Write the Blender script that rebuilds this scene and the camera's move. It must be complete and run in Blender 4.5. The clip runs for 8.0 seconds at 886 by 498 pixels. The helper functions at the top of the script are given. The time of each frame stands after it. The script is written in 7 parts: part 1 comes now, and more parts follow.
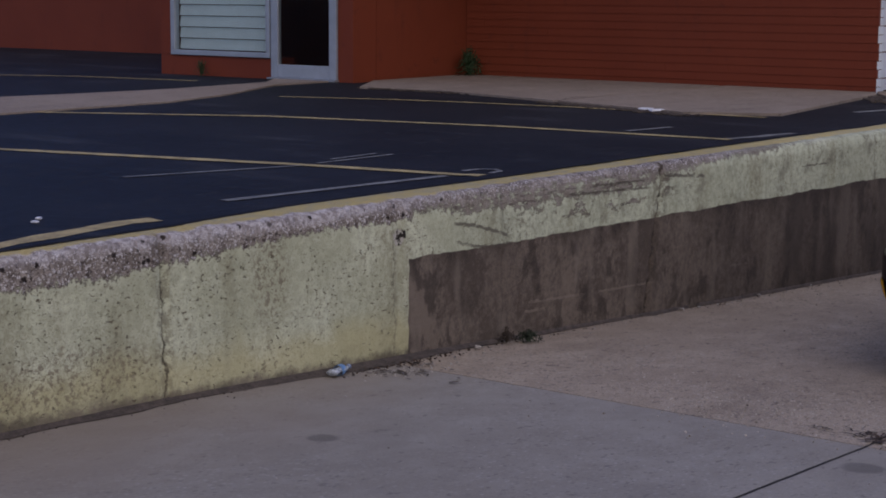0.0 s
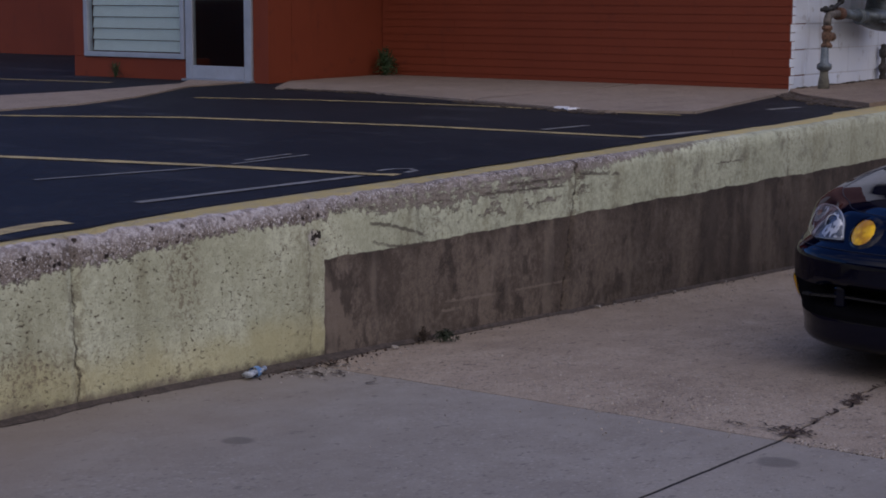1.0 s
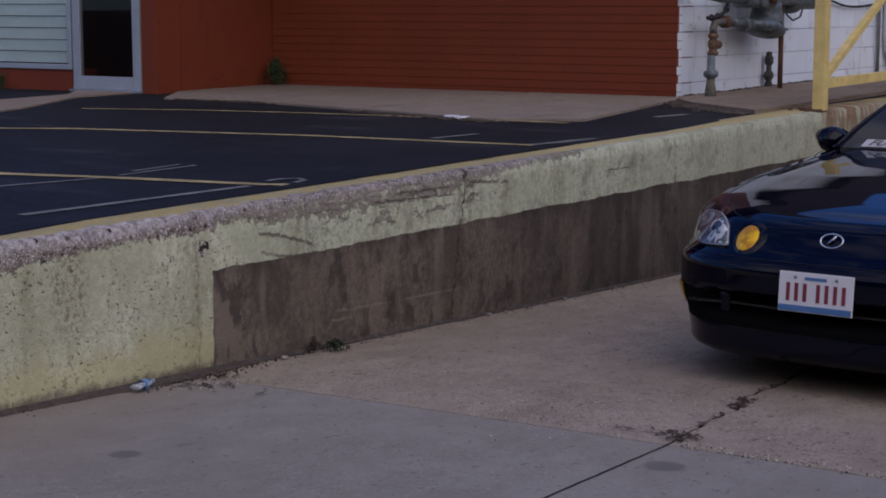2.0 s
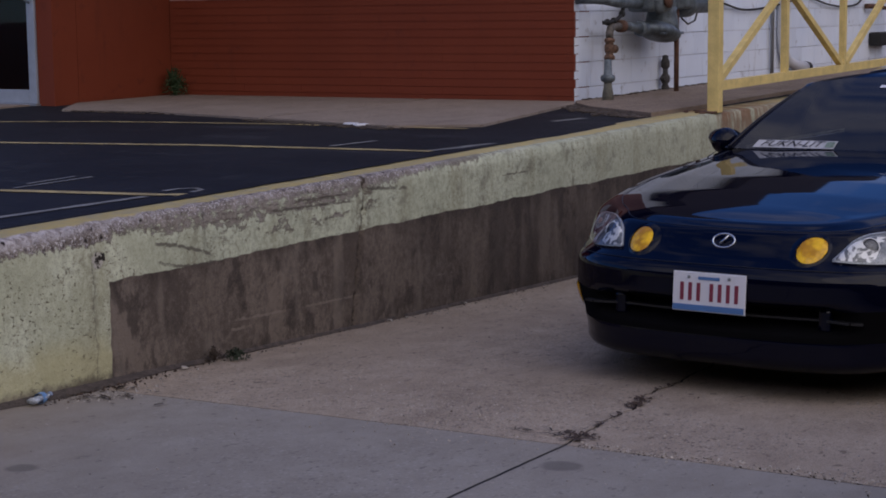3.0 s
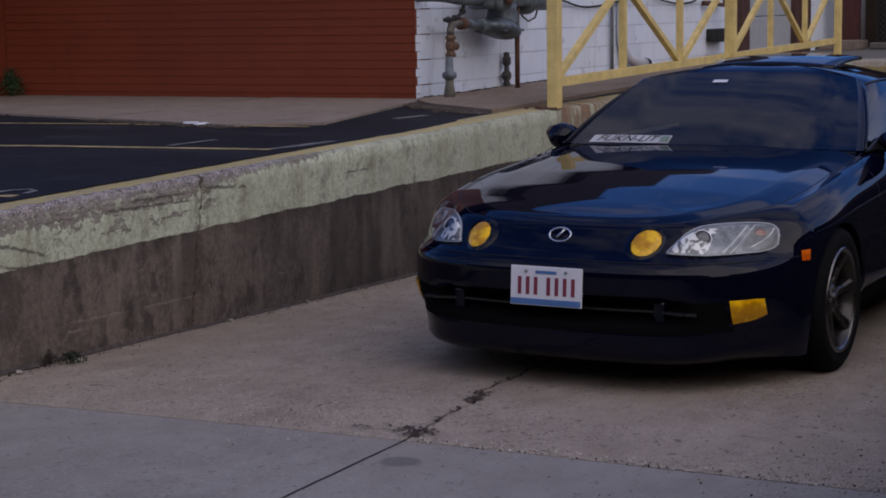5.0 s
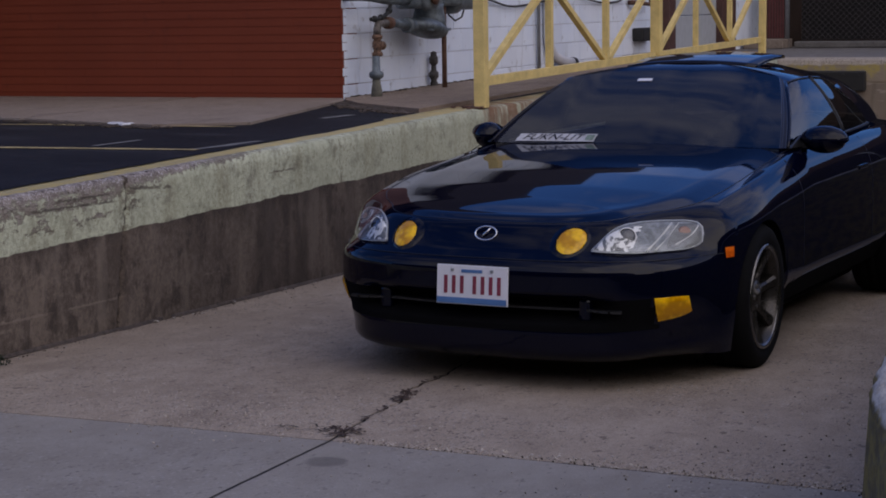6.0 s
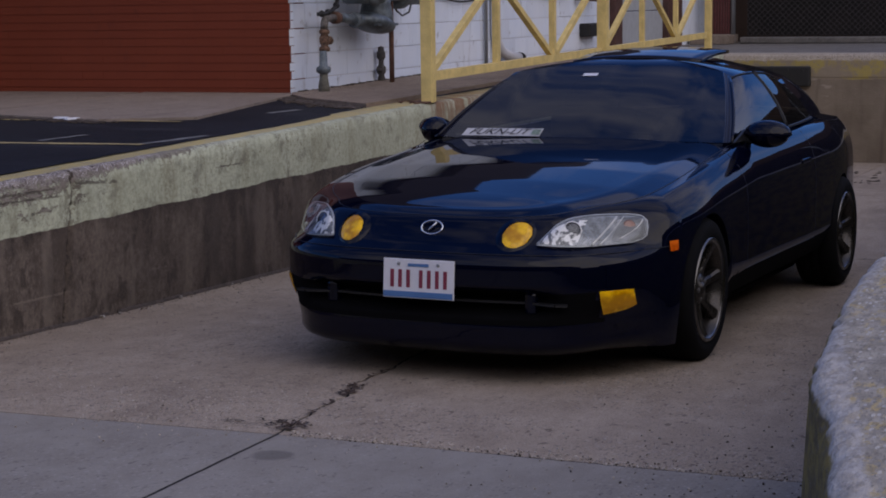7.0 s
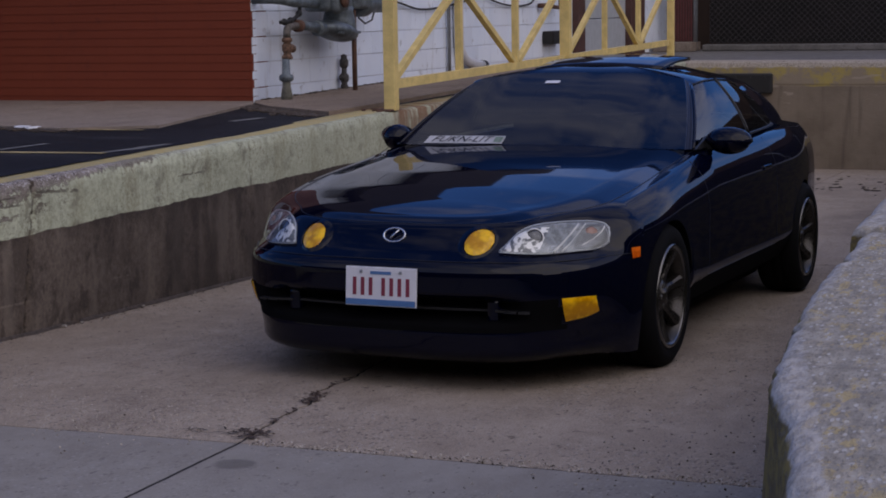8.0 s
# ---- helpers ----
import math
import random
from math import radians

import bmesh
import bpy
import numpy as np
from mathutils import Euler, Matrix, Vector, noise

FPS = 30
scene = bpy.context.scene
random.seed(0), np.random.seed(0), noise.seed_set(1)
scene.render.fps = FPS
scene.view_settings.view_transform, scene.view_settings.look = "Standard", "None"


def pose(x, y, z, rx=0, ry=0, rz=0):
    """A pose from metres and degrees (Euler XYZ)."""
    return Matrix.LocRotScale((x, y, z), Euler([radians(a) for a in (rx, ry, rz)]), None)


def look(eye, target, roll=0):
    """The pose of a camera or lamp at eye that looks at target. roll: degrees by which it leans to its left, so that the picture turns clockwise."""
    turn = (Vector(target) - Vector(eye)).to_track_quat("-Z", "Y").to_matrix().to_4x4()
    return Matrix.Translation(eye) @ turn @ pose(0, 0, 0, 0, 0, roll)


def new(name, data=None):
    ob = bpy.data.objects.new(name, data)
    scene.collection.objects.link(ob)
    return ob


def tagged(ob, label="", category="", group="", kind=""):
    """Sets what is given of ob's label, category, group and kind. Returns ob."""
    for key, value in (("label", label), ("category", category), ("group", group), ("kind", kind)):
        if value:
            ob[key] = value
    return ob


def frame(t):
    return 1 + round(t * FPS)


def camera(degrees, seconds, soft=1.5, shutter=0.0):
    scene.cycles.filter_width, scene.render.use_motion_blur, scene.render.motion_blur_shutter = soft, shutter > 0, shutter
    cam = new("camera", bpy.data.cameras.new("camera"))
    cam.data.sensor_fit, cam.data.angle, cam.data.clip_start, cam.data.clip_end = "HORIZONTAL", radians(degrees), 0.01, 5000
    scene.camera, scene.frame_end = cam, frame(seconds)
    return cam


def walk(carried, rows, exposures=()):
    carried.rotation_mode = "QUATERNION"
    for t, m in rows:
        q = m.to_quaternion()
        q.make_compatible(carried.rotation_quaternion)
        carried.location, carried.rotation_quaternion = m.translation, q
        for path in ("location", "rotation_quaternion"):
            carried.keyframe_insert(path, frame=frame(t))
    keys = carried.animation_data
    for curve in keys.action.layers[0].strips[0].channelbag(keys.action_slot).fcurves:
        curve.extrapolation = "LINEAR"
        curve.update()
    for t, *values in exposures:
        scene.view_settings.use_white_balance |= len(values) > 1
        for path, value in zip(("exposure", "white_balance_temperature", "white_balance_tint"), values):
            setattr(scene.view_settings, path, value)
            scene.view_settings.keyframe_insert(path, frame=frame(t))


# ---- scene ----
cam = camera(28.469, 8.0, soft=1.8)
walk(cam, [
    (0.0, pose(4.5332, -5.2899, 0.8316, 81.706, -0.379, 39.508)),
    (0.5, pose(4.5394, -5.2843, 0.8279, 81.650, -0.198, 38.067)),
    (1.0, pose(4.5379, -5.2656, 0.8264, 81.732, -0.162, 36.834)),
    (1.5, pose(4.5433, -5.2509, 0.8277, 81.993, -0.148, 35.318)),
    (1.7, pose(4.5491, -5.2512, 0.8276, 82.041, -0.115, 34.523)),
    (2.8, pose(4.6017, -5.2565, 0.8245, 82.093, 0.486, 30.736)),
    (3.0, pose(4.6112, -5.2570, 0.8236, 82.261, 0.666, 30.200)),
    (3.5, pose(4.6262, -5.2572, 0.8207, 82.646, 0.751, 29.052)),
    (4.0, pose(4.6275, -5.2318, 0.8161, 82.359, 0.627, 27.722)),
    (4.5, pose(4.6422, -5.2346, 0.8149, 82.075, 0.757, 26.501)),
    (4.7, pose(4.6474, -5.2340, 0.8148, 82.096, 0.828, 26.021)),
    (5.8, pose(4.6606, -5.2232, 0.8130, 82.152, 0.851, 23.241)),
    (6.0, pose(4.6659, -5.2226, 0.8122, 82.108, 0.905, 22.903)),
    (6.5, pose(4.6816, -5.2425, 0.8103, 81.892, 0.957, 21.968)),
    (7.0, pose(4.6837, -5.2398, 0.8096, 81.933, 0.788, 21.224)),
    (7.5, pose(4.6814, -5.2322, 0.8065, 82.218, 0.772, 20.718)),
    (8.0, pose(4.6928, -5.2349, 0.8075, 82.177, 0.873, 20.052)),
], exposures=[(0.0, 0.0, 7150, 20), (8.0, 0.0, 7150, 20)])

# ---- light ----
world = bpy.data.worlds.new("sky")
scene.world = world
world.use_nodes = True
wn, wl = world.node_tree.nodes, world.node_tree.links
wn.clear()
sky = wn.new("ShaderNodeTexSky")
sky.sky_type = "NISHITA"
sky.sun_disc = False
sky.sun_elevation = radians(45)
sky.sun_rotation = radians(117)
sky.air_density = 1.3
sky.dust_density = 0.4
sky.ozone_density = 2.0
coord = wn.new("ShaderNodeTexCoord")
cloud = wn.new("ShaderNodeTexNoise")
cloud.inputs["Scale"].default_value = 2.6
cloud.inputs["Detail"].default_value = 7
cloud.inputs["Roughness"].default_value = 0.6
ramp_c = wn.new("ShaderNodeValToRGB")
ramp_c.color_ramp.elements[0].position = 0.38
ramp_c.color_ramp.elements[1].position = 0.72
mix_c = wn.new("ShaderNodeMix")
mix_c.data_type = "RGBA"
back = wn.new("ShaderNodeBackground")
back.inputs["Strength"].default_value = 0.165
out = wn.new("ShaderNodeOutputWorld")
wl.new(coord.outputs["Generated"], cloud.inputs["Vector"])
# cloud cover grows towards the sun's side
lean = wn.new("ShaderNodeVectorMath")
lean.operation = "DOT_PRODUCT"
lean.inputs[1].default_value = (0.20, -0.12, 0.03)
total = wn.new("ShaderNodeMath")
wl.new(coord.outputs["Generated"], lean.inputs[0])
wl.new(lean.outputs["Value"], total.inputs[0])
wl.new(cloud.outputs["Fac"], total.inputs[1])
wl.new(total.outputs[0], ramp_c.inputs["Fac"])
wl.new(ramp_c.outputs["Color"], mix_c.inputs["Factor"])
deep = wn.new("ShaderNodeMix")
deep.data_type, deep.blend_type = "RGBA", "MULTIPLY"
deep.inputs["Factor"].default_value = 1.0
deep.inputs["B"].default_value = (0.18, 0.40, 0.86, 1)
wl.new(sky.outputs["Color"], deep.inputs["A"])
wl.new(deep.outputs["Result"], mix_c.inputs["A"])
mix_c.inputs["B"].default_value = (4.5, 4.8, 5.5, 1)
wl.new(mix_c.outputs["Result"], back.inputs["Color"])
wl.new(back.outputs["Background"], out.inputs["Surface"])

sun = new("sun", bpy.data.lights.new("sun", "SUN"))
sun.data.energy = 0.78
sun.data.angle = radians(90)
sun.data.color = (1.0, 0.97, 0.94)
sun.matrix_world = look((11, -6, 8), (0, 0, 0))


# ---- materials ----
class Graph:
    """A small builder for node materials."""

    def __init__(self, name):
        self.mat = bpy.data.materials.new(name)
        self.mat.use_nodes = True
        self.t = self.mat.node_tree
        self.bsdf = self.t.nodes["Principled BSDF"]
        self.pos = self.t.nodes.new("ShaderNodeNewGeometry").outputs["Position"]
        self.obj = self.t.nodes.new("ShaderNodeTexCoord").outputs["Object"]

    def put(self, node, key, value):
        if isinstance(value, bpy.types.NodeSocket):
            self.t.links.new(value, node.inputs[key])
        else:
            node.inputs[key].default_value = value

    def math(self, op, a, b=0.0, clamp=False):
        n = self.t.nodes.new("ShaderNodeMath")
        n.operation, n.use_clamp = op, clamp
        self.put(n, 0, a)
        self.put(n, 1, b)
        return n.outputs[0]

    def add(self, a, b):
        return self.math("ADD", a, b)

    def mul(self, a, b):
        return self.math("MULTIPLY", a, b)

    def split(self, v):
        n = self.t.nodes.new("ShaderNodeSeparateXYZ")
        self.put(n, 0, v)
        return n.outputs

    def scaled(self, v, s):
        n = self.t.nodes.new("ShaderNodeVectorMath")
        n.operation = "MULTIPLY"
        self.put(n, 0, v)
        n.inputs[1].default_value = s
        return n.outputs[0]

    def noise(self, v, scale, detail=4, rough=0.55, dist=0.0):
        n = self.t.nodes.new("ShaderNodeTexNoise")
        self.put(n, "Vector", v)
        n.inputs["Scale"].default_value = scale
        n.inputs["Detail"].default_value = detail
        n.inputs["Roughness"].default_value = rough
        n.inputs["Distortion"].default_value = dist
        return n.outputs["Fac"]

    def cells(self, v, scale, what="Distance", feature="F1"):
        n = self.t.nodes.new("ShaderNodeTexVoronoi")
        n.feature = feature
        self.put(n, "Vector", v)
        n.inputs["Scale"].default_value = scale
        return n.outputs[what]

    def step(self, v, lo, hi):
        """0 below lo, 1 above hi (or the other way round), smooth between."""
        n = self.t.nodes.new("ShaderNodeMapRange")
        n.interpolation_type = "SMOOTHSTEP"
        self.put(n, 0, v)
        flip = lo > hi
        n.inputs[1].default_value, n.inputs[2].default_value = (hi, lo) if flip else (lo, hi)
        n.inputs[3].default_value, n.inputs[4].default_value = (1, 0) if flip else (0, 1)
        return n.outputs[0]

    def mix(self, f, a, b):
        n = self.t.nodes.new("ShaderNodeMix")
        n.data_type = "RGBA"
        self.put(n, "Factor", f)
        for k, v in (("A", a), ("B", b)):
            self.put(n, k, (*v, 1) if isinstance(v, tuple) and len(v) == 3 else v)
        return n.outputs["Result"]

    def rand(self):
        return self.t.nodes.new("ShaderNodeObjectInfo").outputs["Random"]

    def bump(self, h, strength=0.4, dist=0.01):
        n = self.t.nodes.new("ShaderNodeBump")
        n.inputs["Strength"].default_value = strength
        n.inputs["Distance"].default_value = dist
        self.put(n, "Height", h)
        self.t.links.new(n.outputs[0], self.bsdf.inputs["Normal"])
        return self

    def set(self, **kw):
        for k, v in kw.items():
            key = {"color": "Base Color", "rough": "Roughness", "metal": "Metallic", "coat": "Coat Weight", "spec": "Specular IOR Level"}[k]
            if key == "Base Color" and isinstance(v, tuple):
                v = (*v[:3], 1)
            self.put(self.bsdf, key, v)
        return self


def plain(name, color, rough=0.6, metal=0.0, vary=0.25, scale=9.0, fine=120.0, bump=0.15, spec=0.5):
    """Paint, metal or rubber with blotches at two scales."""
    g = Graph(name)
    n = g.add(g.mul(g.noise(g.obj, scale, 5), 0.65), g.mul(g.noise(g.obj, fine, 3), 0.35))
    lo = tuple(c * (1 - vary) for c in color)
    hi = tuple(min(1, c * (1 + vary)) for c in color)
    g.set(color=g.mix(g.step(n, 0.3, 0.7), lo, hi), metal=metal, spec=spec)
    g.set(rough=g.add(g.mul(n, 0.2), rough - 0.1))
    g.bump(g.noise(g.obj, fine, 3), bump, 0.004)
    return g.mat


def asphalt_material():
    g = Graph("sealed_asphalt")
    n1, n2, n3 = g.noise(g.pos, 0.9, 5), g.noise(g.pos, 14, 5), g.noise(g.pos, 220, 2)
    col = g.mix(g.step(n1, 0.35, 0.7), (0.0072, 0.0076, 0.0105), (0.0125, 0.0132, 0.0175))
    col = g.mix(g.mul(g.step(n2, 0.53, 0.68), 0.45), col, (0.032, 0.032, 0.038))
    dust = g.mul(g.step(g.noise(g.scaled(g.pos, (0.5, 1.6, 1)), 1.4, 6, 0.65), 0.53, 0.7), 0.45)
    col = g.mix(dust, col, (0.052, 0.053, 0.06))
    col = g.mix(g.mul(g.step(n3, 0.62, 0.75), 0.5), col, (0.05, 0.05, 0.055))
    g.set(color=col, rough=g.add(g.mul(n2, 0.25), 0.6), spec=0.2)
    g.bump(g.add(g.mul(n3, 0.6), n2), 0.5, 0.006)
    return g.mat


def concrete_material(name, a, b, speck, stain=(0.1, 0.085, 0.07), amount=0.6, spots=(), grain=1.0):
    g = Graph(name)
    p = g.scaled(g.pos, (1, 0.6, 1))
    n1, n2, n3 = g.noise(g.pos, 0.55, 6, 0.6), g.noise(p, 7, 7, 0.7), g.noise(p, 190, 3, 0.7)
    col = g.mix(g.step(g.add(g.mul(n1, 0.5), g.mul(n2, 0.5)), 0.38, 0.62), a, b)
    pebbles, tiny = g.cells(p, 62), g.cells(p, 130)
    shade = g.split(g.cells(p, 62, "Color"))[0]
    patch = g.step(g.noise(g.pos, 1.3, 6, 0.65), 0.38, 0.56)
    stone = g.mix(shade, tuple(c * 0.5 for c in stain), speck)
    col = g.mix(g.mul(g.mul(g.step(pebbles, 0.44, 0.26), patch), 0.75 * grain), col, stone)
    col = g.mix(g.mul(g.step(tiny, 0.26, 0.12), 0.6 * grain), col, speck)
    col = g.mix(g.mul(g.step(n3, 0.51, 0.6), amount * grain), col, stain)
    col = g.mix(g.mul(g.step(g.noise(p, 24, 4, 0.65), 0.62, 0.67), amount), col, tuple(c * 0.45 for c in stain))
    col = g.mix(g.mul(g.step(g.noise(p, 1.2, 7, 0.66), 0.52, 0.70), amount * 0.6), col, stain)
    x, y, z = g.split(g.pos)
    if spots:
        silt = g.step(g.add(x, g.add(g.mul(y, 0.25), g.mul(g.noise(g.pos, 1.1, 6, 0.6), 1.5))), 1.25, 0.35)
        col = g.mix(g.mul(silt, 0.55), col, (0.235, 0.185, 0.145))
    for sx, sy, r in spots:
        dx, dy = g.add(x, -sx), g.add(y, -sy)
        far = g.add(g.math("SQRT", g.add(g.mul(dx, dx), g.mul(dy, dy))), g.mul(g.math("SUBTRACT", g.noise(g.pos, 9, 5, 0.65), 0.5), r * 1.1))
        col = g.mix(g.mul(g.step(far, r, r * 0.6), 0.55), col, tuple(c * 0.55 for c in stain))
    g.set(color=col, rough=0.85, spec=0.3)
    g.bump(g.add(g.mul(n3, 0.6), g.mul(g.step(pebbles, 0.45, 0.15), g.add(g.mul(patch, 0.6), 0.15))), 0.55 * grain, 0.010)
    return g.mat


def wall_material():
    """Cast wall: pale yellow paint, worn off along the crest, and bare dark concrete under the paint line."""
    g = Graph("worn_painted_concrete")
    x, y, z = g.split(g.pos)
    n1, n2, n3 = g.noise(g.pos, 2.2, 6, 0.62), g.noise(g.pos, 11, 6, 0.68), g.noise(g.pos, 120, 3, 0.65)
    n4 = g.noise(g.pos, 30, 6, 0.72)
    streak = g.noise(g.scaled(g.pos, (1, 1.6, 0.8)), 2.0, 2, 0.5)
    rough_pos = g.t.nodes.new("ShaderNodeVectorMath")
    g.put(rough_pos, 0, g.pos)
    g.put(rough_pos, 1, g.scaled(g.cells(g.pos, 140, "Color"), (0.006, 0.006, 0.006)))
    rough_pos = rough_pos.outputs[0]
    pebble = g.cells(rough_pos, 78)
    grain = g.split(g.cells(rough_pos, 78, "Color"))[0]
    # bare concrete
    blotch = g.add(g.mul(streak, 0.35), g.add(g.mul(n1, 0.25), g.mul(n4, 0.4)))
    bare = g.mix(g.step(blotch, 0.40, 0.6), (0.088, 0.068, 0.055), (0.2, 0.16, 0.128))
    mottle = g.mul(g.step(g.noise(g.scaled(g.pos, (1, 1.25, 0.9)), 8, 6, 0.62), 0.48, 0.6), g.step(g.noise(g.pos, 2.6, 4, 0.5), 0.42, 0.55))
    bare = g.mix(g.mul(mottle, 0.75), bare, (0.05, 0.039, 0.033))
    pale = g.step(g.noise(g.scaled(g.pos, (1, 3.0, 0.6)), 1.9, 2, 0.5), 0.54, 0.66)
    bare = g.mix(g.mul(pale, 0.5), bare, (0.235, 0.192, 0.155))
    runs = g.noise(g.scaled(g.pos, (1, 2.6, 0.7)), 2.4, 3, 0.5)
    bare = g.mix(g.mul(g.step(g.add(g.add(z, g.mul(runs, 0.42)), 0.02), -0.06, 0.05), 0.7), bare, (0.04, 0.03, 0.025))
    bare = g.mix(g.mul(g.step(n3, 0.55, 0.64), 0.14), bare, (0.26, 0.2, 0.155))
    def scratch(y0, z0, y1, z1, wide, sag=0.0):
        """A thin mark along the face from one place to another."""
        f = g.mul(g.add(y, -y0), 1 / (y1 - y0))
        bow = g.mul(g.mul(f, g.math("SUBTRACT", 1.0, f)), 4 * sag)
        at = g.add(g.add(g.mul(f, z1 - z0), z0), g.add(bow, g.mul(g.math("SUBTRACT", n4, 0.5), 0.03)))
        on = g.mul(g.step(f, -0.02, 0.05), g.step(f, 1.02, 0.9))
        return g.mul(on, g.step(g.math("ABSOLUTE", g.math("SUBTRACT", z, at)), wide, wide * 0.4))

    for mark in ((0.77, -0.509, 1.25, -0.528, 0.008), (1.34, -0.531, 1.83, -0.544, 0.007), (0.79, -0.55, 0.98, -0.558, 0.008), (2.55, -0.55, 2.75, -0.556, 0.006)):
        bare = g.mix(g.mul(scratch(*mark), g.mul(g.step(n2, 0.36, 0.52), 0.55)), bare, (0.27, 0.22, 0.18))
    # paint
    paint = g.mix(g.step(n1, 0.36, 0.64), (0.49, 0.505, 0.35), (0.665, 0.69, 0.51))
    paint = g.mix(g.mul(g.step(n4, 0.42, 0.58), 0.45), paint, (0.375, 0.38, 0.26))
    paint = g.mix(g.mul(g.step(n3, 0.56, 0.64), 0.35), paint, (0.25, 0.225, 0.15))
    yellowed = g.step(g.add(g.add(z, g.mul(y, 0.035)), g.mul(n1, 0.25)), -0.28, -0.42)
    paint = g.mix(g.mul(yellowed, 0.55), paint, (0.56, 0.50, 0.25))
    paint = g.mix(g.mul(g.step(y, -0.1, 0.6), 0.65), paint, g.mix(g.step(n4, 0.4, 0.62), (0.54, 0.575, 0.43), (0.38, 0.405, 0.30)))
    paint = g.mix(g.mul(g.step(y, 3.0, 5.5), 0.4), paint, (0.36, 0.37, 0.275))
    stain = g.noise(g.scaled(g.pos, (1, 2.6, 0.45)), 1.3, 3, 0.55)
    paint = g.mix(g.mul(g.step(stain, 0.51, 0.64), g.add(g.mul(n4, 0.9), -0.1)), paint, (0.24, 0.215, 0.13))
    drips = g.mul(g.step(g.noise(g.scaled(g.pos, (1, 1.2, 1.4)), 5.0, 6, 0.62), 0.5, 0.7), g.step(y, 0.2, 1.0))
    paint = g.mix(g.mul(drips, 0.72), paint, (0.2, 0.19, 0.14))
    # dark patches where the paint has gone, low down and in one run
    for cy, cz, ry, rz in ((-1.75, -0.43, 0.55, 0.12), (-0.78, -0.2, 0.12, 0.25), (-2.3, -0.38, 0.3, 0.1)):
        dy, dz = g.mul(g.add(y, -cy), 1 / ry), g.mul(g.add(z, -cz), 1 / rz)
        near = g.math("SUBTRACT", 1.0, g.add(g.mul(dy, dy), g.mul(dz, dz)))
        spot = g.mul(g.step(near, 0.0, 0.8), g.step(g.noise(g.pos, 46, 6, 0.75), 0.49, 0.58))
        paint = g.mix(g.mul(spot, 0.7), paint, (0.19, 0.145, 0.1))
    flat = g.scaled(g.pos, (1, 0.7, 1.3))
    pits = g.mul(g.step(g.noise(flat, 62, 4, 0.66), 0.585, 0.635), g.step(g.noise(g.pos, 5, 5, 0.7), 0.42, 0.56))
    paint = g.mix(g.mul(pits, g.add(g.mul(g.step(y, 0.6, -0.1), 0.4), 0.5)), paint, (0.13, 0.105, 0.07))
    flakes = g.mul(g.step(n4, 0.58, 0.61), g.step(n1, 0.5, 0.6))
    paint = g.mix(g.mul(flakes, 0.65), paint, (0.24, 0.2, 0.145))
    # crumbled concrete with its pebbles
    small, tint = g.cells(rough_pos, 165), g.split(g.cells(rough_pos, 165, "Color"))[1]
    crumb = g.mix(g.step(n2, 0.4, 0.6), (0.2, 0.165, 0.14), (0.36, 0.31, 0.27))
    crumb = g.mix(g.mul(g.step(grain, 0.66, 0.8), g.mul(g.step(pebble, 0.5, 0.34), 0.9)), crumb, (0.72, 0.68, 0.67))
    crumb = g.mix(g.mul(g.step(grain, 0.2, 0.1), g.mul(g.step(pebble, 0.5, 0.34), 0.9)), crumb, (0.05, 0.04, 0.037))
    crumb = g.mix(g.mul(g.step(tint, 0.76, 0.84), g.mul(g.step(small, 0.52, 0.36), 0.95)), crumb, (0.84, 0.80, 0.79))
    crumb = g.mix(g.mul(g.step(tint, 0.3, 0.15), g.mul(g.step(small, 0.55, 0.35), 0.8)), crumb, (0.085, 0.064, 0.055))
    crumb = g.mix(g.mul(g.step(n4, 0.58, 0.62), 0.85), crumb, (0.075, 0.058, 0.05))
    knocked, pick = g.cells(rough_pos, 27), g.split(g.cells(rough_pos, 27, "Color"))[2]
    crumb = g.mix(g.mul(g.step(pick, 0.72, 0.78), g.step(g.add(knocked, g.mul(n4, 0.3)), 0.48, 0.34)), crumb, (0.028, 0.02, 0.018))
    crest = g.step(g.add(z, g.add(g.mul(y, -0.008), g.mul(n2, 0.06))), -0.012, 0.03)
    crumb = g.mix(g.mul(crest, g.add(g.mul(g.step(y, 0.7, -0.4), 0.45), 0.15)), crumb, g.mix(g.step(n4, 0.42, 0.58), (0.36, 0.32, 0.325), (0.80, 0.76, 0.78)))
    crumb = g.mix(g.mul(g.step(n3, 0.57, 0.63), 0.6), crumb, (0.13, 0.1, 0.088))
    crumb = g.mix(g.mul(g.step(pick, 0.8, 0.86), g.step(g.add(knocked, g.mul(n4, 0.3)), 0.46, 0.34)), crumb, (0.028, 0.02, 0.018))
    lines = g.step(g.noise(g.scaled(g.pos, (1, 0.9, 9)), 6, 5, 0.7), 0.52, 0.6)
    peeled = g.mix(lines, g.mix(g.step(n4, 0.42, 0.6), (0.25, 0.215, 0.175), (0.36, 0.325, 0.275)), (0.12, 0.098, 0.078))
    crumb = g.mix(g.mul(g.step(y, 0.0, 0.35), g.mul(g.math("SUBTRACT", 1.0, crest), 0.85)), crumb, peeled)
    # the painted area: all the height up to the end of the slab, then only a band under the crest
    ragged = g.add(g.mul(g.noise(g.scaled(g.pos, (0, 1, 0)), 2.1, 5, 0.5), 0.045), g.mul(g.noise(g.scaled(g.pos, (0, 1, 0.4)), 13, 5, 0.6), 0.02))
    low = g.add(z, g.add(ragged, 0.1975))
    band = g.step(low, 0.0, 0.006)
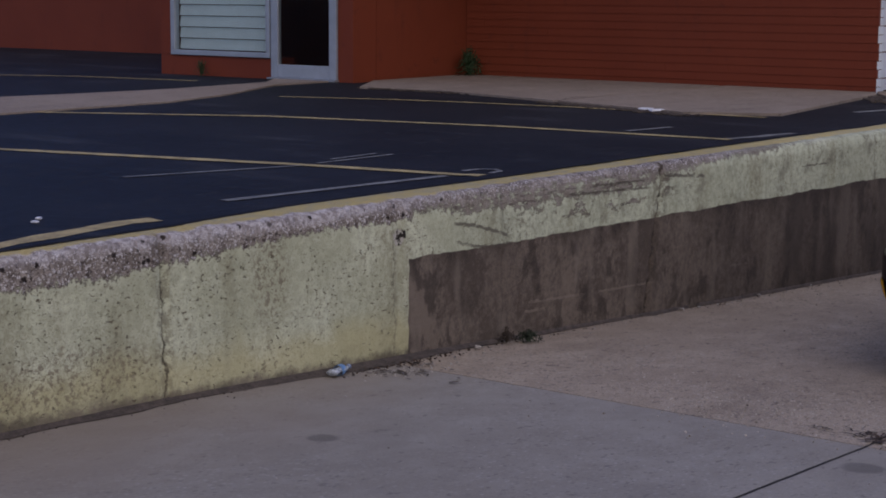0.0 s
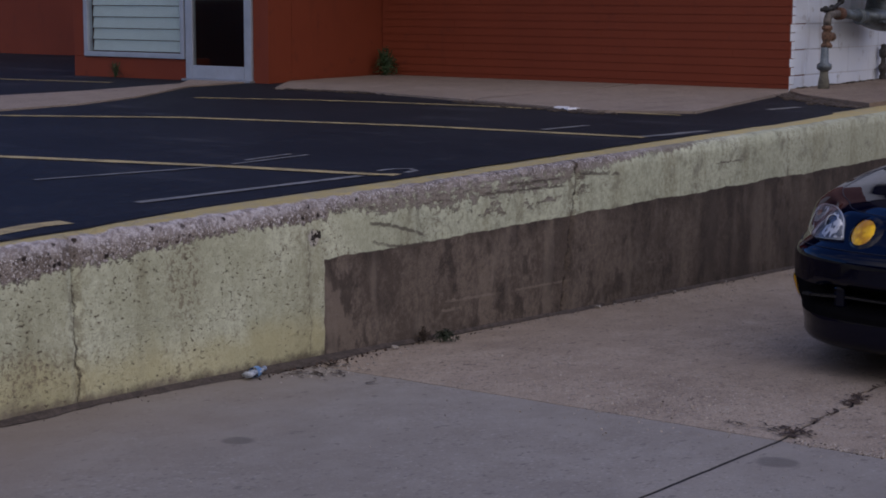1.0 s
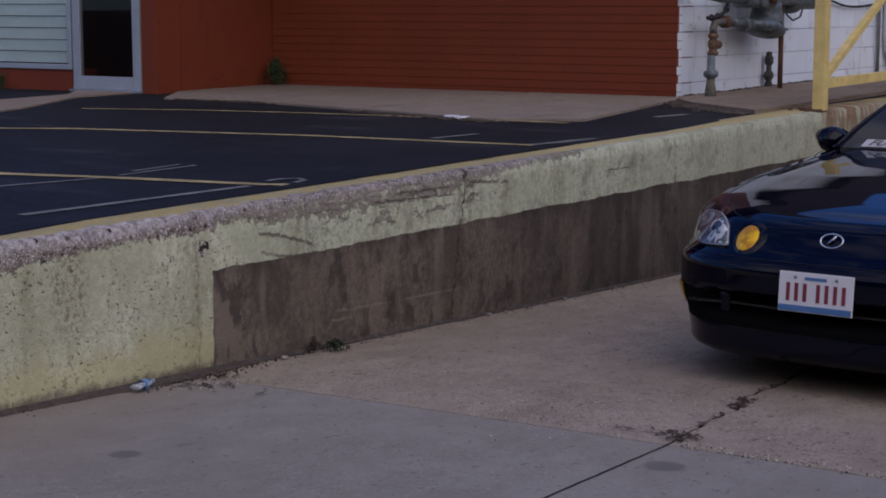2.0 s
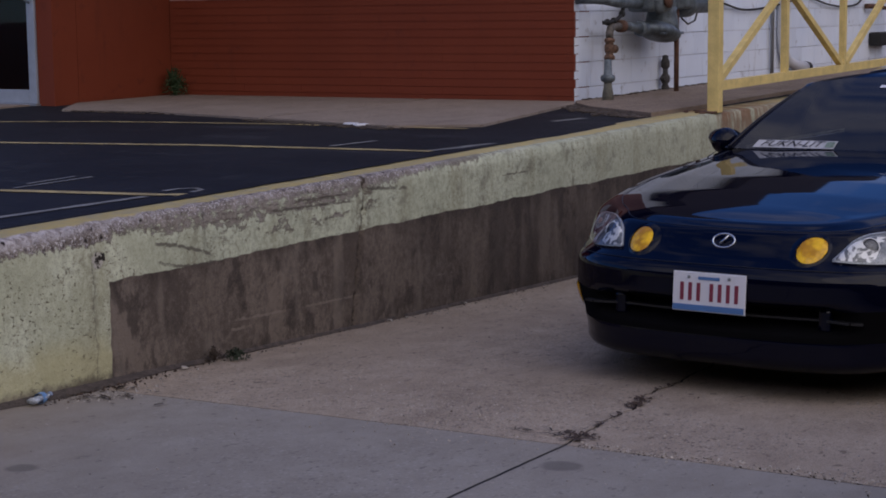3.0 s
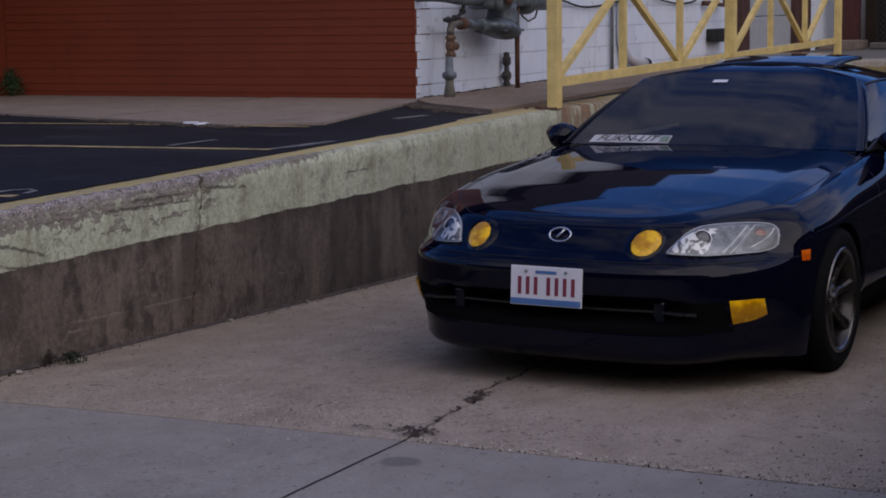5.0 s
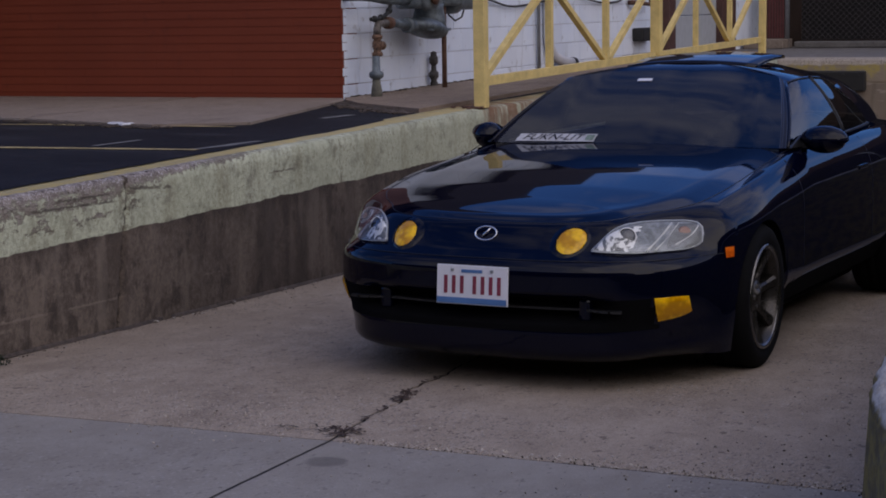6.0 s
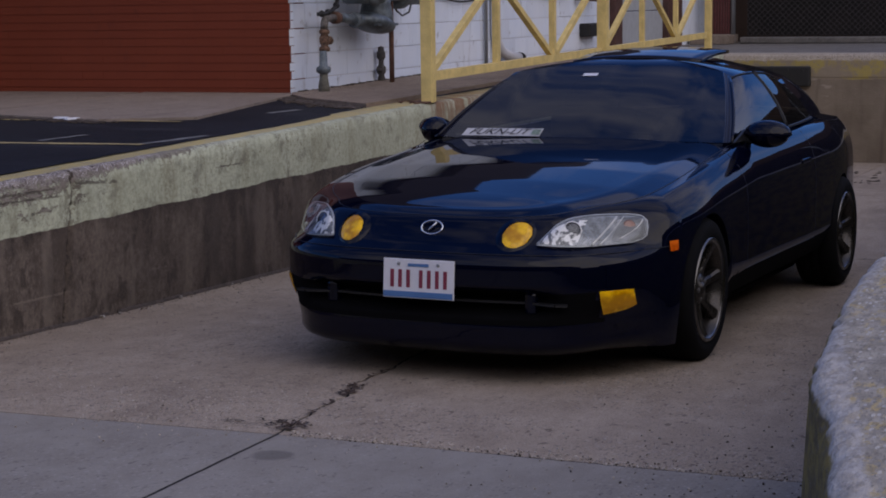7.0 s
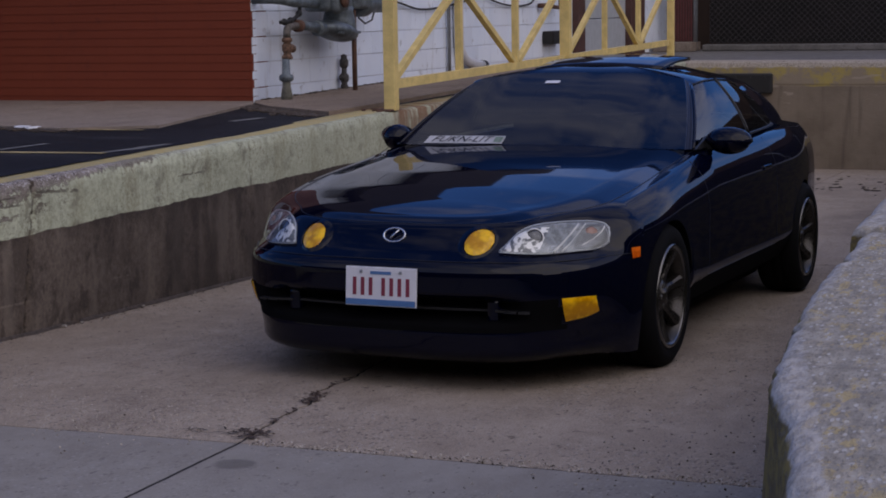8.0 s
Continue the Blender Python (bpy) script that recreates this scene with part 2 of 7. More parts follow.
    full = g.step(g.add(y, g.mul(g.noise(g.scaled(g.pos, (0, 0.2, 1)), 9, 4), 0.03)), 0.02, 0.014)
    painted = g.math("MAXIMUM", band, full)
    foot = g.step(g.add(g.add(z, g.mul(y, 0.035)), g.mul(n2, 0.12)), -0.515, -0.56)
    painted = g.mul(painted, g.math("SUBTRACT", 1.0, g.mul(foot, 0.8)))
    # the worn crest, deepest towards the street
    worn = g.add(z, g.mul(g.math("SUBTRACT", n1, 0.5), 0.13))
    worn = g.add(worn, g.mul(g.math("SUBTRACT", n4, 0.5), 0.13))
    line = g.add(g.mul(g.step(y, 0.3, -1.8), -0.07), g.mul(g.step(y, 1.2, 3.4), 0.085))
    line = g.add(line, g.mul(g.mul(g.step(y, 0.05, 0.4), g.step(y, 2.2, 1.5)), -0.03))
    worn = g.step(g.math("SUBTRACT", worn, g.add(line, -0.045)), -0.01, 0.01)
    scab = g.mul(g.step(g.noise(g.scaled(g.pos, (1, 0.7, 1.7)), 10, 7, 0.72), 0.53, 0.57), g.mul(g.step(y, 2.4, 1.6), g.step(y, 0.5, 1.1)))
    worn = g.math("MAXIMUM", worn, g.mul(scab, g.step(z, -0.2, -0.12)))
    left_on = g.mul(g.step(g.noise(g.scaled(g.pos, (1, 0.7, 1.5)), 22, 6, 0.74), 0.53, 0.57), g.mul(g.step(y, 0.0, 0.3), g.step(z, 0.02, -0.02)))
    worn = g.mul(worn, g.math("SUBTRACT", 1.0, g.mul(left_on, 0.9)))
    gouges = scratch(0.29, -0.11, 0.68, -0.205, 0.011, 0.012)
    for mark in ((0.3, -0.186, 0.7, -0.228, 0.009, -0.02), (1.1, -0.06, 1.8, -0.078, 0.008), (1.3, -0.035, 1.75, -0.04, 0.007), (1.9, -0.03, 2.3, -0.062, 0.011), (3.3, -0.085, 3.62, -0.088, 0.006)):
        gouges = g.math("MAXIMUM", gouges, scratch(*mark))
    worn = g.mul(worn, g.step(g.add(y, g.mul(n1, 1.2)), 4.6, 2.8))
    # bare face darkens towards the dock: car's shade and damp put into colour
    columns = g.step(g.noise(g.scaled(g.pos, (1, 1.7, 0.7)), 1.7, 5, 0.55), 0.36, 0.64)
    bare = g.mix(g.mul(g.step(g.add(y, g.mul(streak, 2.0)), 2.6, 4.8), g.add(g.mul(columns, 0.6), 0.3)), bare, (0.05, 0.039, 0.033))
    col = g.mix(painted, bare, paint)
    rim = g.mul(g.step(worn, 0.05, 0.5), g.step(worn, 0.95, 0.5))
    col = g.mix(worn, col, crumb)
    col = g.mix(g.mul(rim, 0.6), col, (0.12, 0.095, 0.07))
    # cracks through the wall
    wob = g.add(g.mul(g.math("SUBTRACT", g.noise(g.scaled(g.pos, (0, 0, 1)), 5, 4, 0.6), 0.5), 0.08), g.mul(g.math("SUBTRACT", n3, 0.5), 0.025))
    for at, wide, amount, lean_y in ((-1.3, 0.006, 0.85, 0.0), (1.89, 0.011, 0.95, 0.2), (-0.09, 0.003, 0.5, 0.0), (4.2, 0.004, 0.5, 0.0), (0.62, 0.012, 0.2, 0.0)):
        off = g.math("ABSOLUTE", g.add(g.add(g.add(y, -at), g.mul(z, -lean_y)), wob))
        col = g.mix(g.mul(g.step(off, wide, wide * 0.3), g.mul(g.step(n2, 0.36, 0.5), amount)), col, (0.045, 0.034, 0.027))
        col = g.mix(g.mul(g.mul(g.step(off, wide * 10, wide), amount * 0.5), g.step(n4, 0.44, 0.56)), col, (0.13, 0.1, 0.075))
    col = g.mix(g.mul(gouges, g.mul(g.step(n2, 0.34, 0.5), 0.8)), col, (0.1, 0.085, 0.068))
    # a knocked-out hole beside the end of the slab
    dy, dz = g.add(g.add(y, 0.055), g.mul(g.math("SUBTRACT", n4, 0.5), 0.12)), g.add(g.add(z, 0.135), g.mul(g.math("SUBTRACT", n2, 0.5), 0.06))
    hole = g.step(g.add(g.mul(dy, dy), g.mul(dz, dz)), 0.0014, 0.0008)
    col = g.mix(hole, col, g.mix(g.step(n4, 0.5, 0.53), (0.03, 0.024, 0.02), (0.5, 0.47, 0.4)))
    # yellow kerb paint on the flat top
    rim_x = g.add(g.mul(g.step(y, -2.4, 1.6), -0.105), 0.03)
    top = g.mul(g.step(g.math("SUBTRACT", g.add(x, g.mul(g.math("SUBTRACT", n2, 0.5), 0.05)), g.math("MINIMUM", rim_x, -0.045)), 0.012, -0.012), g.step(g.add(z, g.mul(y, -0.008)), -0.03, 0.0))
    kerb = g.mix(g.step(n2, 0.4, 0.66), (0.53, 0.42, 0.18), (0.43, 0.37, 0.22))
    col = g.mix(g.mul(top, g.step(g.noise(g.pos, 26, 5, 0.7), 0.74, 0.6)), col, kerb)
    # rust runs below the first railing post
    rust = g.mul(g.mul(g.step(y, 6.52, 6.62), g.step(y, 8.6, 7.2)), g.step(g.noise(g.scaled(g.pos, (1, 3, 0.7)), 2.3, 6), 0.38, 0.52))
    col = g.mix(g.mul(g.mul(rust, 0.8), g.step(z, -0.35, 0.06)), col, (0.2, 0.085, 0.04))
    g.set(color=col, rough=0.87, spec=0.25)
    h = g.add(g.mul(n3, 0.3), g.mul(n4, 0.6))
    h = g.add(h, g.mul(g.mul(pits, painted), -0.4))
    h = g.add(h, g.mul(g.mul(worn, g.add(g.step(pebble, 0.5, 0.1), g.step(small, 0.5, 0.1))), 0.6))
    g.bump(g.add(h, g.mul(worn, -0.6)), 0.7, 0.012)
    return g.mat


def painted_wall(name, a, b, dirt, rough=0.7, vary=0.16):
    g = Graph(name)
    n1, n2, n3 = g.noise(g.pos, 0.9, 5), g.noise(g.pos, 7, 6, 0.6), g.noise(g.pos, 90, 3)
    col = g.mix(g.step(n1, 0.3, 0.7), a, b)
    col = g.mix(g.mul(g.rand(), vary), col, dirt)
    col = g.mix(g.mul(g.step(g.noise(g.scaled(g.pos, (3, 3, 0.5)), 2.5, 6, 0.6), 0.58, 0.76), 0.4), col, dirt)
    col = g.mix(g.mul(g.step(n2, 0.6, 0.68), 0.5), col, dirt)
    g.set(color=col, rough=rough, spec=0.35)
    g.bump(g.add(g.mul(n3, 0.4), n2), 0.35, 0.005)
    return g.mat


def glass_material(name, tint, gloss=0.0):
    """Thin pane: tinted see-through with a mirror coat at grazing angles."""
    m = bpy.data.materials.new(name)
    m.use_nodes = True
    t = m.node_tree
    t.nodes.clear()
    tr, gl = t.nodes.new("ShaderNodeBsdfTransparent"), t.nodes.new("ShaderNodeBsdfGlossy")
    tr.inputs[0].default_value = (*tint, 1)
    gl.inputs["Roughness"].default_value = 0.02
    fr = t.nodes.new("ShaderNodeFresnel")
    fr.inputs[0].default_value = 1.5
    ad = t.nodes.new("ShaderNodeMath")
    ad.inputs[1].default_value = gloss
    mx, o = t.nodes.new("ShaderNodeMixShader"), t.nodes.new("ShaderNodeOutputMaterial")
    t.links.new(fr.outputs[0], ad.inputs[0])
    t.links.new(ad.outputs[0], mx.inputs[0])
    t.links.new(tr.outputs[0], mx.inputs[1])
    t.links.new(gl.outputs[0], mx.inputs[2])
    t.links.new(mx.outputs[0], o.inputs[0])
    return m


def car_paint():
    g = Graph("dark_blue_car_paint")
    fl = g.noise(g.obj, 900, 2)
    dust = g.noise(g.obj, 5, 6, 0.6)
    g.set(color=g.mix(fl, (0.0005, 0.0010, 0.0060), (0.0009, 0.0018, 0.0105)), rough=g.add(g.mul(dust, 0.15), 0.4), metal=0.0, coat=0.85, spec=0.0)
    g.bsdf.inputs["Coat Roughness"].default_value = 0.03
    g.bsdf.inputs["Coat IOR"].default_value = 1.39
    return g.mat


ASPHALT = asphalt_material()
RAMP = concrete_material("worn_driveway_concrete", (0.29, 0.23, 0.175), (0.405, 0.33, 0.256), (0.50, 0.44, 0.37), (0.155, 0.12, 0.096))
APRON = concrete_material("grey_street_concrete", (0.232, 0.208, 0.180), (0.295, 0.270, 0.238), (0.45, 0.42, 0.39), (0.15, 0.135, 0.125), 0.4, ((2.19, -0.38, 0.085), (0.75, -1.3, 0.06), (3.3, -1.1, 0.05)), 0.5)
PATH = concrete_material("brown_stained_concrete", (0.2, 0.145, 0.105), (0.3, 0.23, 0.175), (0.38, 0.31, 0.25), (0.09, 0.065, 0.05), 0.55)
WALK = concrete_material("pale_walk_concrete", (0.235, 0.185, 0.148), (0.315, 0.255, 0.208), (0.38, 0.32, 0.27), (0.14, 0.105, 0.083), 0.4)
BACKLOT = concrete_material("dirty_dock_concrete", (0.12, 0.115, 0.11), (0.2, 0.19, 0.18), (0.3, 0.28, 0.26))
STREET = ASPHALT
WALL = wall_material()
RED = painted_wall("dark_red_brick_paint", (0.172, 0.031, 0.0115), (0.205, 0.039, 0.015), (0.125, 0.025, 0.012), 0.7, 0.05)
ROSE = painted_wall("faded_rose_brick_paint", (0.36, 0.19, 0.17), (0.42, 0.24, 0.21), (0.25, 0.13, 0.12))
WHITE = painted_wall("white_block_paint", (0.70, 0.78, 0.90), (0.83, 0.89, 0.97), (0.36, 0.35, 0.35))
REDJOINT = painted_wall("red_painted_joint", (0.165, 0.030, 0.012), (0.195, 0.037, 0.015), (0.12, 0.024, 0.012))
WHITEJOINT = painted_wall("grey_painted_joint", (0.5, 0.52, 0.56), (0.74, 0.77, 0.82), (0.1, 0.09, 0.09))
DARKBRICK = painted_wall("dark_brown_brick", (0.05, 0.03, 0.022), (0.075, 0.045, 0.032), (0.03, 0.02, 0.015))
GROUT = plain("dark_joint", (0.010, 0.0075, 0.0065), 0.95, vary=0.5, scale=40)
YELLOW = plain("yellow_steel_paint", (0.72, 0.55, 0.21), 0.5, vary=0.18, bump=0.2)
LINE = plain("faded_yellow_line_paint", (0.36, 0.28, 0.13), 0.8, vary=0.4, fine=60)
LINE_W = plain("faded_white_line_paint", (0.17, 0.17, 0.165), 0.8, vary=0.45, fine=60)
METER = plain("grey_painted_iron", (0.12, 0.145, 0.16), 0.5, 0.3, vary=0.6, scale=14)
RUST = plain("rusty_iron", (0.11, 0.055, 0.036), 0.8, 0.2, vary=0.5, scale=20)
ALU = plain("pale_aluminium", (0.37, 0.41, 0.47), 0.4, 0.3, vary=0.1)
SIGN = plain("white_board", (0.68, 0.69, 0.74), 0.5, vary=0.08)
# near-black base colour stands in for the missing light indoors
DARK = plain("unlit_room_black", (0.02, 0.015, 0.012), 0.8)
BLACK = plain("black_rubber", (0.012, 0.012, 0.012), 0.7, vary=0.3)
STEEL = plain("galvanised_steel", (0.33, 0.35, 0.37), 0.4, 0.7, vary=0.15)
MAROON = plain("maroon_steel_paint", (0.12, 0.03, 0.03), 0.6, vary=0.3)
BROWN = plain("brown_door_paint", (0.075, 0.032, 0.025), 0.6, vary=0.3)
PLASTIC = plain("white_plastic_pipe", (0.62, 0.63, 0.66), 0.4, vary=0.1)
SOIL = plain("dark_soil", (0.05, 0.036, 0.026), 0.95, vary=0.6, scale=40)
DIRT = plain("grey_brown_dirt", (0.07, 0.054, 0.045), 0.95, vary=0.5, scale=30)
PAINT = car_paint()
GLASS = glass_material("tinted_car_glass", (0.10, 0.11, 0.125), 0.04)
PANE = glass_material("window_glass", (0.85, 0.9, 0.9), 0.0)
LENS = glass_material("clear_lamp_lens", (0.97, 0.98, 0.98), 0.0)


# ---- mesh helpers ----
def obj(name, bm, mat, parent=None, smooth=False, mats=(), turn=True):
    me = bpy.data.meshes.new(name)
    if turn:
        bmesh.ops.recalc_face_normals(bm, faces=bm.faces)
    if smooth:
        for f in bm.faces:
            f.smooth = True
    bm.to_mesh(me)
    bm.free()
    for m in (mat, *mats):
        me.materials.append(m)
    ob = new(name, me)
    if parent is not None:
        ob.parent = parent
    return ob


def part(name, bm, mat, parent, label="", smooth=False, mats=(), turn=True):
    return tagged(obj(name, bm, mat, parent, smooth, mats, turn), label)


def thing(name, at, label, category, group="", kind="", turn=None):
    e = new(name)
    e.empty_display_size = 0.1
    e.matrix_world = turn if turn is not None else Matrix.Translation(at)
    return tagged(e, label, category, group, kind)


def box(bm, lo, hi, bevel=0.0, m=None):
    lo, hi = Vector(lo), Vector(hi)
    r = bmesh.ops.create_cube(bm, size=1.0)
    vs = r["verts"]
    for v in vs:
        v.co = Vector((lo.x + (v.co.x + 0.5) * (hi.x - lo.x), lo.y + (v.co.y + 0.5) * (hi.y - lo.y), lo.z + (v.co.z + 0.5) * (hi.z - lo.z)))
    if bevel:
        es = list({e for v in vs for e in v.link_edges})
        r = bmesh.ops.bevel(bm, geom=es, offset=bevel, segments=2, affect="EDGES", profile=0.5)
        vs = r["verts"]
    if m is not None:
        bmesh.ops.transform(bm, matrix=m, verts=list({v for v in vs}))
    return bm


def boxed(lo, hi, bevel=0.0):
    return box(bmesh.new(), lo, hi, bevel)


def tube(bm, points, radius, seg=10, cap=True):
    """A round tube along a line of points; radius may vary along it."""
    pts = [Vector(p) for p in points]
    rad = radius if isinstance(radius, (list, tuple)) else [radius] * len(pts)
    rings, side = [], None
    for i, p in enumerate(pts):
        d = (pts[min(i + 1, len(pts) - 1)] - pts[max(i - 1, 0)]).normalized()
        if side is None:
            side = d.orthogonal().normalized()
        side = (side - d * side.dot(d)).normalized()
        up = d.cross(side)
        rings.append([bm.verts.new(p + rad[i] * (math.cos(2 * math.pi * k / seg) * side + math.sin(2 * math.pi * k / seg) * up)) for k in range(seg)])
    for a, b in zip(rings, rings[1:]):
        for k in range(seg):
            bm.faces.new((a[k], a[(k + 1) % seg], b[(k + 1) % seg], b[k]))
    if cap:
        bm.faces.new(rings[0][::-1])
        bm.faces.new(rings[-1])
    return bm


def lathe(bm, profile, axis="z", seg=24, at=(0, 0, 0), cap=True):
    """A turned body: profile of (radius, height) along the axis."""
    at, rings = Vector(at), []
    for r, h in profile:
        ring = []
        for k in range(seg):
            c, s = r * math.cos(2 * math.pi * k / seg), r * math.sin(2 * math.pi * k / seg)
            ring.append(bm.verts.new(at + Vector({"z": (c, s, h), "y": (c, h, s), "x": (h, c, s)}[axis])))
        rings.append(ring)
    for a, b in zip(rings, rings[1:]):
        for k in range(seg):
            bm.faces.new((a[k], a[(k + 1) % seg], b[(k + 1) % seg], b[k]))
    for ring in (rings[0], rings[-1]) if cap else ():
        if profile[rings.index(ring)][0] > 1e-4:
            bm.faces.new(ring)
    return bm


def bar(bm, a, b, w, h):
    """A square bar from a to b, w wide across, h high."""
    a, b = Vector(a), Vector(b)
    d = (b - a).normalized()
    side = d.cross(Vector((0, 0, 1)))
    side = Vector((1, 0, 0)) if side.length < 1e-3 else side.normalized()
    up = side.cross(d)
    q = [[bm.verts.new(p + side * w / 2 * i + up * h / 2 * j) for i, j in ((-1, -1), (1, -1), (1, 1), (-1, 1))] for p in (a, b)]
    for k in range(4):
        bm.faces.new((q[0][k], q[0][(k + 1) % 4], q[1][(k + 1) % 4], q[1][k]))
    bm.faces.new(q[0])
    bm.faces.new(q[1])
    return bm


def sheet(name, xs, ys, height, mat, skip=None, thick=0.0):
    """A sheet over a grid of xs and ys."""
    bm = bmesh.new()
    v = [[bm.verts.new((x, y, height(x, y))) for x in xs] for y in ys]
    for j in range(len(ys) - 1):
        for i in range(len(xs) - 1):
            if skip is None or not skip((xs[i] + xs[i + 1]) / 2, (ys[j] + ys[j + 1]) / 2):
                bm.faces.new((v[j][i], v[j][i + 1], v[j + 1][i + 1], v[j + 1][i]))
    return obj(name, bm, mat)


def lerp_table(t, table):
    return float(np.interp(t, [a for a, _ in table], [b for _, b in table]))


# ---- the ground ----
GROUND = [(-300, -0.56), (-3.0, -0.565), (-1.3, -0.585), (0.0, -0.63), (2.0, -0.7125), (4.66, -0.806), (16.6, -1.225)]


def ground_z(y):
    return lerp_table(y, GROUND)


def lot_z(y):
    return 0.02 + 0.0085 * max(-4.0, min(y, 9.0))


WALL_TOP = [(-4.0, 0.0), (-2.0, 0.0), (0.0, 0.02), (1.8, 0.03), (4.0, 0.052), (6.6, 0.08), (17.0, 0.11)]
base_y = [-300, -60, -12, -6, -3.2, -1.3, 0, 5, 16.6]
tagged(sheet("ground", [-300, -60, -10, -0.15, 4.1, 12, 60, 300], base_y, lambda x, y: ground_z(y) - 0.07, SOIL,
             skip=lambda x, y: y > -3.2 and not -0.2 < x < 4.2), "dark soil and street bed under the pavement", "ground", kind="structure")
tagged(sheet("road", [-300, -60, -10, 0, 5, 12, 60, 300], [-300, -60, -12, -3.3], lambda x, y: ground_z(y) - 0.004, STREET),
       "grey asphalt street in front of the driveway", "road", kind="structure")
tagged(sheet("parking_lot", [-300, -60, -30, -16, -8, -4, -2, -1, -0.26], [-3.3, -2, 0, 2, 4, 6, 9, 30, 300], lambda x, y: lot_z(y), ASPHALT),
       "black sealed asphalt of a parking lot", "parking lot", kind="structure")
edge_x = [(-3.3, -0.06), (-2.0, -0.085), (-1.27, -0.11), (-0.5, -0.19), (0.77, -0.185), (1.85, -0.215), (3.56, -0.215), (4.6, -0.19), (5.4, -0.25)]
bm = bmesh.new()
prev = None
for k in range(218):
    y = -3.3 + 0.04 * k
    x = lerp_table(y, edge_x) + 0.012 * noise.noise(Vector((0, y * 4, 8))) + 0.006 * noise.noise(Vector((0, y * 17, 9)))
    z = max(lot_z(y), lerp_table(y, WALL_TOP))
    row = [bm.verts.new(c) for c in ((-0.33, y, lot_z(y) + 0.0015), (-0.29, y, z + 0.005), (x - 0.01, y, z + 0.005), (x, y, z + 0.0005))]
    if prev:
        for a in range(3):
            bm.faces.new((prev[a], prev[a + 1], row[a + 1], row[a]))
    prev = row
tagged(obj("asphalt_edge", bm, ASPHALT), "ragged edge of black sealer lapping on the wall top", "asphalt", kind="structure")
tagged(sheet("back_lot", [4.7, 8, 20, 60, 300], [-3.3, 0, 4, 9, 30, 300], lambda x, y: -0.03, ASPHALT), "dark worn asphalt beside the driveway", "ground", kind="structure")


def crack_x(y):
    """The crack that runs up the driveway between its slabs."""
    if y < -0.05:
        return 2.06 + 0.03 * (-y) + 0.004 * noise.noise(Vector((0, y * 9, 3)))
    return 2.03 - 0.1 * y + 0.05 * noise.noise(Vector((0.5, y * 2.2, 0))) + 0.022 * noise.noise(Vector((0.2, y * 11, 1)))


def joint_y(x):
    return -0.13 + 0.03 * math.sin(x * 1.1 - 0.6) + 0.007 * noise.noise(Vector((x * 9, 0, 5)))


def slab(name, left, right, front, rear, mat, parent, rows, cols=14):
    """One cast slab between two edges; its front or rear may follow a wandering joint."""
    bm = bmesh.new()
    grid = []
    for r in rows:
        row = []
        for c in range(cols + 1):
            y = r
            xl, xr = left(y), right(y)
            x = xl + (xr - xl) * c / cols
            if r == rows[0]:
                y = front(x)
            if r == rows[-1]:
                y = rear(x)
            row.append(bm.verts.new((x, y, ground_z(y) + 0.004 * noise.noise(Vector((x * 0.8, y * 0.8, 2))))))
        grid.append(row)
    for a, b in zip(grid, grid[1:]):
        for c in range(cols):
            bm.faces.new((a[c], a[c + 1], b[c + 1], b[c]))
    edge = [e for e in bm.edges if e.is_boundary]
    r = bmesh.ops.extrude_edge_only(bm, edges=edge)
    for v in r["geom"]:
        if isinstance(v, bmesh.types.BMVert):
            v.co.z -= 0.05
    return part(name, bm, mat, parent)


def steps(a, b, d):
    n = max(1, round((b - a) / d))
    return [a + (b - a) * i / n for i in range(n + 1)]


drive = thing("driveway", (0, 0, 0), "cracked brown concrete driveway sloping down to a loading dock", "driveway", kind="structure")
gap = 0.007
near_rows = steps(-3.3, -0.14, 0.06)
far_rows = steps(-0.12, 3.2, 0.035) + steps(3.2, 6.0, 0.12)[1:]
slab("slab", lambda y: 0.012, lambda y: crack_x(y) - gap, lambda x: -3.3, lambda x: joint_y(x) - 0.004, APRON, drive, near_rows, 30)
slab("slab", lambda y: crack_x(y) + gap, lambda y: 4.3, lambda x: -3.3, lambda x: joint_y(x) - 0.004, APRON, drive, near_rows, 30)
slab("slab", lambda y: 0.012, lambda y: crack_x(y) - 0.9 * gap, lambda x: joint_y(x) + 0.004, lambda x: 5.99, RAMP, drive, far_rows, 30)
slab("slab", lambda y: crack_x(y) + 0.9 * gap, lambda y: 4.12, lambda x: joint_y(x) + 0.004, lambda x: 5.99, RAMP, drive, far_rows, 30)
slab("slab", lambda y: 0.012, lambda y: 2.0, lambda x: 6.0, lambda x: 11.3, RAMP, drive, steps(6.0, 11.3, 0.5))
slab("slab", lambda y: 2.01, lambda y: 4.12, lambda x: 6.0, lambda x: 11.3, RAMP, drive, steps(6.0, 11.3, 0.5))
slab("slab", lambda y: 0.012, lambda y: 2.0, lambda x: 11.31, lambda x: 16.55, RAMP, drive, steps(11.31, 16.55, 0.5))
slab("slab", lambda y: 2.01, lambda y: 4.12, lambda x: 11.31, lambda x: 16.55, RAMP, drive, steps(11.31, 16.55, 0.5))


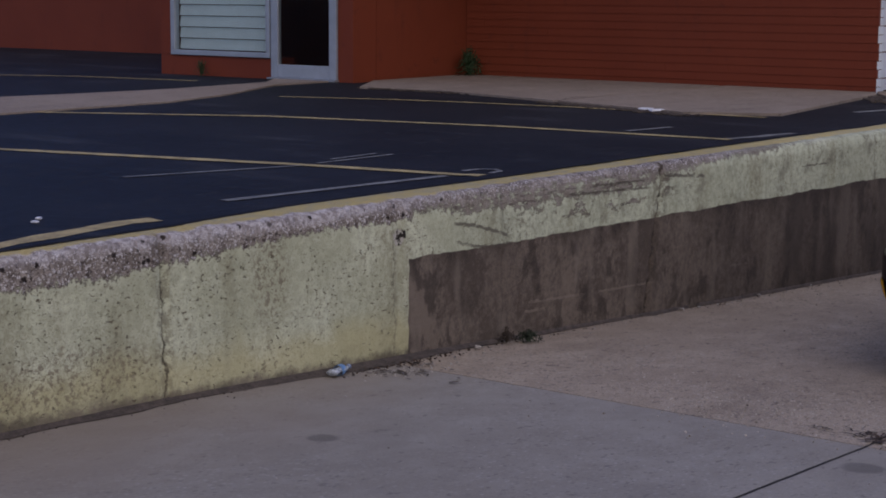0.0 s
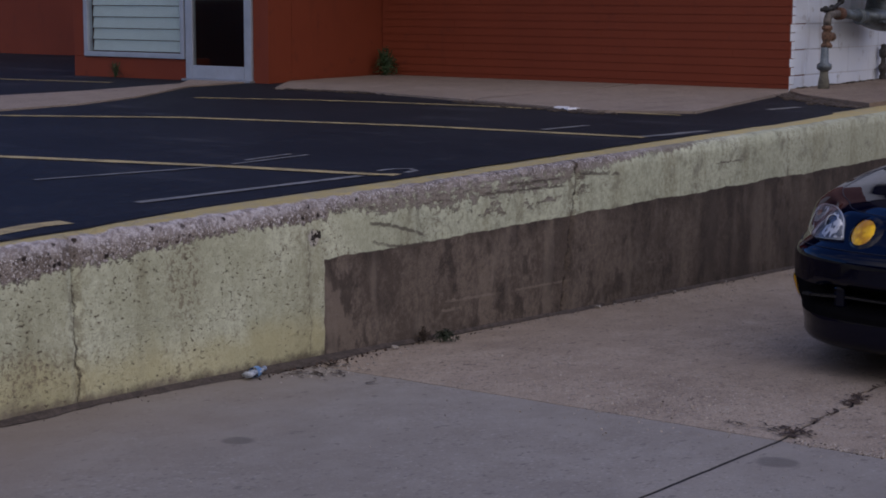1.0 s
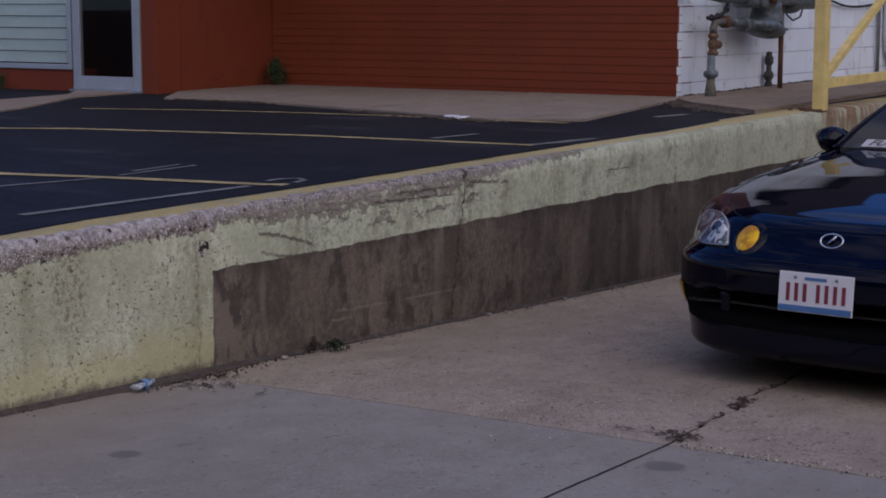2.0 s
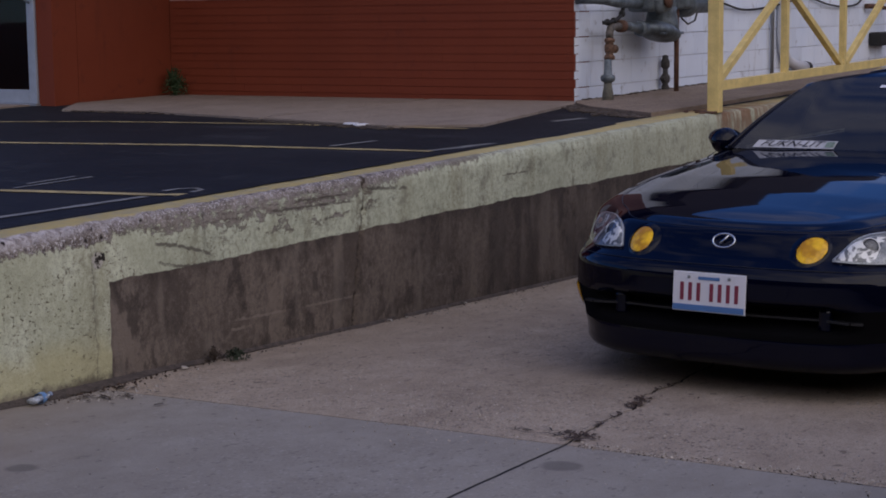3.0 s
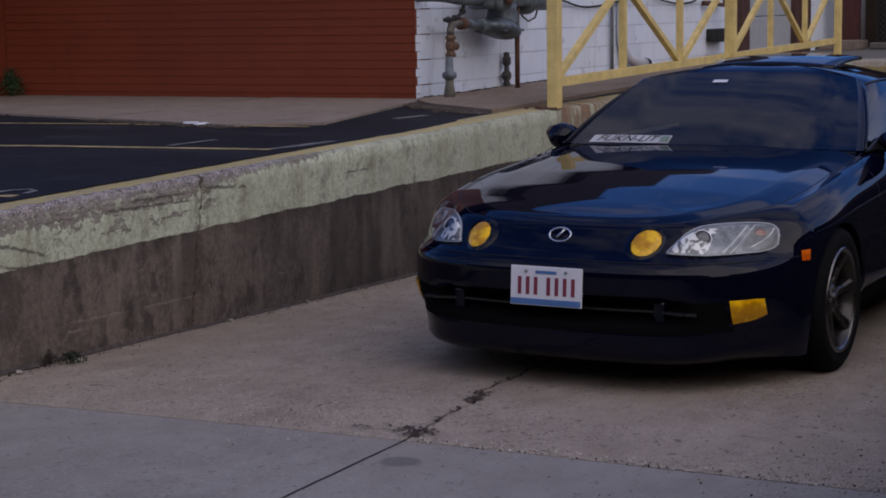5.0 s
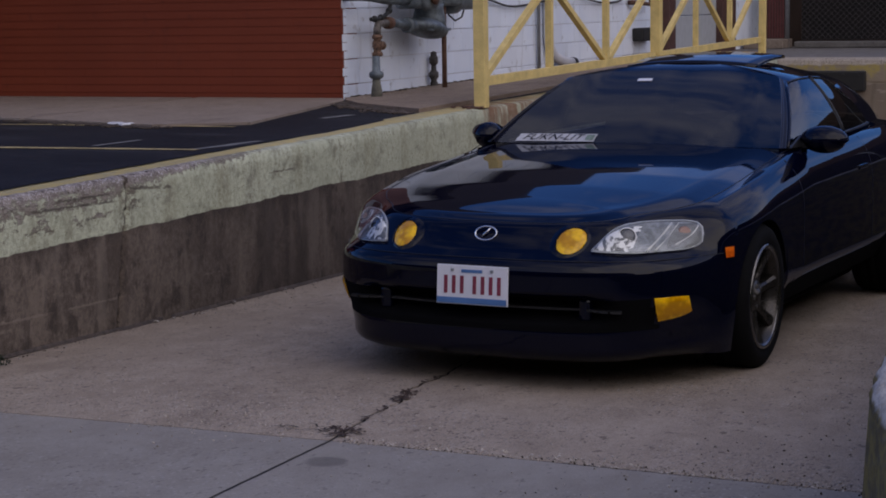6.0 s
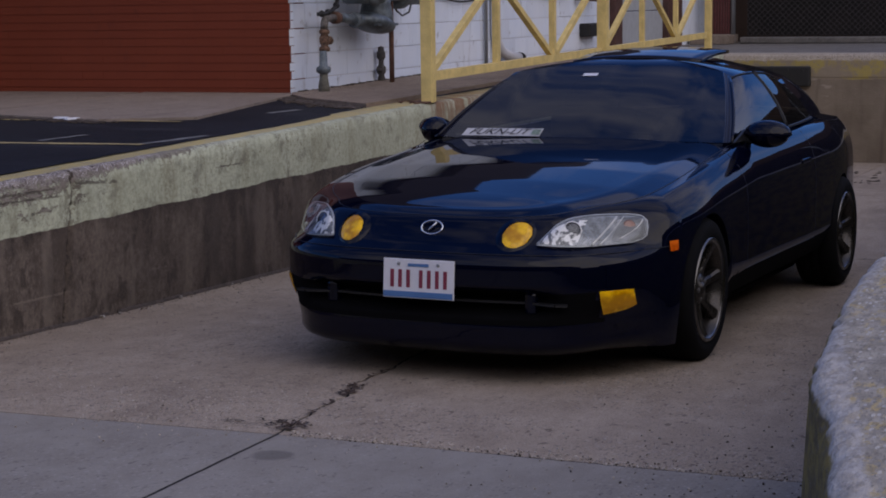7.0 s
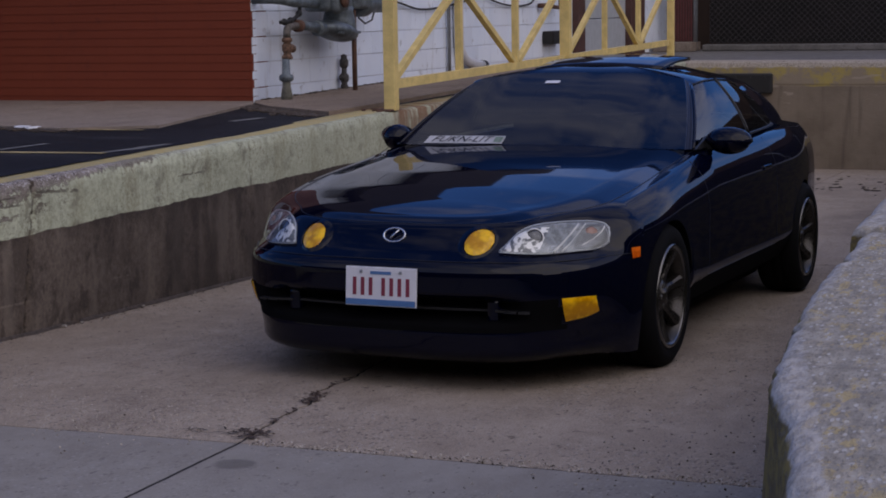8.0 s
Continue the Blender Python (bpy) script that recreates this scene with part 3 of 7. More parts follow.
def filled_joint(name, centre, label):
    """Dark dirt packed into a joint, just under the slabs' edges."""
    bm, prev = bmesh.new(), None
    for p, side in centre:
        w = 0.015
        q = [bm.verts.new((p.x + side.x * s * w, p.y + side.y * s * w, ground_z(p.y) - 0.0025)) for s in (-1, 1)]
        if prev:
            bm.faces.new((prev[0], q[0], q[1], prev[1]))
        prev = q
    return tagged(obj(name, bm, GROUT), label, "dirt", kind="stuff")


filled_joint("joint_dirt", [(Vector((crack_x(y), y, 0)), Vector((1, 0, 0))) for y in steps(-3.2, 5.9, 0.04)], "black dirt packed in the driveway crack")
filled_joint("joint_dirt", [(Vector((x, joint_y(x), 0)), Vector((0, 1, 0))) for x in steps(0.05, 4.0, 0.04)], "dark dirt packed in the slab joint")

# ---- the retaining walls ----
def retaining_wall():
    """The cast wall between the lot and the driveway, its crest broken away towards the street."""
    bm = bmesh.new()
    ys = steps(-3.3, 7.0, 0.02) + steps(7.0, 16.5, 0.25)[1:]
    cracks = [(-1.3, 0.011, 0.02), (1.89, 0.012, 0.02), (-0.06, 0.006, 0.008), (4.2, 0.006, 0.008)]
    fr = [0.03 * i for i in range(20)] + [0.6 + 0.02 * i for i in range(19)]
    rows = []
    for y in ys:
        top, bot = lerp_table(y, WALL_TOP), ground_z(y) - 0.06
        chip = 1.0 if y < 0.1 else max(0.0, 1 - (y - 0.1) / 3.0)
        ring = []
        for k in fr:
            z = bot + (top - 0.03 - bot) * k
            p = Vector((0, y, z))
            d = 0.006 * noise.noise(p * 3) + 0.0025 * noise.noise(p * 22)
            near = max(0.0, 1 - (top - z) / 0.14)
            big = noise.noise(Vector((0, y * 2.4, z * 3 + 4))) * 0.5 + noise.noise(Vector((0, y * 8, z * 9))) * 0.35 + noise.noise(Vector((0, y * 31, z * 31))) * 0.2
            d -= chip * near * near * max(0.0, 0.012 + 0.045 * big)
            d -= chip * near * 0.008 * (noise.noise(Vector((1, y * 55, z * 55))) + 0.4)
            for cy, w, deep in cracks:
                off = y - cy - (0.2 * z if cy == 1.89 else 0.0) - 0.012 * noise.noise(Vector((cy, 0, z * 5))) - 0.006 * noise.noise(Vector((cy, 3, z * 23)))
                d -= deep * max(0.0, 1 - abs(off) / w)
            ring.append((d, z))
        d0 = ring[-1][0]
        rough = 0.012 * chip * (noise.noise(Vector((3, y * 9, 0))) + 0.6 * noise.noise(Vector((3, y * 30, 0))))
        ring += [(d0 - 0.01, top - 0.012 + rough), (d0 - 0.035, top - 0.002 + 0.8 * rough), (-0.075, top + 0.3 * rough), (-0.16, top), (-0.30, top), (-0.31, top - 0.01), (-0.31, bot)]
        rows.append([bm.verts.new((x, y, z)) for x, z in ring])
    for a, b in zip(rows, rows[1:]):
        for k in range(len(a) - 1):
            bm.faces.new((a[k], b[k], b[k + 1], a[k + 1]))
    bm.faces.new(rows[0])
    bm.faces.new(rows[-1][::-1])
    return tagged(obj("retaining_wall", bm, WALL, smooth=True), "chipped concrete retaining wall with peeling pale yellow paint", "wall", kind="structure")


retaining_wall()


def kerb_wall(name, inner, outer, ys, top, mat, label):
    """The low wall on the other side of the driveway, with a crumbled rim."""
    bm = bmesh.new()
    rows = []
    for y in ys:
        x0, x1, bot = inner(y), outer(y), ground_z(y) - 0.06
        n = lambda s, k=0.0: noise.noise(Vector((k, y * s, k)))
        bite = max(0.0, n(4.1, 6) - 0.12)
        rim = 0.012 * n(2.3) + 0.012 * n(8, 2) + 0.06 * bite
        chip = lambda x, s=28: noise.noise(Vector((x * s, y * s, 3)))
        ring = [(x0 - 0.05, bot)]
        ring += [(x0 - 0.05 + 0.035 * k / 12 + 0.0025 * n(6, k * 0.3), bot + (top - 0.06 - bot) * k / 12) for k in range(1, 13)]
        for dx, dz in ((-0.016, 0.036), (-0.009, 0.02), (0.0, 0.009), (0.012, 0.003), (0.028, 0.0)):
            x = x0 + dx + rim
            ring.append((x, top - dz + 0.0035 * chip(x)))
        start = x0 + 0.028 + rim
        for k in range(1, 31):
            x = start + (x1 - start) * (k / 30) ** 1.3
            ring.append((x, top + 0.003 * chip(x, 12) + 0.002 * chip(x)))
        ring += [(x1, bot)]
        rows.append([bm.verts.new((x, y, z)) for x, z in ring])
    for a, b in zip(rows, rows[1:]):
        for k in range(len(a) - 1):
            bm.faces.new((a[k], b[k], b[k + 1], a[k + 1]))
    bm.faces.new(rows[0])
    bm.faces.new(rows[-1][::-1])
    return tagged(obj(name, bm, mat, smooth=True), label, "wall", kind="structure")


def kerb_material():
    g = Graph("weathered_kerb_concrete")
    x, y, z = g.split(g.pos)
    p = g.scaled(g.pos, (1, 0.35, 1))
    n2, n3 = g.noise(p, 22, 5, 0.65), g.noise(p, 110, 4, 0.7)
    col = g.mix(g.step(n2, 0.38, 0.62), (0.27, 0.245, 0.205), (0.40, 0.365, 0.31))
    ochre = g.mul(g.step(g.noise(p, 26, 6, 0.72), 0.52, 0.58), g.step(g.noise(p, 5, 4, 0.6), 0.4, 0.54))
    col = g.mix(g.mul(ochre, 0.85), col, (0.46, 0.36, 0.18))
    grain = g.cells(p, 75)
    pale = g.split(g.cells(p, 75, "Color"))[0]
    col = g.mix(g.mul(g.step(grain, 0.42, 0.25), g.mul(g.step(pale, 0.55, 0.7), 0.7)), col, (0.56, 0.54, 0.51))
    col = g.mix(g.mul(g.step(n3, 0.55, 0.62), 0.55), col, (0.12, 0.108, 0.095))
    inner = g.math("MAXIMUM", g.add(g.mul(y, -0.185), 3.855), 4.0)
    rim = g.step(g.add(g.math("SUBTRACT", x, inner), g.mul(g.math("SUBTRACT", g.noise(p, 40, 5, 0.7), 0.5), 0.08)), 0.034, 0.018)
    col = g.mix(g.mul(rim, 0.65), col, g.mix(g.step(g.noise(p, 34, 5, 0.65), 0.4, 0.6), (0.34, 0.32, 0.3), (0.52, 0.495, 0.47)))
    # inner face: yellow paint, with the dark of its shaded side put into colour
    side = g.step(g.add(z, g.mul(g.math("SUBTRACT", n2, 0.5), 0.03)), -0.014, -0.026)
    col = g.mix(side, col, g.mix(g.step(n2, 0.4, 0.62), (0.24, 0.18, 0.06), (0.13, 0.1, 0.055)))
    chips = g.cells(p, 34)
    pits = g.noise(p, 48, 4, 0.6)
    col = g.mix(g.mul(g.step(pits, 0.56, 0.66), 0.45), col, (0.17, 0.155, 0.13))
    g.set(color=col, rough=0.9, spec=0.2)
    g.bump(g.add(g.mul(chips, 0.15), g.add(pits, g.mul(n3, 0.5))), 0.6, 0.012)
    return g.mat


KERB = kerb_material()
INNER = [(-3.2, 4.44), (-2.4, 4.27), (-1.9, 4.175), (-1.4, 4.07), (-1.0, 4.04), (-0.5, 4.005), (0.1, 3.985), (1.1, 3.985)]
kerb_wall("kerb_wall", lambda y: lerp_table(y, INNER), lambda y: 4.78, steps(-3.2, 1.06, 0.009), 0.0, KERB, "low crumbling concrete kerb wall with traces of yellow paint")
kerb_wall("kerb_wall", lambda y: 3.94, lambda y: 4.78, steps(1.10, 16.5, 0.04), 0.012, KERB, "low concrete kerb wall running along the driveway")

# ---- lines on the lot ----
def road_line(points, width, mat, name="parking_line", label="faded yellow painted parking line on asphalt"):
    bm = bmesh.new()
    prev = None
    pts = [Vector((*p, 0)) for p in points]
    dense = []
    for a, b in zip(pts, pts[1:]):
        n = max(2, int((b - a).length / 0.05))
        dense += [a.lerp(b, k / n) for k in range(n)]
    dense.append(pts[-1])
    for k, p in enumerate(dense):
        d = (dense[min(k + 1, len(dense) - 1)] - dense[max(k - 1, 0)]).normalized()
        side = Vector((-d.y, d.x, 0))
        w = width * (0.5 + 0.16 * noise.noise(p * 7))
        worn = noise.noise(p * 2.7) + 0.4 * noise.noise(p * 11)
        if worn < -0.78:
            prev = None
            continue
        q = [bm.verts.new((*(p + side * s * w).xy, max(lot_z(p.y), lerp_table(p.y, WALL_TOP) + 0.005 if p.x > -0.33 else -1) + 0.004)) for s in (-1, 1)]
        if prev:
            bm.faces.new((prev[0], q[0], q[1], prev[1]))
        prev = q
    return tagged(obj(name, bm, mat), label, "road marking", "parking lines", "structure")


road_line([(-9.0, -0.3), (-5.18, 1.84), (-3.5, 2.71), (-1.9, 3.04), (-0.36, 3.15)], 0.085, LINE)
road_line([(-7.0, -1.2), (-2.97, 0.21), (-1.96, 0.47), (-1.19, 0.66), (-0.27, 0.82)], 0.09, LINE)
road_line([(-0.1, -2.6), (-0.165, -1.95), (-0.22, -1.63), (-0.25, -1.44), (-0.29, -1.23), (-0.265, -1.1)], 0.1, LINE)
road_line([(-4.85, 4.15), (-4.0, 4.445), (-3.39, 4.56), (-2.56, 4.66), (-1.65, 4.67), (-1.0, 4.69)], 0.06, LINE)
road_line([(-0.5, -0.54), (-0.40, 0.72)], 0.05, LINE_W, label="faded white painted mark on asphalt")
road_line([(-1.46, -0.24), (-1.2, 0.64)], 0.035, LINE_W, label="faded white painted mark on asphalt")
road_line([(-1.22, 0.75), (-1.23, 1.31)], 0.03, LINE_W, label="faded white painted scuff on asphalt")
road_line([(-1.30, 0.93), (-1.33, 1.3)], 0.025, LINE_W, label="faded white painted scuff on asphalt")
road_line([(-1.11, 3.25), (-1.06, 3.66)], 0.045, LINE_W, label="faded white painted mark on asphalt")
road_line([(-0.39, 3.18), (-0.273, 3.71)], 0.06, LINE_W, label="faded white painted mark on asphalt")
road_line([(-0.77, 5.48), (-0.70, 5.82)], 0.07, LINE_W, label="short faded white painted mark on asphalt")

road_line([(-0.30, 0.92), (-0.33, 1.03), (-0.40, 1.08), (-0.46, 1.03), (-0.47, 0.93)], 0.03, LINE_W, label="faded white curled paint mark on asphalt")
road_line([(-12.5, 3.2), (-8.3, 5.0), (-6.9, 5.2)], 0.07, LINE)

# ---- sidewalk along the building ----
def flat_slab(name, outline, z, thick, mat, label, bevel=0.012):
    bm = bmesh.new()
    f = bm.faces.new([bm.verts.new((x, y, z(x, y) if callable(z) else z)) for x, y in outline])
    r = bmesh.ops.extrude_face_region(bm, geom=[f])
    for v in r["geom"]:
        if isinstance(v, bmesh.types.BMVert):
            v.co.z -= thick
    return tagged(obj(name, bm, mat), label, "sidewalk", kind="structure")


flat_slab("sidewalk", [(-5.64, 6.1), (-5.1, 5.33), (-4.3, 5.38), (-2.92, 5.01), (-2.9, 6.1), (-2.95, 7.40), (-5.64, 7.40)], lambda x, y: lot_z(y) + 0.016, 0.15, WALK, "pale worn concrete sidewalk along the brick building")
flat_slab("sidewalk", [(-2.87, 4.99), (-1.57, 4.60), (-1.0, 4.9), (-1.42, 7.15), (-1.55, 7.40), (-2.88, 7.40)], lambda x, y: lot_z(y) + 0.018, 0.15, WALK, "pale worn concrete sidewalk along the brick building")
flat_slab("sidewalk", [(-4.9, 0.6), (-4.97, 3.15), (-5.26, 3.99), (-5.89, 5.14), (-5.9, 5.86), (-6.6, 5.86), (-6.21, 5.35), (-6.1, 4.16), (-6.18, 3.37), (-6.31, 2.68), (-6.6, 1.2), (-6.4, 0.6)], lambda x, y: lot_z(y) + 0.012, 0.1, WALK, "pale concrete path leading to the glass door")
flat_slab("dock_walkway", [(-1.545, 7.42), (-1.41, 7.16), (-1.1, 6.75), (-0.315, 6.1), (-0.315, 16.5), (-1.545, 16.5)], lambda x, y: lot_z(7.3) + 0.02 + 0.0095 * max(0, y - 7.3), 0.25, PATH, "stained concrete walkway behind the yellow railing")

# ---- the building ----
RED_Y, BAND = 7.417, 0.975


def course_wall(name, span, z0, z1, put, bw, bh, joint, depth, mats, parent, keep, bed=0.0, bevel=0.0012):
    """Bricks of a wall in running bond. span: start and end along it; put(a, z): its matrix. keep(a, z): a part of its own."""
    bed = bed or joint
    made, rest = {}, {m.name: (bmesh.new(), m) for m in mats}
    n_course = int(round((z1 - z0) / bh))
    for j in range(n_course):
        z = z0 + j * bh
        a = span[0] - (bw / 2 if j % 2 else 0.0)
        while a < span[1] - 0.02:
            lo, hi = max(a, span[0]), min(a + bw, span[1])
            a += bw
            if hi - lo < 0.03:
                continue
            mat = mats[0] if z + bh / 2 < BAND or len(mats) == 1 else mats[1]
            if keep((lo + hi) / 2, z):
                key = (round(hi - lo, 3), mat.name)
                if key not in made:
                    bm = boxed((joint / 2, 0, bed / 2), (hi - lo - joint / 2, depth, bh - bed / 2), bevel)
                    me = bpy.data.meshes.new(name)
                    bm.to_mesh(me)
                    bm.free()
                    me.materials.append(mat)
                    made[key] = me
                ob = new(name, made[key])
                ob.parent = parent
                ob.matrix_world = put(lo, z, random.uniform(-0.0012, 0.0012))
            else:
                bm = rest[mat.name][0]
                m = put(lo, z, random.uniform(-0.001, 0.001))
                q = [bm.verts.new(m @ Vector(p)) for p in ((joint / 2, 0, bed / 2), (hi - lo - joint / 2, 0, bed / 2), (hi - lo - joint / 2, 0, bh - bed / 2), (joint / 2, 0, bh - bed / 2),
                     (joint / 2, depth, bed / 2), (hi - lo - joint / 2, depth, bed / 2), (hi - lo - joint / 2, depth, bh - bed / 2), (joint / 2, depth, bh - bed / 2))]
                for f in ((0, 1, 2, 3), (0, 4, 5, 1), (1, 5, 6, 2), (2, 6, 7, 3), (3, 7, 4, 0)):
                    bm.faces.new([q[i] for i in f])
    for bm, mat in rest.values():
        if bm.faces:
            tagged(obj(name + "work", bm, mat, parent), kind="stuff")
        else:
            bm.free()


def wall_block(name, lo, hi, mat, label, kind="structure"):
    return tagged(obj(name, boxed(lo, hi), mat), label, "wall", kind=kind)


TOP = 3.5
wall_red = wall_block("wall_red", (-5.90, RED_Y + 0.012, -0.2), (-1.566, RED_Y + 0.3, TOP), REDJOINT, "brick wall painted dark red below and faded rose above")
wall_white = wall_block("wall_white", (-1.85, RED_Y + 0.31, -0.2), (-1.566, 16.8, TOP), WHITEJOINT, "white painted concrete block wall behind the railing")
wall_return = wall_block("wall_return", (-5.95, 6.172, -0.2), (-5.668, RED_Y + 0.01, TOP), RED, "short brick wall painted dark red beside the glass door")
wall_far = wall_block("wall_far", (-40, 9.0, -0.2), (-8.2, 9.3, TOP), RED, "plain wall painted dark red at the back of the lot")

# ---- the car ----
# Car axes: x ahead, y to its left, z up, from the road under the front axle.
CAR = pose(2.193, 2.011, -0.7314, 0, -1.2465, -93.717)
OUTLINE = [(0.985, 0.0), (0.983, 0.15), (0.972, 0.30), (0.943, 0.445), (0.885, 0.585), (0.785, 0.697), (0.65, 0.772), (0.5, 0.824), (0.32, 0.868), (0.0, 0.895),
           (-0.5, 0.885), (-1.3, 0.88), (-2.2, 0.88), (-2.7, 0.868), (-3.15, 0.815), (-3.45, 0.76), (-3.66, 0.64), (-3.82, 0.46), (-3.91, 0.25), (-3.92, 0.0)]
EDGE = [(-3.95, 0.88), (-3.4, 0.905), (-2.7, 0.915), (-2.0, 0.905), (-1.3, 0.892), (-0.8, 0.878), (-0.4, 0.83), (0.0, 0.785), (0.3, 0.745), (0.55, 0.715), (0.75, 0.70), (0.9, 0.683), (1.0, 0.668)]
CENTRE = [(-3.6, 0.95), (-3.3, 0.962), (-2.0, 0.94), (-0.93, 0.897), (-0.88, 0.8915), (-0.8, 0.8865), (-0.65, 0.8785), (-0.5, 0.869), (-0.25, 0.848), (0.0, 0.823), (0.3, 0.784), (0.55, 0.742)]
FRONT = [(0.15, 0.065), (0.17, 0.018), (0.19, 0.003), (0.272, 0.0), (0.288, 0.003), (0.302, 0.006), (0.37, 0.006), (0.395, 0.004), (0.43, 0.002), (0.50, 0.0), (0.525, 0.006), (0.545, 0.022), (0.56, 0.05), (0.60, 0.095), (0.64, 0.135), (0.70, 0.185)]
HUBS = ((0.0, 0.319), (-2.69, 0.294))


def smooth01(t):
    t = max(0.0, min(1.0, t))
    return t * t * (3 - 2 * t)


def spline(points, step):
    """Even samples of a smooth line through the points."""
    p = [Vector(q) for q in points]
    p = [2 * p[0] - p[1], *p, 2 * p[-1] - p[-2]]
    fine = []
    for i in range(1, len(p) - 2):
        for k in range(24):
            t = k / 24
            fine.append(0.5 * (2 * p[i] + (p[i + 1] - p[i - 1]) * t + (2 * p[i - 1] - 5 * p[i] + 4 * p[i + 1] - p[i + 2]) * t * t + (3 * p[i] - p[i - 1] - 3 * p[i + 1] + p[i + 2]) * t ** 3))
    fine.append(p[-2])
    run = [0.0]
    for a, b in zip(fine, fine[1:]):
        run.append(run[-1] + (b - a).length)
    n = max(2, round(run[-1] / step))
    out_pts, j = [], 0
    for k in range(n + 1):
        s = run[-1] * k / n
        while j < len(run) - 2 and run[j + 1] < s:
            j += 1
        f = (s - run[j]) / max(1e-9, run[j + 1] - run[j])
        out_pts.append(fine[j].lerp(fine[j + 1], min(1, max(0, f))))
    return out_pts


RING = spline(OUTLINE, 0.03)
NORMAL = []
for i, p in enumerate(RING):
    d = (RING[min(i + 1, len(RING) - 1)] - RING[max(i - 1, 0)]).normalized()
    NORMAL.append(Vector((-d.y, d.x)).normalized())
NORMAL[0], NORMAL[-1] = Vector((-1, 0)), Vector((1, 0))
for i, (p, n) in enumerate(zip(RING, NORMAL)):
    if n.dot(Vector((-1.3, 0)) - p) < 0:
        NORMAL[i] = -n


def edge_z(u):
    return lerp_table(u, EDGE)


def inset_at(u, v, w):
    """How far the side lies inside the widest outline at a height."""
    f = smooth01((u - 0.35) / 0.4)
    ze = edge_z(u)
    t = max(0.0, (w - 0.5) / (ze - 0.5))
    side = 0.105 * t ** 4.5 + 0.115 * (1 - 0.85 * smooth01((u - 0.05) / 0.2)) * max(0.0, (0.36 - w) / 0.2) ** 1.3
    front = lerp_table(w, FRONT)
    a = abs(v)
    slot = (1 - smooth01((a - 0.42) / 0.17)) * smooth01((w - 0.308) / 0.02) * smooth01((0.403 - w) / 0.012)
    front += 0.098 * slot
    front += 0.05 * smooth01((a - 0.45) / 0.33) * smooth01((0.42 - w) / 0.2)
    return side * (1 - f) + front * f


def bottom_z(u):
    z = 0.14 + 0.085 * smooth01((-0.3 - u) / 0.25)
    if u > 0.35:
        z = 0.14 + 0.013 * smooth01((u - 0.38) / 0.2)
    if u < -3.1:
        z = 0.225
    for hu, hw in HUBS:
        if abs(u - hu) < 0.327:
            z = max(z, hw + math.sqrt(0.327 ** 2 - (u - hu) ** 2) - 0.004)
    return z


def skin(i, w):
    """The place on the left flank at outline sample i and height w."""
    p, n = RING[i], NORMAL[i]
    q = p + n * inset_at(p.x, p.y, w)
    return Vector((q.x, max(0.0, q.y), w))


def ring_at(test):
    return min(range(len(RING)), key=lambda i: abs(test(RING[i])))


def skin_y(v, w):
    """The front skin at a distance v from the middle, as a place."""
    lo, hi = 0, ring_at(lambda p: p.x - 0.2)
    best = min(range(lo, hi), key=lambda i: abs(skin(i, w).y - abs(v)))
    a = skin(best, w)
    b = skin(best + 1 if a.y < abs(v) else max(0, best - 1), w)
    f = 0 if abs(b.y - a.y) < 1e-6 else (abs(v) - a.y) / (b.y - a.y)
    q = a.lerp(b, max(-1, min(1, f)))
    return Vector((q.x, math.copysign(abs(v), v), w))


SIDE_J, TOP_K = 30, 20


def flank_points():
    grid = []
    for i, p in enumerate(RING):
        zb, ze = bottom_z(p.x), edge_z(p.x)
        col = [skin(i, zb + (ze - zb) * j / SIDE_J) for j in range(SIDE_J + 1)]
        e = col[-1]
        us = max(-3.5, min(0.5, e.x))
        hc = lerp_table(us, CENTRE)
        for k in range(1, TOP_K + 1):
            t = 1 - k / TOP_K
            drop = 0.16 * max(0.0, e.x - us)
            fall = 0.26 * (t / 0.65) ** 2 if t <= 0.65 else 0.26 + 0.74 * ((t - 0.65) / 0.35) ** 1.1
            fall = t ** 2.2 + 0.6 * (fall - t ** 2.2) * (1 if e.x > -1.0 else 0)
            z = hc - drop * t - (hc - drop - ze) * fall
            if e.x > -0.95:
                z += 0.006 * math.exp(-((t - 0.8) / 0.08) ** 2)
            col.append(Vector((us + (e.x - us) * t, e.y * t, z)))
        grid.append(col)
    return grid


def cut(grid, want, sign):
    """The faces of one panel of the shell."""
    bm, made = bmesh.new(), {}

    def vert(i, j):
        if (i, j) not in made:
            c = grid[i][j]
            made[i, j] = bm.verts.new((c.x, c.y * sign, c.z))
        return made[i, j]

    for i in range(len(grid) - 1):
        for j in range(len(grid[0]) - 1):
            c = (grid[i][j] + grid[i + 1][j + 1] + grid[i + 1][j] + grid[i][j + 1]) / 4
            if want(c, j):
                vs = list(dict.fromkeys((vert(i, j), vert(i + 1, j), vert(i + 1, j + 1), vert(i, j + 1))))
                try:
                    bm.faces.new(vs)
                except ValueError:
                    pass
    return bm


def both(grid, want):
    bm = cut(grid, want, 1)
    other = cut(grid, want, -1)
    me = bpy.data.meshes.new("half")
    other.to_mesh(me)
    other.free()
    bm.from_mesh(me)
    bpy.data.meshes.remove(me)
    bmesh.ops.remove_doubles(bm, verts=bm.verts, dist=0.0015)
    return bm


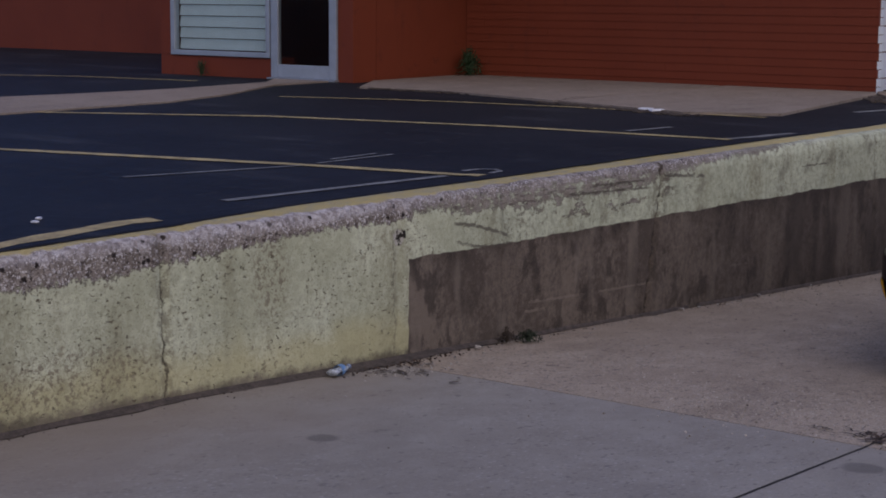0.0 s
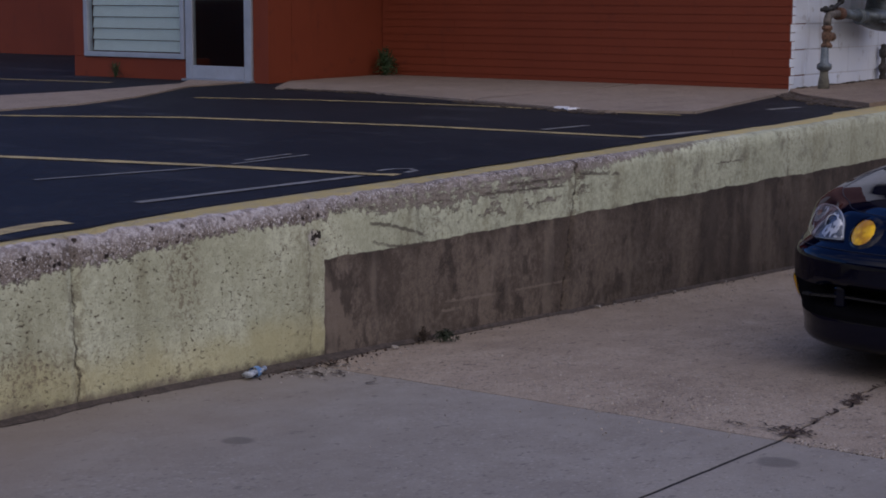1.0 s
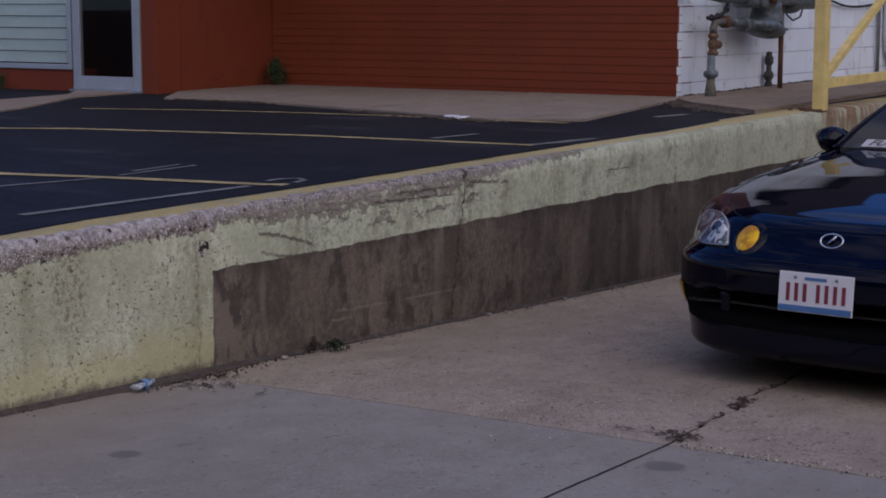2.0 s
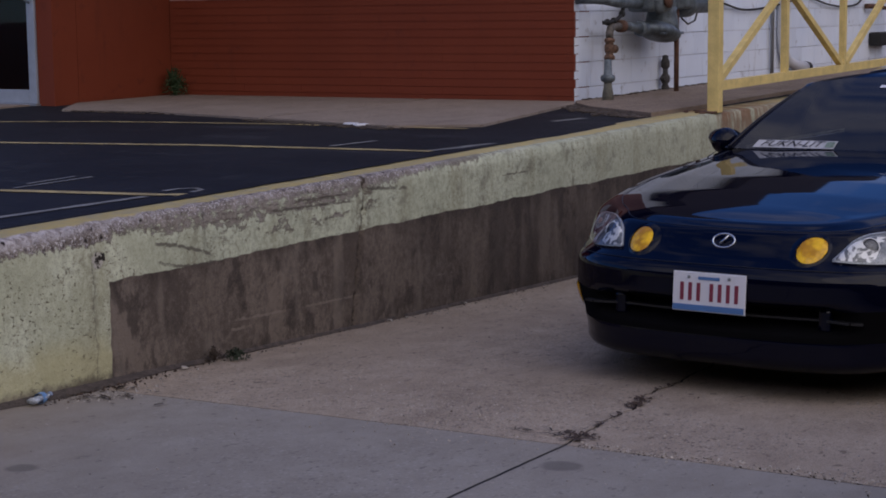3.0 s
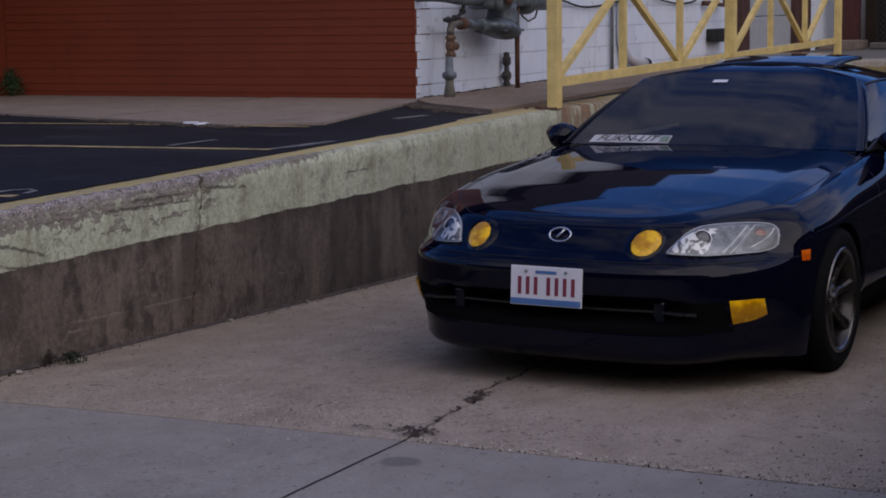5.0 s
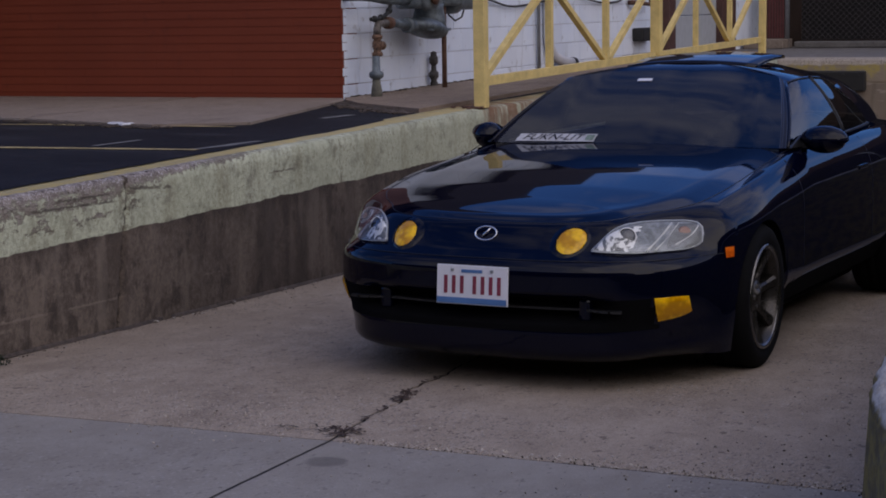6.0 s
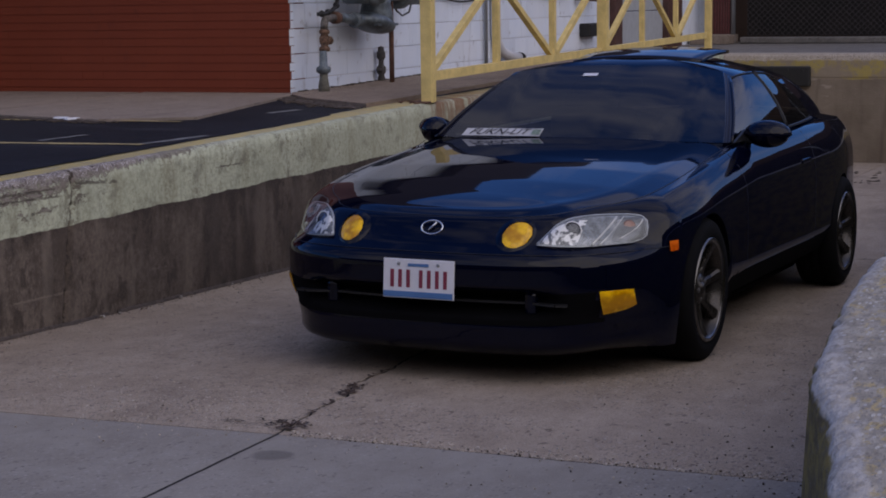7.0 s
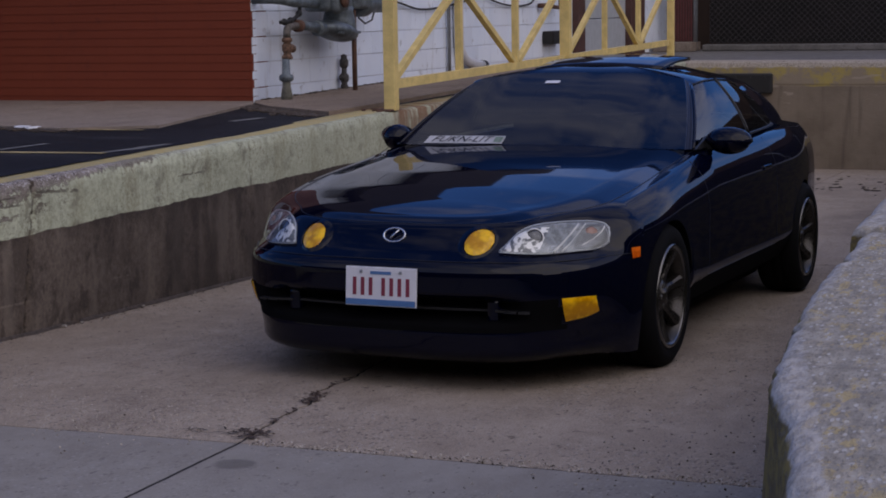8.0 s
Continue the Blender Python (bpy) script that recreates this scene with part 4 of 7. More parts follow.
def shell_normals(grid):
    """Outward normals of the whole shell, so that panels shade as one skin."""
    table, last, spine = {}, len(grid) - 1, len(grid[0]) - 1
    for i, col in enumerate(grid):
        for j, p in enumerate(col):
            a = grid[min(last, i + 1)][j] - grid[max(0, i - 1)][j]
            b = col[min(spine, j + 1)] - col[max(0, j - 1)]
            if j <= SIDE_J:
                a = skin(min(last, i + 1), p.z) - skin(max(0, i - 1), p.z)
            if i in (0, last):
                a = Vector((0, 1, 0))
            n = a.cross(b)
            if j == spine or n.length < 1e-9:
                s = (lerp_table(p.x + 0.05, CENTRE) - lerp_table(p.x - 0.05, CENTRE)) / 0.1
                n = Vector((-s, 0, 1))
            n.normalize()
            if n.dot(p - Vector((max(-3, min(0.2, p.x)), 0, 0.4))) < 0:
                n = -n
            if p.y < 1e-4:
                n.y = 0
                n.normalize()
            table[round(p.x, 4), round(p.y, 4), round(p.z, 4)] = n
    return table


def shade_as_one(ob, table):
    me, out_n = ob.data, []
    for v in me.vertices:
        n = table.get((round(v.co.x, 4), round(abs(v.co.y), 4), round(v.co.z, 4)), v.normal)
        out_n.append((n.x, -n.y if v.co.y < 0 else n.y, n.z))
    me.normals_split_custom_set_from_vertices(out_n)


def panel_of(c, j):
    top = j >= SIDE_J
    t = 1 - (j - SIDE_J + 0.5) / TOP_K
    u, w = c.x, c.z
    if -3.3 < u < -0.93 and top and t < 0.86:
        return None
    if top and u > -0.93 and t < 0.93 and not (u > 0.52 and t > 0.93):
        return "hood"
    if top and u < -3.3 and t < 0.85:
        return "boot_lid"
    # black reaches past the recess: slot shade painted over lip and bumper skin
    if not top and u > 0.6 and c.y < 0.678 and 0.276 < w < 0.405:
        return "air_slot"
    if not top and u > 0.42 and w < 0.548:
        return "front_bumper"
    if not top and u < -3.25 and w < 0.6:
        return "rear_bumper"
    # body-coloured sill: its shade is put in as a dull black panel
    if not top and -2.32 < u < -0.37 and w < 0.33:
        return "side_sill"
    if not top and -1.98 < u < -0.62 and w >= 0.33 and w < 0.875:
        return "door"
    return "body"


def grid_patch(rows, mat, name, parent, label="", thick=0.0, smooth=True):
    """A curved patch through rows of places."""
    bm = bmesh.new()
    v = [[bm.verts.new(p) for p in r] for r in rows]
    for a, b in zip(v, v[1:]):
        for k in range(len(a) - 1):
            bm.faces.new((a[k], a[k + 1], b[k + 1], b[k]))
    bmesh.ops.recalc_face_normals(bm, faces=bm.faces)
    bm.normal_update()
    mid = rows[len(rows) // 2][len(rows[0]) // 2]
    face = min(bm.faces, key=lambda f: (f.calc_center_median() - mid).length)
    if face.normal.dot(mid - Vector((max(-2.8, min(0.2, mid.x)), 0, 0.45))) < 0:
        bmesh.ops.reverse_faces(bm, faces=bm.faces)
    if thick:
        bmesh.ops.recalc_face_normals(bm, faces=bm.faces)
        bmesh.ops.solidify(bm, geom=list(bm.faces), thickness=thick)
    return part(name, bm, mat, parent, label, smooth, turn=False)


STICKER = plain("white_sticker_film", (0.42, 0.43, 0.46), 0.6, vary=0.15)
BULB = plain("smoked_projector_lens", (0.1, 0.105, 0.115), 0.1, 0.4, vary=0.1)
CHROME = plain("bright_chrome", (0.62, 0.63, 0.65), 0.12, 1.0, vary=0.05, bump=0.02)
def reflector_material(name, dark, scale):
    g = Graph(name)
    d = g.cells(g.obj, 40)
    tone = g.noise(g.scaled(g.obj, (1, 1.8, 1.3)), scale, 2, 0.5)
    # dark to near-white blotches put the reflector's sparkle into colour
    g.set(color=g.mix(g.step(tone, 0.44, 0.54), dark, (0.95, 0.96, 0.97)), metal=0.1, rough=0.18)
    g.bump(d, 0.25, 0.003)
    return g.mat


REFLECTOR = plain("grey_lamp_housing", (0.33, 0.355, 0.38), 0.2, 0.3, vary=0.5, scale=24)
BRIGHT = reflector_material("reflector_painted_sparkle", (0.15, 0.165, 0.18), 26)
SMOKE = plain("grey_turn_lamp_housing", (0.2, 0.215, 0.23), 0.2, 0.3, vary=0.5, scale=26)
GLEAM = plain("bright_lamp_chrome", (0.92, 0.94, 0.96), 0.15, 0.3, vary=0.1)
BEZEL = plain("pale_lamp_bezel", (0.5, 0.53, 0.56), 0.3, 0.3, vary=0.2)


def ribbed_lens(name, a, b, scale):
    g = Graph(name)
    c = g.cells(g.obj, scale)
    n = g.noise(g.obj, 13, 2, 0.5)
    g.set(color=g.mix(g.step(g.add(g.mul(c, 0.2), n), 0.4, 0.75), a, b), rough=0.1)
    g.bump(c, 0.35, 0.004)
    return g.mat


AMBER = ribbed_lens("yellow_film_lens", (0.95, 0.55, 0.01), (0.5, 0.22, 0.0), 45)
FOG = ribbed_lens("yellow_fog_film", (1.0, 0.56, 0.01), (0.55, 0.24, 0.0), 45)
ORANGE = ribbed_lens("orange_lens", (0.8, 0.15, 0.01), (0.45, 0.05, 0.0), 60)
PINKISH = plain("dull_orange_bulb", (0.42, 0.22, 0.17), 0.25, vary=0.3)
RUBBER = plain("tyre_rubber", (0.0045, 0.0045, 0.005), 0.85, vary=0.3, bump=0.4, spec=0.1)
RIM = plain("bronze_grey_alloy", (0.058, 0.053, 0.048), 0.28, 0.8, vary=0.15, bump=0.05)
LIP = plain("polished_rim_lip", (0.16, 0.155, 0.15), 0.25, 1.0, vary=0.1, bump=0.05)
CABIN = plain("dark_cabin_leather", (0.02, 0.019, 0.019), 0.6, vary=0.3)
PLATE = plain("white_plate", (0.66, 0.67, 0.72), 0.4, vary=0.04)
PLATE_RED = plain("plate_red", (0.2, 0.025, 0.05), 0.5, vary=0.1)
PLATE_BLUE = plain("plate_blue", (0.06, 0.16, 0.36), 0.5, vary=0.1)
SLAT = plain("black_plastic_and_shade", (0.004, 0.004, 0.0045), 0.9, vary=0.2, spec=0.03)
TRIM = plain("black_trim", (0.008, 0.008, 0.009), 0.45, vary=0.2)
DISC = plain("brake_steel", (0.2, 0.19, 0.18), 0.4, 0.8)

car = thing("car", (0, 0, 0), "glossy dark blue two-door coupe with yellow lamps on the driveway", "car", turn=CAR)
grid = flank_points()
panels = {}
for key, label in (("body", ""), ("hood", "dark blue hood reflecting the sky"), ("front_bumper", "dark blue bumper with a low black air slot"), ("boot_lid", ""), ("rear_bumper", ""), ("air_slot", "black air slot, its shade painted on past the recess")):
    panels[key] = part(key, both(grid, lambda c, j, key=key: panel_of(c, j) == key), SLAT if key == "air_slot" else PAINT, car, label, True)
normals = shell_normals(grid)
for sign in (1, -1):
    panels["sill", sign] = part("side_sill", cut(grid, lambda c, j: panel_of(c, j) == "side_sill", sign), SLAT, car, "side sill, its shade put in as dull black", True)
    panels["door", sign] = part("door", cut(grid, lambda c, j: panel_of(c, j) == "door", sign), PAINT, car, "", True)


for ob in panels.values():
    shade_as_one(ob, normals)


def seam(points, parent, r=0.0017):
    part("seam", tube(bmesh.new(), points, r, 5), TRIM, parent)


# shut lines of bumper, doors and hood
i0 = ring_at(lambda p: (p.x - 0.42) if p.y > 0 and p.x > 0 else 9)
for sign in (1, -1):
    flip = lambda q, s=sign: Vector((q.x, q.y * s, q.z))
    seam([flip(skin(i, 0.548)) for i in range(0, i0 + 1)], panels["front_bumper"])
    for u in (-0.62, -1.98):
        k = ring_at(lambda p: (p.x - u) if p.y > 0.5 else 9)
        seam([flip(skin(k, 0.33 + 0.56 * t / 12)) for t in range(13)], panels["door", sign])
    a, b = ring_at(lambda p: (p.x + 0.62) if p.y > 0.5 else 9), ring_at(lambda p: (p.x + 1.98) if p.y > 0.5 else 9)
    seam([flip(skin(k, 0.335)) for k in range(a, b + 1)], panels["door", sign])
    edge = [g[SIDE_J + 1] for g in grid if g[SIDE_J].x > -0.92]
    seam([flip(q) + Vector((0, 0, 0.0005)) for q in edge], panels["hood"])

# underside and wheel wells
bm = bmesh.new()
for sign in (1, -1):
    prev = None
    for i in range(len(RING)):
        q = grid[i][0]
        a = bm.verts.new((q.x, q.y * sign, q.z))
        b = bm.verts.new((q.x * 0.96 - 0.02, max(0.0, q.y - 0.3) * sign, max(q.z, 0.17)))
        if prev:
            bm.faces.new((prev[0], a, b, prev[1]))
        prev = (a, b)
box(bm, (-3.75, -0.58, 0.16), (0.75, 0.58, 0.24))
# added black box: blocks light and deepens the shade below the sills
box(bm, (-2.36, -0.69, 0.125), (-0.33, 0.69, 0.27), 0.02)
part("underbody", bm, SLAT, car, "black underbody and wheel wells, with a box added to deepen the shade")

# the air slot
bm = bmesh.new()
for a, b in zip(range(-14, 14), range(-13, 15)):
    p, q = skin_y(0.042 * a, 0.35), skin_y(0.042 * b, 0.35)
    bar(bm, (p.x + 0.03, p.y, 0.358), (q.x + 0.03, q.y, 0.358), 0.03, 0.009)
grille = part("grille", bm, TRIM, car, "black slatted lower grille")
grille["kind"] = "stuff"
for y in (-0.435, 0.435):
    p = skin_y(y, 0.35)
    part("grille_post", boxed((p.x - 0.03, y - 0.027, 0.304), (p.x + 0.05, y + 0.027, 0.408), 0.018), PAINT, grille, "dark blue post in the air slot")

# number plate, its writing as bars
plate = tagged(new("number_plate"), "white number plate with red characters and a blue foot")
plate.parent = car
plate.matrix_local = pose(0.998, 0.0, 0.366, 0, -3, 0)
part("plate", boxed((-0.004, -0.1525, 0.0), (0.002, 0.1525, 0.1525), 0.0015), PLATE, plate)
part("rim", boxed((-0.006, -0.1535, -0.001), (-0.0041, 0.1535, 0.1535)), SIGN, plate)
part("foot_band", boxed((0.002, -0.150, 0.003), (0.0045, 0.150, 0.026)), PLATE_BLUE, plate)
for k, y in enumerate((-0.113, -0.078, -0.043, 0.012, 0.047, 0.082, 0.117)):
    part("character_bar", boxed((0.002, y - 0.0075, 0.042), (0.0045, y + 0.0075, 0.112)), PLATE_RED, plate)
part("heading_bar", boxed((0.002, -0.045, 0.125), (0.0045, 0.045, 0.137)), PLATE_BLUE, plate)
for y in (-0.085, 0.085):
    part("bolt", lathe(bmesh.new(), [(0.007, 0.002), (0.006, 0.007), (0.0, 0.008)], "x", 10, (0, y, 0.134)), STEEL, plate)


def lamp_patch(name, v0, v1, shape, mat, lift, parent, label="", n=14, m=8, sign=1, sweep=0.0):
    """A patch that follows the front skin between v0 and v1; shape(t) gives its low and high edge."""
    rows = []
    for a in range(n + 1):
        t = a / n
        v = v0 + (v1 - v0) * t
        lo, hi = shape(t)
        row = []
        for b in range(m + 1):
            w = lo + (hi - lo) * b / m
            q = skin_y(v, w)
            bulge = lift + 0.010 * (1 - (2 * t - 1) ** 4) * (1 - (2 * b / m - 1) ** 4)
            row.append(Vector((q.x + bulge * 0.9 + sweep * (v1 + 0.005 - v), (q.y + bulge * 0.35) * sign, w + 0.3 * bulge)))
        rows.append(row)
    return grid_patch(rows, mat, name, parent, label)


HEAD_LOW = [(0.446, 0.583), (0.52, 0.578), (0.6, 0.575), (0.74, 0.577), (0.765, 0.585), (0.778, 0.6)]
HEAD_HIGH = [(0.446, 0.588), (0.458, 0.604), (0.47, 0.622), (0.488, 0.65), (0.51, 0.667), (0.536, 0.678), (0.57, 0.683), (0.602, 0.684), (0.65, 0.684), (0.70, 0.682), (0.73, 0.678), (0.75, 0.671), (0.766, 0.656), (0.778, 0.632)]


def head_shape(t):
    v = 0.446 + 0.332 * t
    return lerp_table(v, HEAD_LOW), lerp_table(v, HEAD_HIGH)


def head_part(v0, v1, t):
    lo, hi = head_shape((v0 + (v1 - v0) * t - 0.446) / 0.332)
    return lo + 0.004, max(lo + 0.0045, hi - 0.006)


for sign in (1, -1):
    head = lamp_patch("headlight", 0.446, 0.778, head_shape, REFLECTOR, 0.0, car, "clear headlight with a silver reflector", n=30, sign=sign)
    lamp_patch("inner_reflector", 0.449, 0.612, lambda t: head_part(0.449, 0.612, t), BRIGHT, 0.002, head, "faceted reflector with bright sparkle put into its colour", n=18, sign=sign)
    lamp_patch("turn_reflector", 0.662, 0.772, lambda t: head_part(0.662, 0.772, t), SMOKE, 0.002, head, "grey turn lamp reflector", n=18, sign=sign)
    lamp_patch("lens", 0.446, 0.778, head_shape, LENS, 0.014, head, "clear plastic lens", n=30, sign=sign)
    rim_pts = []
    for k in range(61):
        t = k / 30 if k <= 30 else (60 - k) / 30
        w = head_shape(t)[0 if k <= 30 else 1]
        q = skin_y(0.446 + 0.332 * t, w)
        rim_pts.append(Vector((q.x + 0.006, (q.y + 0.003) * sign, w)))
    part("bezel", tube(bmesh.new(), rim_pts, [0.0012 + 0.0016 * (k > 30) for k in range(61)], 6), BEZEL, head, "pale inner bezel", True)
    for v, w, r in ((0.553, 0.632, 0.033),):
        q = skin_y(v, w)
        n = Vector((0.85, 0.35 * sign, 0.3)).normalized()
        place = Matrix.Translation((q.x + 0.004, q.y * sign, w)) @ n.to_track_quat("X", "Z").to_matrix().to_4x4()
        bm = lathe(bmesh.new(), [(r * 1.14, -0.012), (r * 1.14, 0.006), (r * 1.06, 0.009), (r, 0.006)], "x", 24, cap=False)
        bmesh.ops.transform(bm, matrix=place, verts=bm.verts)
        shroud = part("lamp_ring", bm, GLEAM, head, "bright ring round the bulb", True)
        bm = lathe(bmesh.new(), [(r, 0.004), (r * 0.8, 0.010), (r * 0.45, 0.014), (0.0, 0.015)], "x", 24)
        bmesh.ops.transform(bm, matrix=place, verts=bm.verts)
        part("projector", bm, BULB, shroud, "smoked round projector lens", True)
    for v0, v1, r in ((0.632, 0.668, 0.0045), (0.655, 0.69, 0.003)):
        divide = []
        for k in range(7):
            v, w = v0 + (v1 - v0) * k / 6, 0.58 + 0.094 * k / 6
            p = skin_y(v, w)
            divide.append(Vector((p.x + 0.008, (p.y + 0.003) * sign, w)))
        part("divider", tube(bmesh.new(), divide, r, 6), GLEAM, head, "bright divider in the lamp", True)
    q = skin_y(0.718, 0.632)
    bm = lathe(bmesh.new(), [(0.032, 0.0), (0.025, 0.005), (0.0, 0.007)], "x", 16)
    out = Vector((0.66, 0.68 * sign, 0.25)).normalized()
    bmesh.ops.transform(bm, matrix=Matrix.Translation((q.x + 0.003, (q.y + 0.003) * sign, 0.632)) @ out.to_track_quat("X", "Z").to_matrix().to_4x4(), verts=bm.verts)
    curl = [skin_y(0.752 - 0.05 * (k / 10) ** 2, 0.662 - 0.066 * k / 10) for k in range(11)]
    part("turn_rim", tube(bmesh.new(), [Vector((c.x + 0.010, (c.y + 0.004) * sign, c.z)) for c in curl], 0.003, 6), GLEAM, head, "bright curved rim", True)
    part("turn_bulb", bm, PINKISH, head, "dull orange turn bulb", True)
    oval = lambda t: (0.617 - 0.046 * math.sqrt(max(1e-4, 1 - (2 * t - 1) ** 2)), 0.617 + 0.046 * math.sqrt(max(1e-4, 1 - (2 * t - 1) ** 2)))
    part_ob = lamp_patch("high_beam", 0.307, 0.417, oval, AMBER, 0.004, car, "round lamp with yellow film", sign=sign, sweep=0.12)
    pod = []
    for k in range(33):
        a = 2 * math.pi * k / 32
        hi, mid, lo = [(c + h * math.cos(a), 0.617 + r * math.sin(a)) for c, h, r in ((0.362, 0.057, 0.048), (0.360, 0.061, 0.051), (0.354, 0.076, 0.060))]
        ring = []
        for (v, w), rise in ((hi, 1.0), (mid, 0.85), (lo, 0.0)):
            q = skin_y(v, w)
            ring.append(Vector((q.x + rise * (0.003 + 0.12 * max(0.0, 0.422 - v)) + 0.001, (q.y + 0.002 * rise) * sign, w + 0.002 * rise)))
        pod.append(ring)
    grid_patch(pod, PAINT, "lamp_pod", part_ob, "dark blue raised pod round the lamp")
    fog_shape = lambda t: (0.307 + 0.012 * t + 0.016 * t ** 4, 0.404 - 0.004 * t ** 4)
    lamp_patch("fog_lamp", 0.682, 0.770, fog_shape, FOG, 0.006, car, "yellow fog lamp set in the bumper", sign=sign)
    k = ring_at(lambda p: (p.x - 0.40) if p.y > 0.5 else 9)
    rows = [[Vector((q.x + 0.0, (q.y + 0.006) * sign, q.z)) for q in (skin(k + d, 0.528 + 0.042 * b / 4) for b in range(5))] for d in (-1, 0, 1)]
    grid_patch(rows, ORANGE, "side_marker", car, "orange side marker")

# badge: a plain ring and bar
bm = bmesh.new()
q0 = skin_y(0.0, 0.634)
ring_pts = [Vector((q0.x + 0.008 - 0.55 * 0.026 * math.sin(a), 0.046 * math.cos(a), 0.634 + 0.026 * math.sin(a))) for a in [2 * math.pi * k / 28 for k in range(29)]]
tube(bm, ring_pts, 0.0042, 6, False)
tube(bm, [(q0.x + 0.003, 0.018, 0.654), (q0.x + 0.014, -0.014, 0.622)], [0.004, 0.006], 6)
part("badge", bm, CHROME, car, "chrome oval badge", True)

# ---- greenhouse ----
LOW = {"ws": [(-0.905, 0.0, 0.886), (-0.892, 0.25, 0.887), (-0.855, 0.48, 0.888), (-0.80, 0.66, 0.89), (-0.784, 0.716, 0.892)],
       "a": [(-0.784, 0.716, 0.892), (-0.80, 0.752, 0.893)],
       "win": [(-0.80, 0.752, 0.895), (-1.2, 0.766, 0.905), (-1.5, 0.772, 0.912), (-1.74, 0.773, 0.918)],
       "b": [(-1.74, 0.773, 0.918), (-1.765, 0.773, 0.919)],
       "quarter": [(-1.765, 0.773, 0.919), (-2.1, 0.763, 0.928), (-2.45, 0.735, 0.936)],
       "c": [(-2.45, 0.735, 0.936), (-2.8, 0.70, 0.94), (-3.15, 0.63, 0.945), (-3.28, 0.56, 0.95)],
       "rear": [(-3.28, 0.56, 0.95), (-3.36, 0.35, 0.957), (-3.4, 0.0, 0.96)]}
HIGH = {"ws": [(-1.485, 0.0, 1.238), (-1.475, 0.2, 1.236), (-1.45, 0.38, 1.228), (-1.40, 0.50, 1.216), (-1.372, 0.541, 1.208)],
        "a": [(-1.372, 0.541, 1.208), (-1.345, 0.586, 1.174)],
        "win": [(-1.345, 0.586, 1.174), (-1.42, 0.598, 1.188), (-1.52, 0.605, 1.195), (-1.68, 0.609, 1.198)],
        "b": [(-1.68, 0.609, 1.198), (-1.70, 0.609, 1.198)],
        "quarter": [(-1.70, 0.609, 1.198), (-2.02, 0.600, 1.184), (-2.30, 0.580, 1.142)],
        "c": [(-2.30, 0.580, 1.142), (-2.52, 0.558, 1.15), (-2.68, 0.52, 1.16), (-2.76, 0.46, 1.165)],
        "rear": [(-2.76, 0.46, 1.165), (-2.84, 0.28, 1.182), (-2.86, 0.0, 1.19)]}
NAMES = {"ws": ("windscreen", GLASS), "a": ("front_pillar", PAINT), "win": ("door_window", GLASS), "b": ("door_pillar", TRIM), "quarter": ("quarter_window", GLASS),
         "c": ("rear_pillar", PAINT), "rear": ("rear_window", GLASS)}


def between(lo, hi, n=12, m=10, bulge=0.02):
    a, b = spline(lo, 0.01), spline(hi, 0.01)
    pick = lambda s, t: s[min(len(s) - 1, round(t * (len(s) - 1)))]
    rows = []
    for i in range(n + 1):
        p, q = pick(a, i / n), pick(b, i / n)
        row = []
        for j in range(m + 1):
            t = j / m
            c = p.lerp(q, t)
            o = Vector((0.35 * (1 if c.x > -1.7 else -1), 0.8 * min(1, c.y * 2), 0.6)).normalized()
            row.append(c + o * bulge * 4 * t * (1 - t))
        rows.append(row)
    return rows


for key, (name, mat) in NAMES.items():
    rows = between(LOW[key], HIGH[key], bulge=0.018)
    if key in ("ws", "rear"):
        left = [[Vector((p.x, -p.y, p.z)) for p in r] for r in rows[::-1]]
        pane = grid_patch(left + rows[1:] if key == "ws" else rows + left[1:], mat, name, car, "")
        pane.visible_shadow = False
        if key == "ws":
            base = [r[0] for r in left + rows[1:]]
            grid_patch([[p + Vector((0.012, 0, -0.004)), p + Vector((0.016, 0, -0.05))] for p in base], TRIM, "cowl", car, "black cowl strip under the windscreen")
        continue
    for sign in (1, -1):
        side_rows = [[Vector((p.x, p.y * sign, p.z)) for p in r] for r in rows]
        ob = grid_patch(side_rows, mat, name, car, "", 0.0)
        if mat == GLASS:
            ob.visible_shadow = False
            top = [r[-1] for r in side_rows]
            low = [r[0] for r in side_rows]
            part("window_frame", tube(bmesh.new(), top, 0.008, 8), PAINT, ob, "", True)
            part("window_frame", tube(bmesh.new(), side_rows[0], 0.008, 8), PAINT if key == "win" else TRIM, ob, "", True)
            part("window_seal", tube(bmesh.new(), low, 0.007, 6), TRIM, ob, "")

# roof
hi_line = []
for key in ("ws", "a", "win", "b", "quarter", "c", "rear"):
    hi_line += [Vector(p) for p in spline(HIGH[key], 0.03)][(0 if key == "ws" else 1):]
ROOF = [(-2.86, 1.19), (-2.6, 1.243), (-2.3, 1.277), (-2.05, 1.288), (-1.8, 1.280), (-1.6, 1.259), (-1.485, 1.238)]
rows = []
for p in hi_line:
    us = max(-2.55, min(-1.7, p.x))
    row = []
    for k in range(11):
        t = 1 - k / 10
        u = us + (p.x - us) * t
        z = lerp_table(us, ROOF)
        row.append(Vector((u, p.y * t, p.z + (z - p.z) * (1 - t ** 2.4))))
    rows.append(row)
bm = bmesh.new()
for sign in (1, -1):
    v = [[bm.verts.new((p.x, p.y * sign, p.z)) for p in r] for r in rows]
    for a, b in zip(v, v[1:]):
        for k in range(len(a) - 1):
            bm.faces.new((a[k], a[k + 1], b[k + 1], b[k]))
bmesh.ops.remove_doubles(bm, verts=bm.verts, dist=0.002)
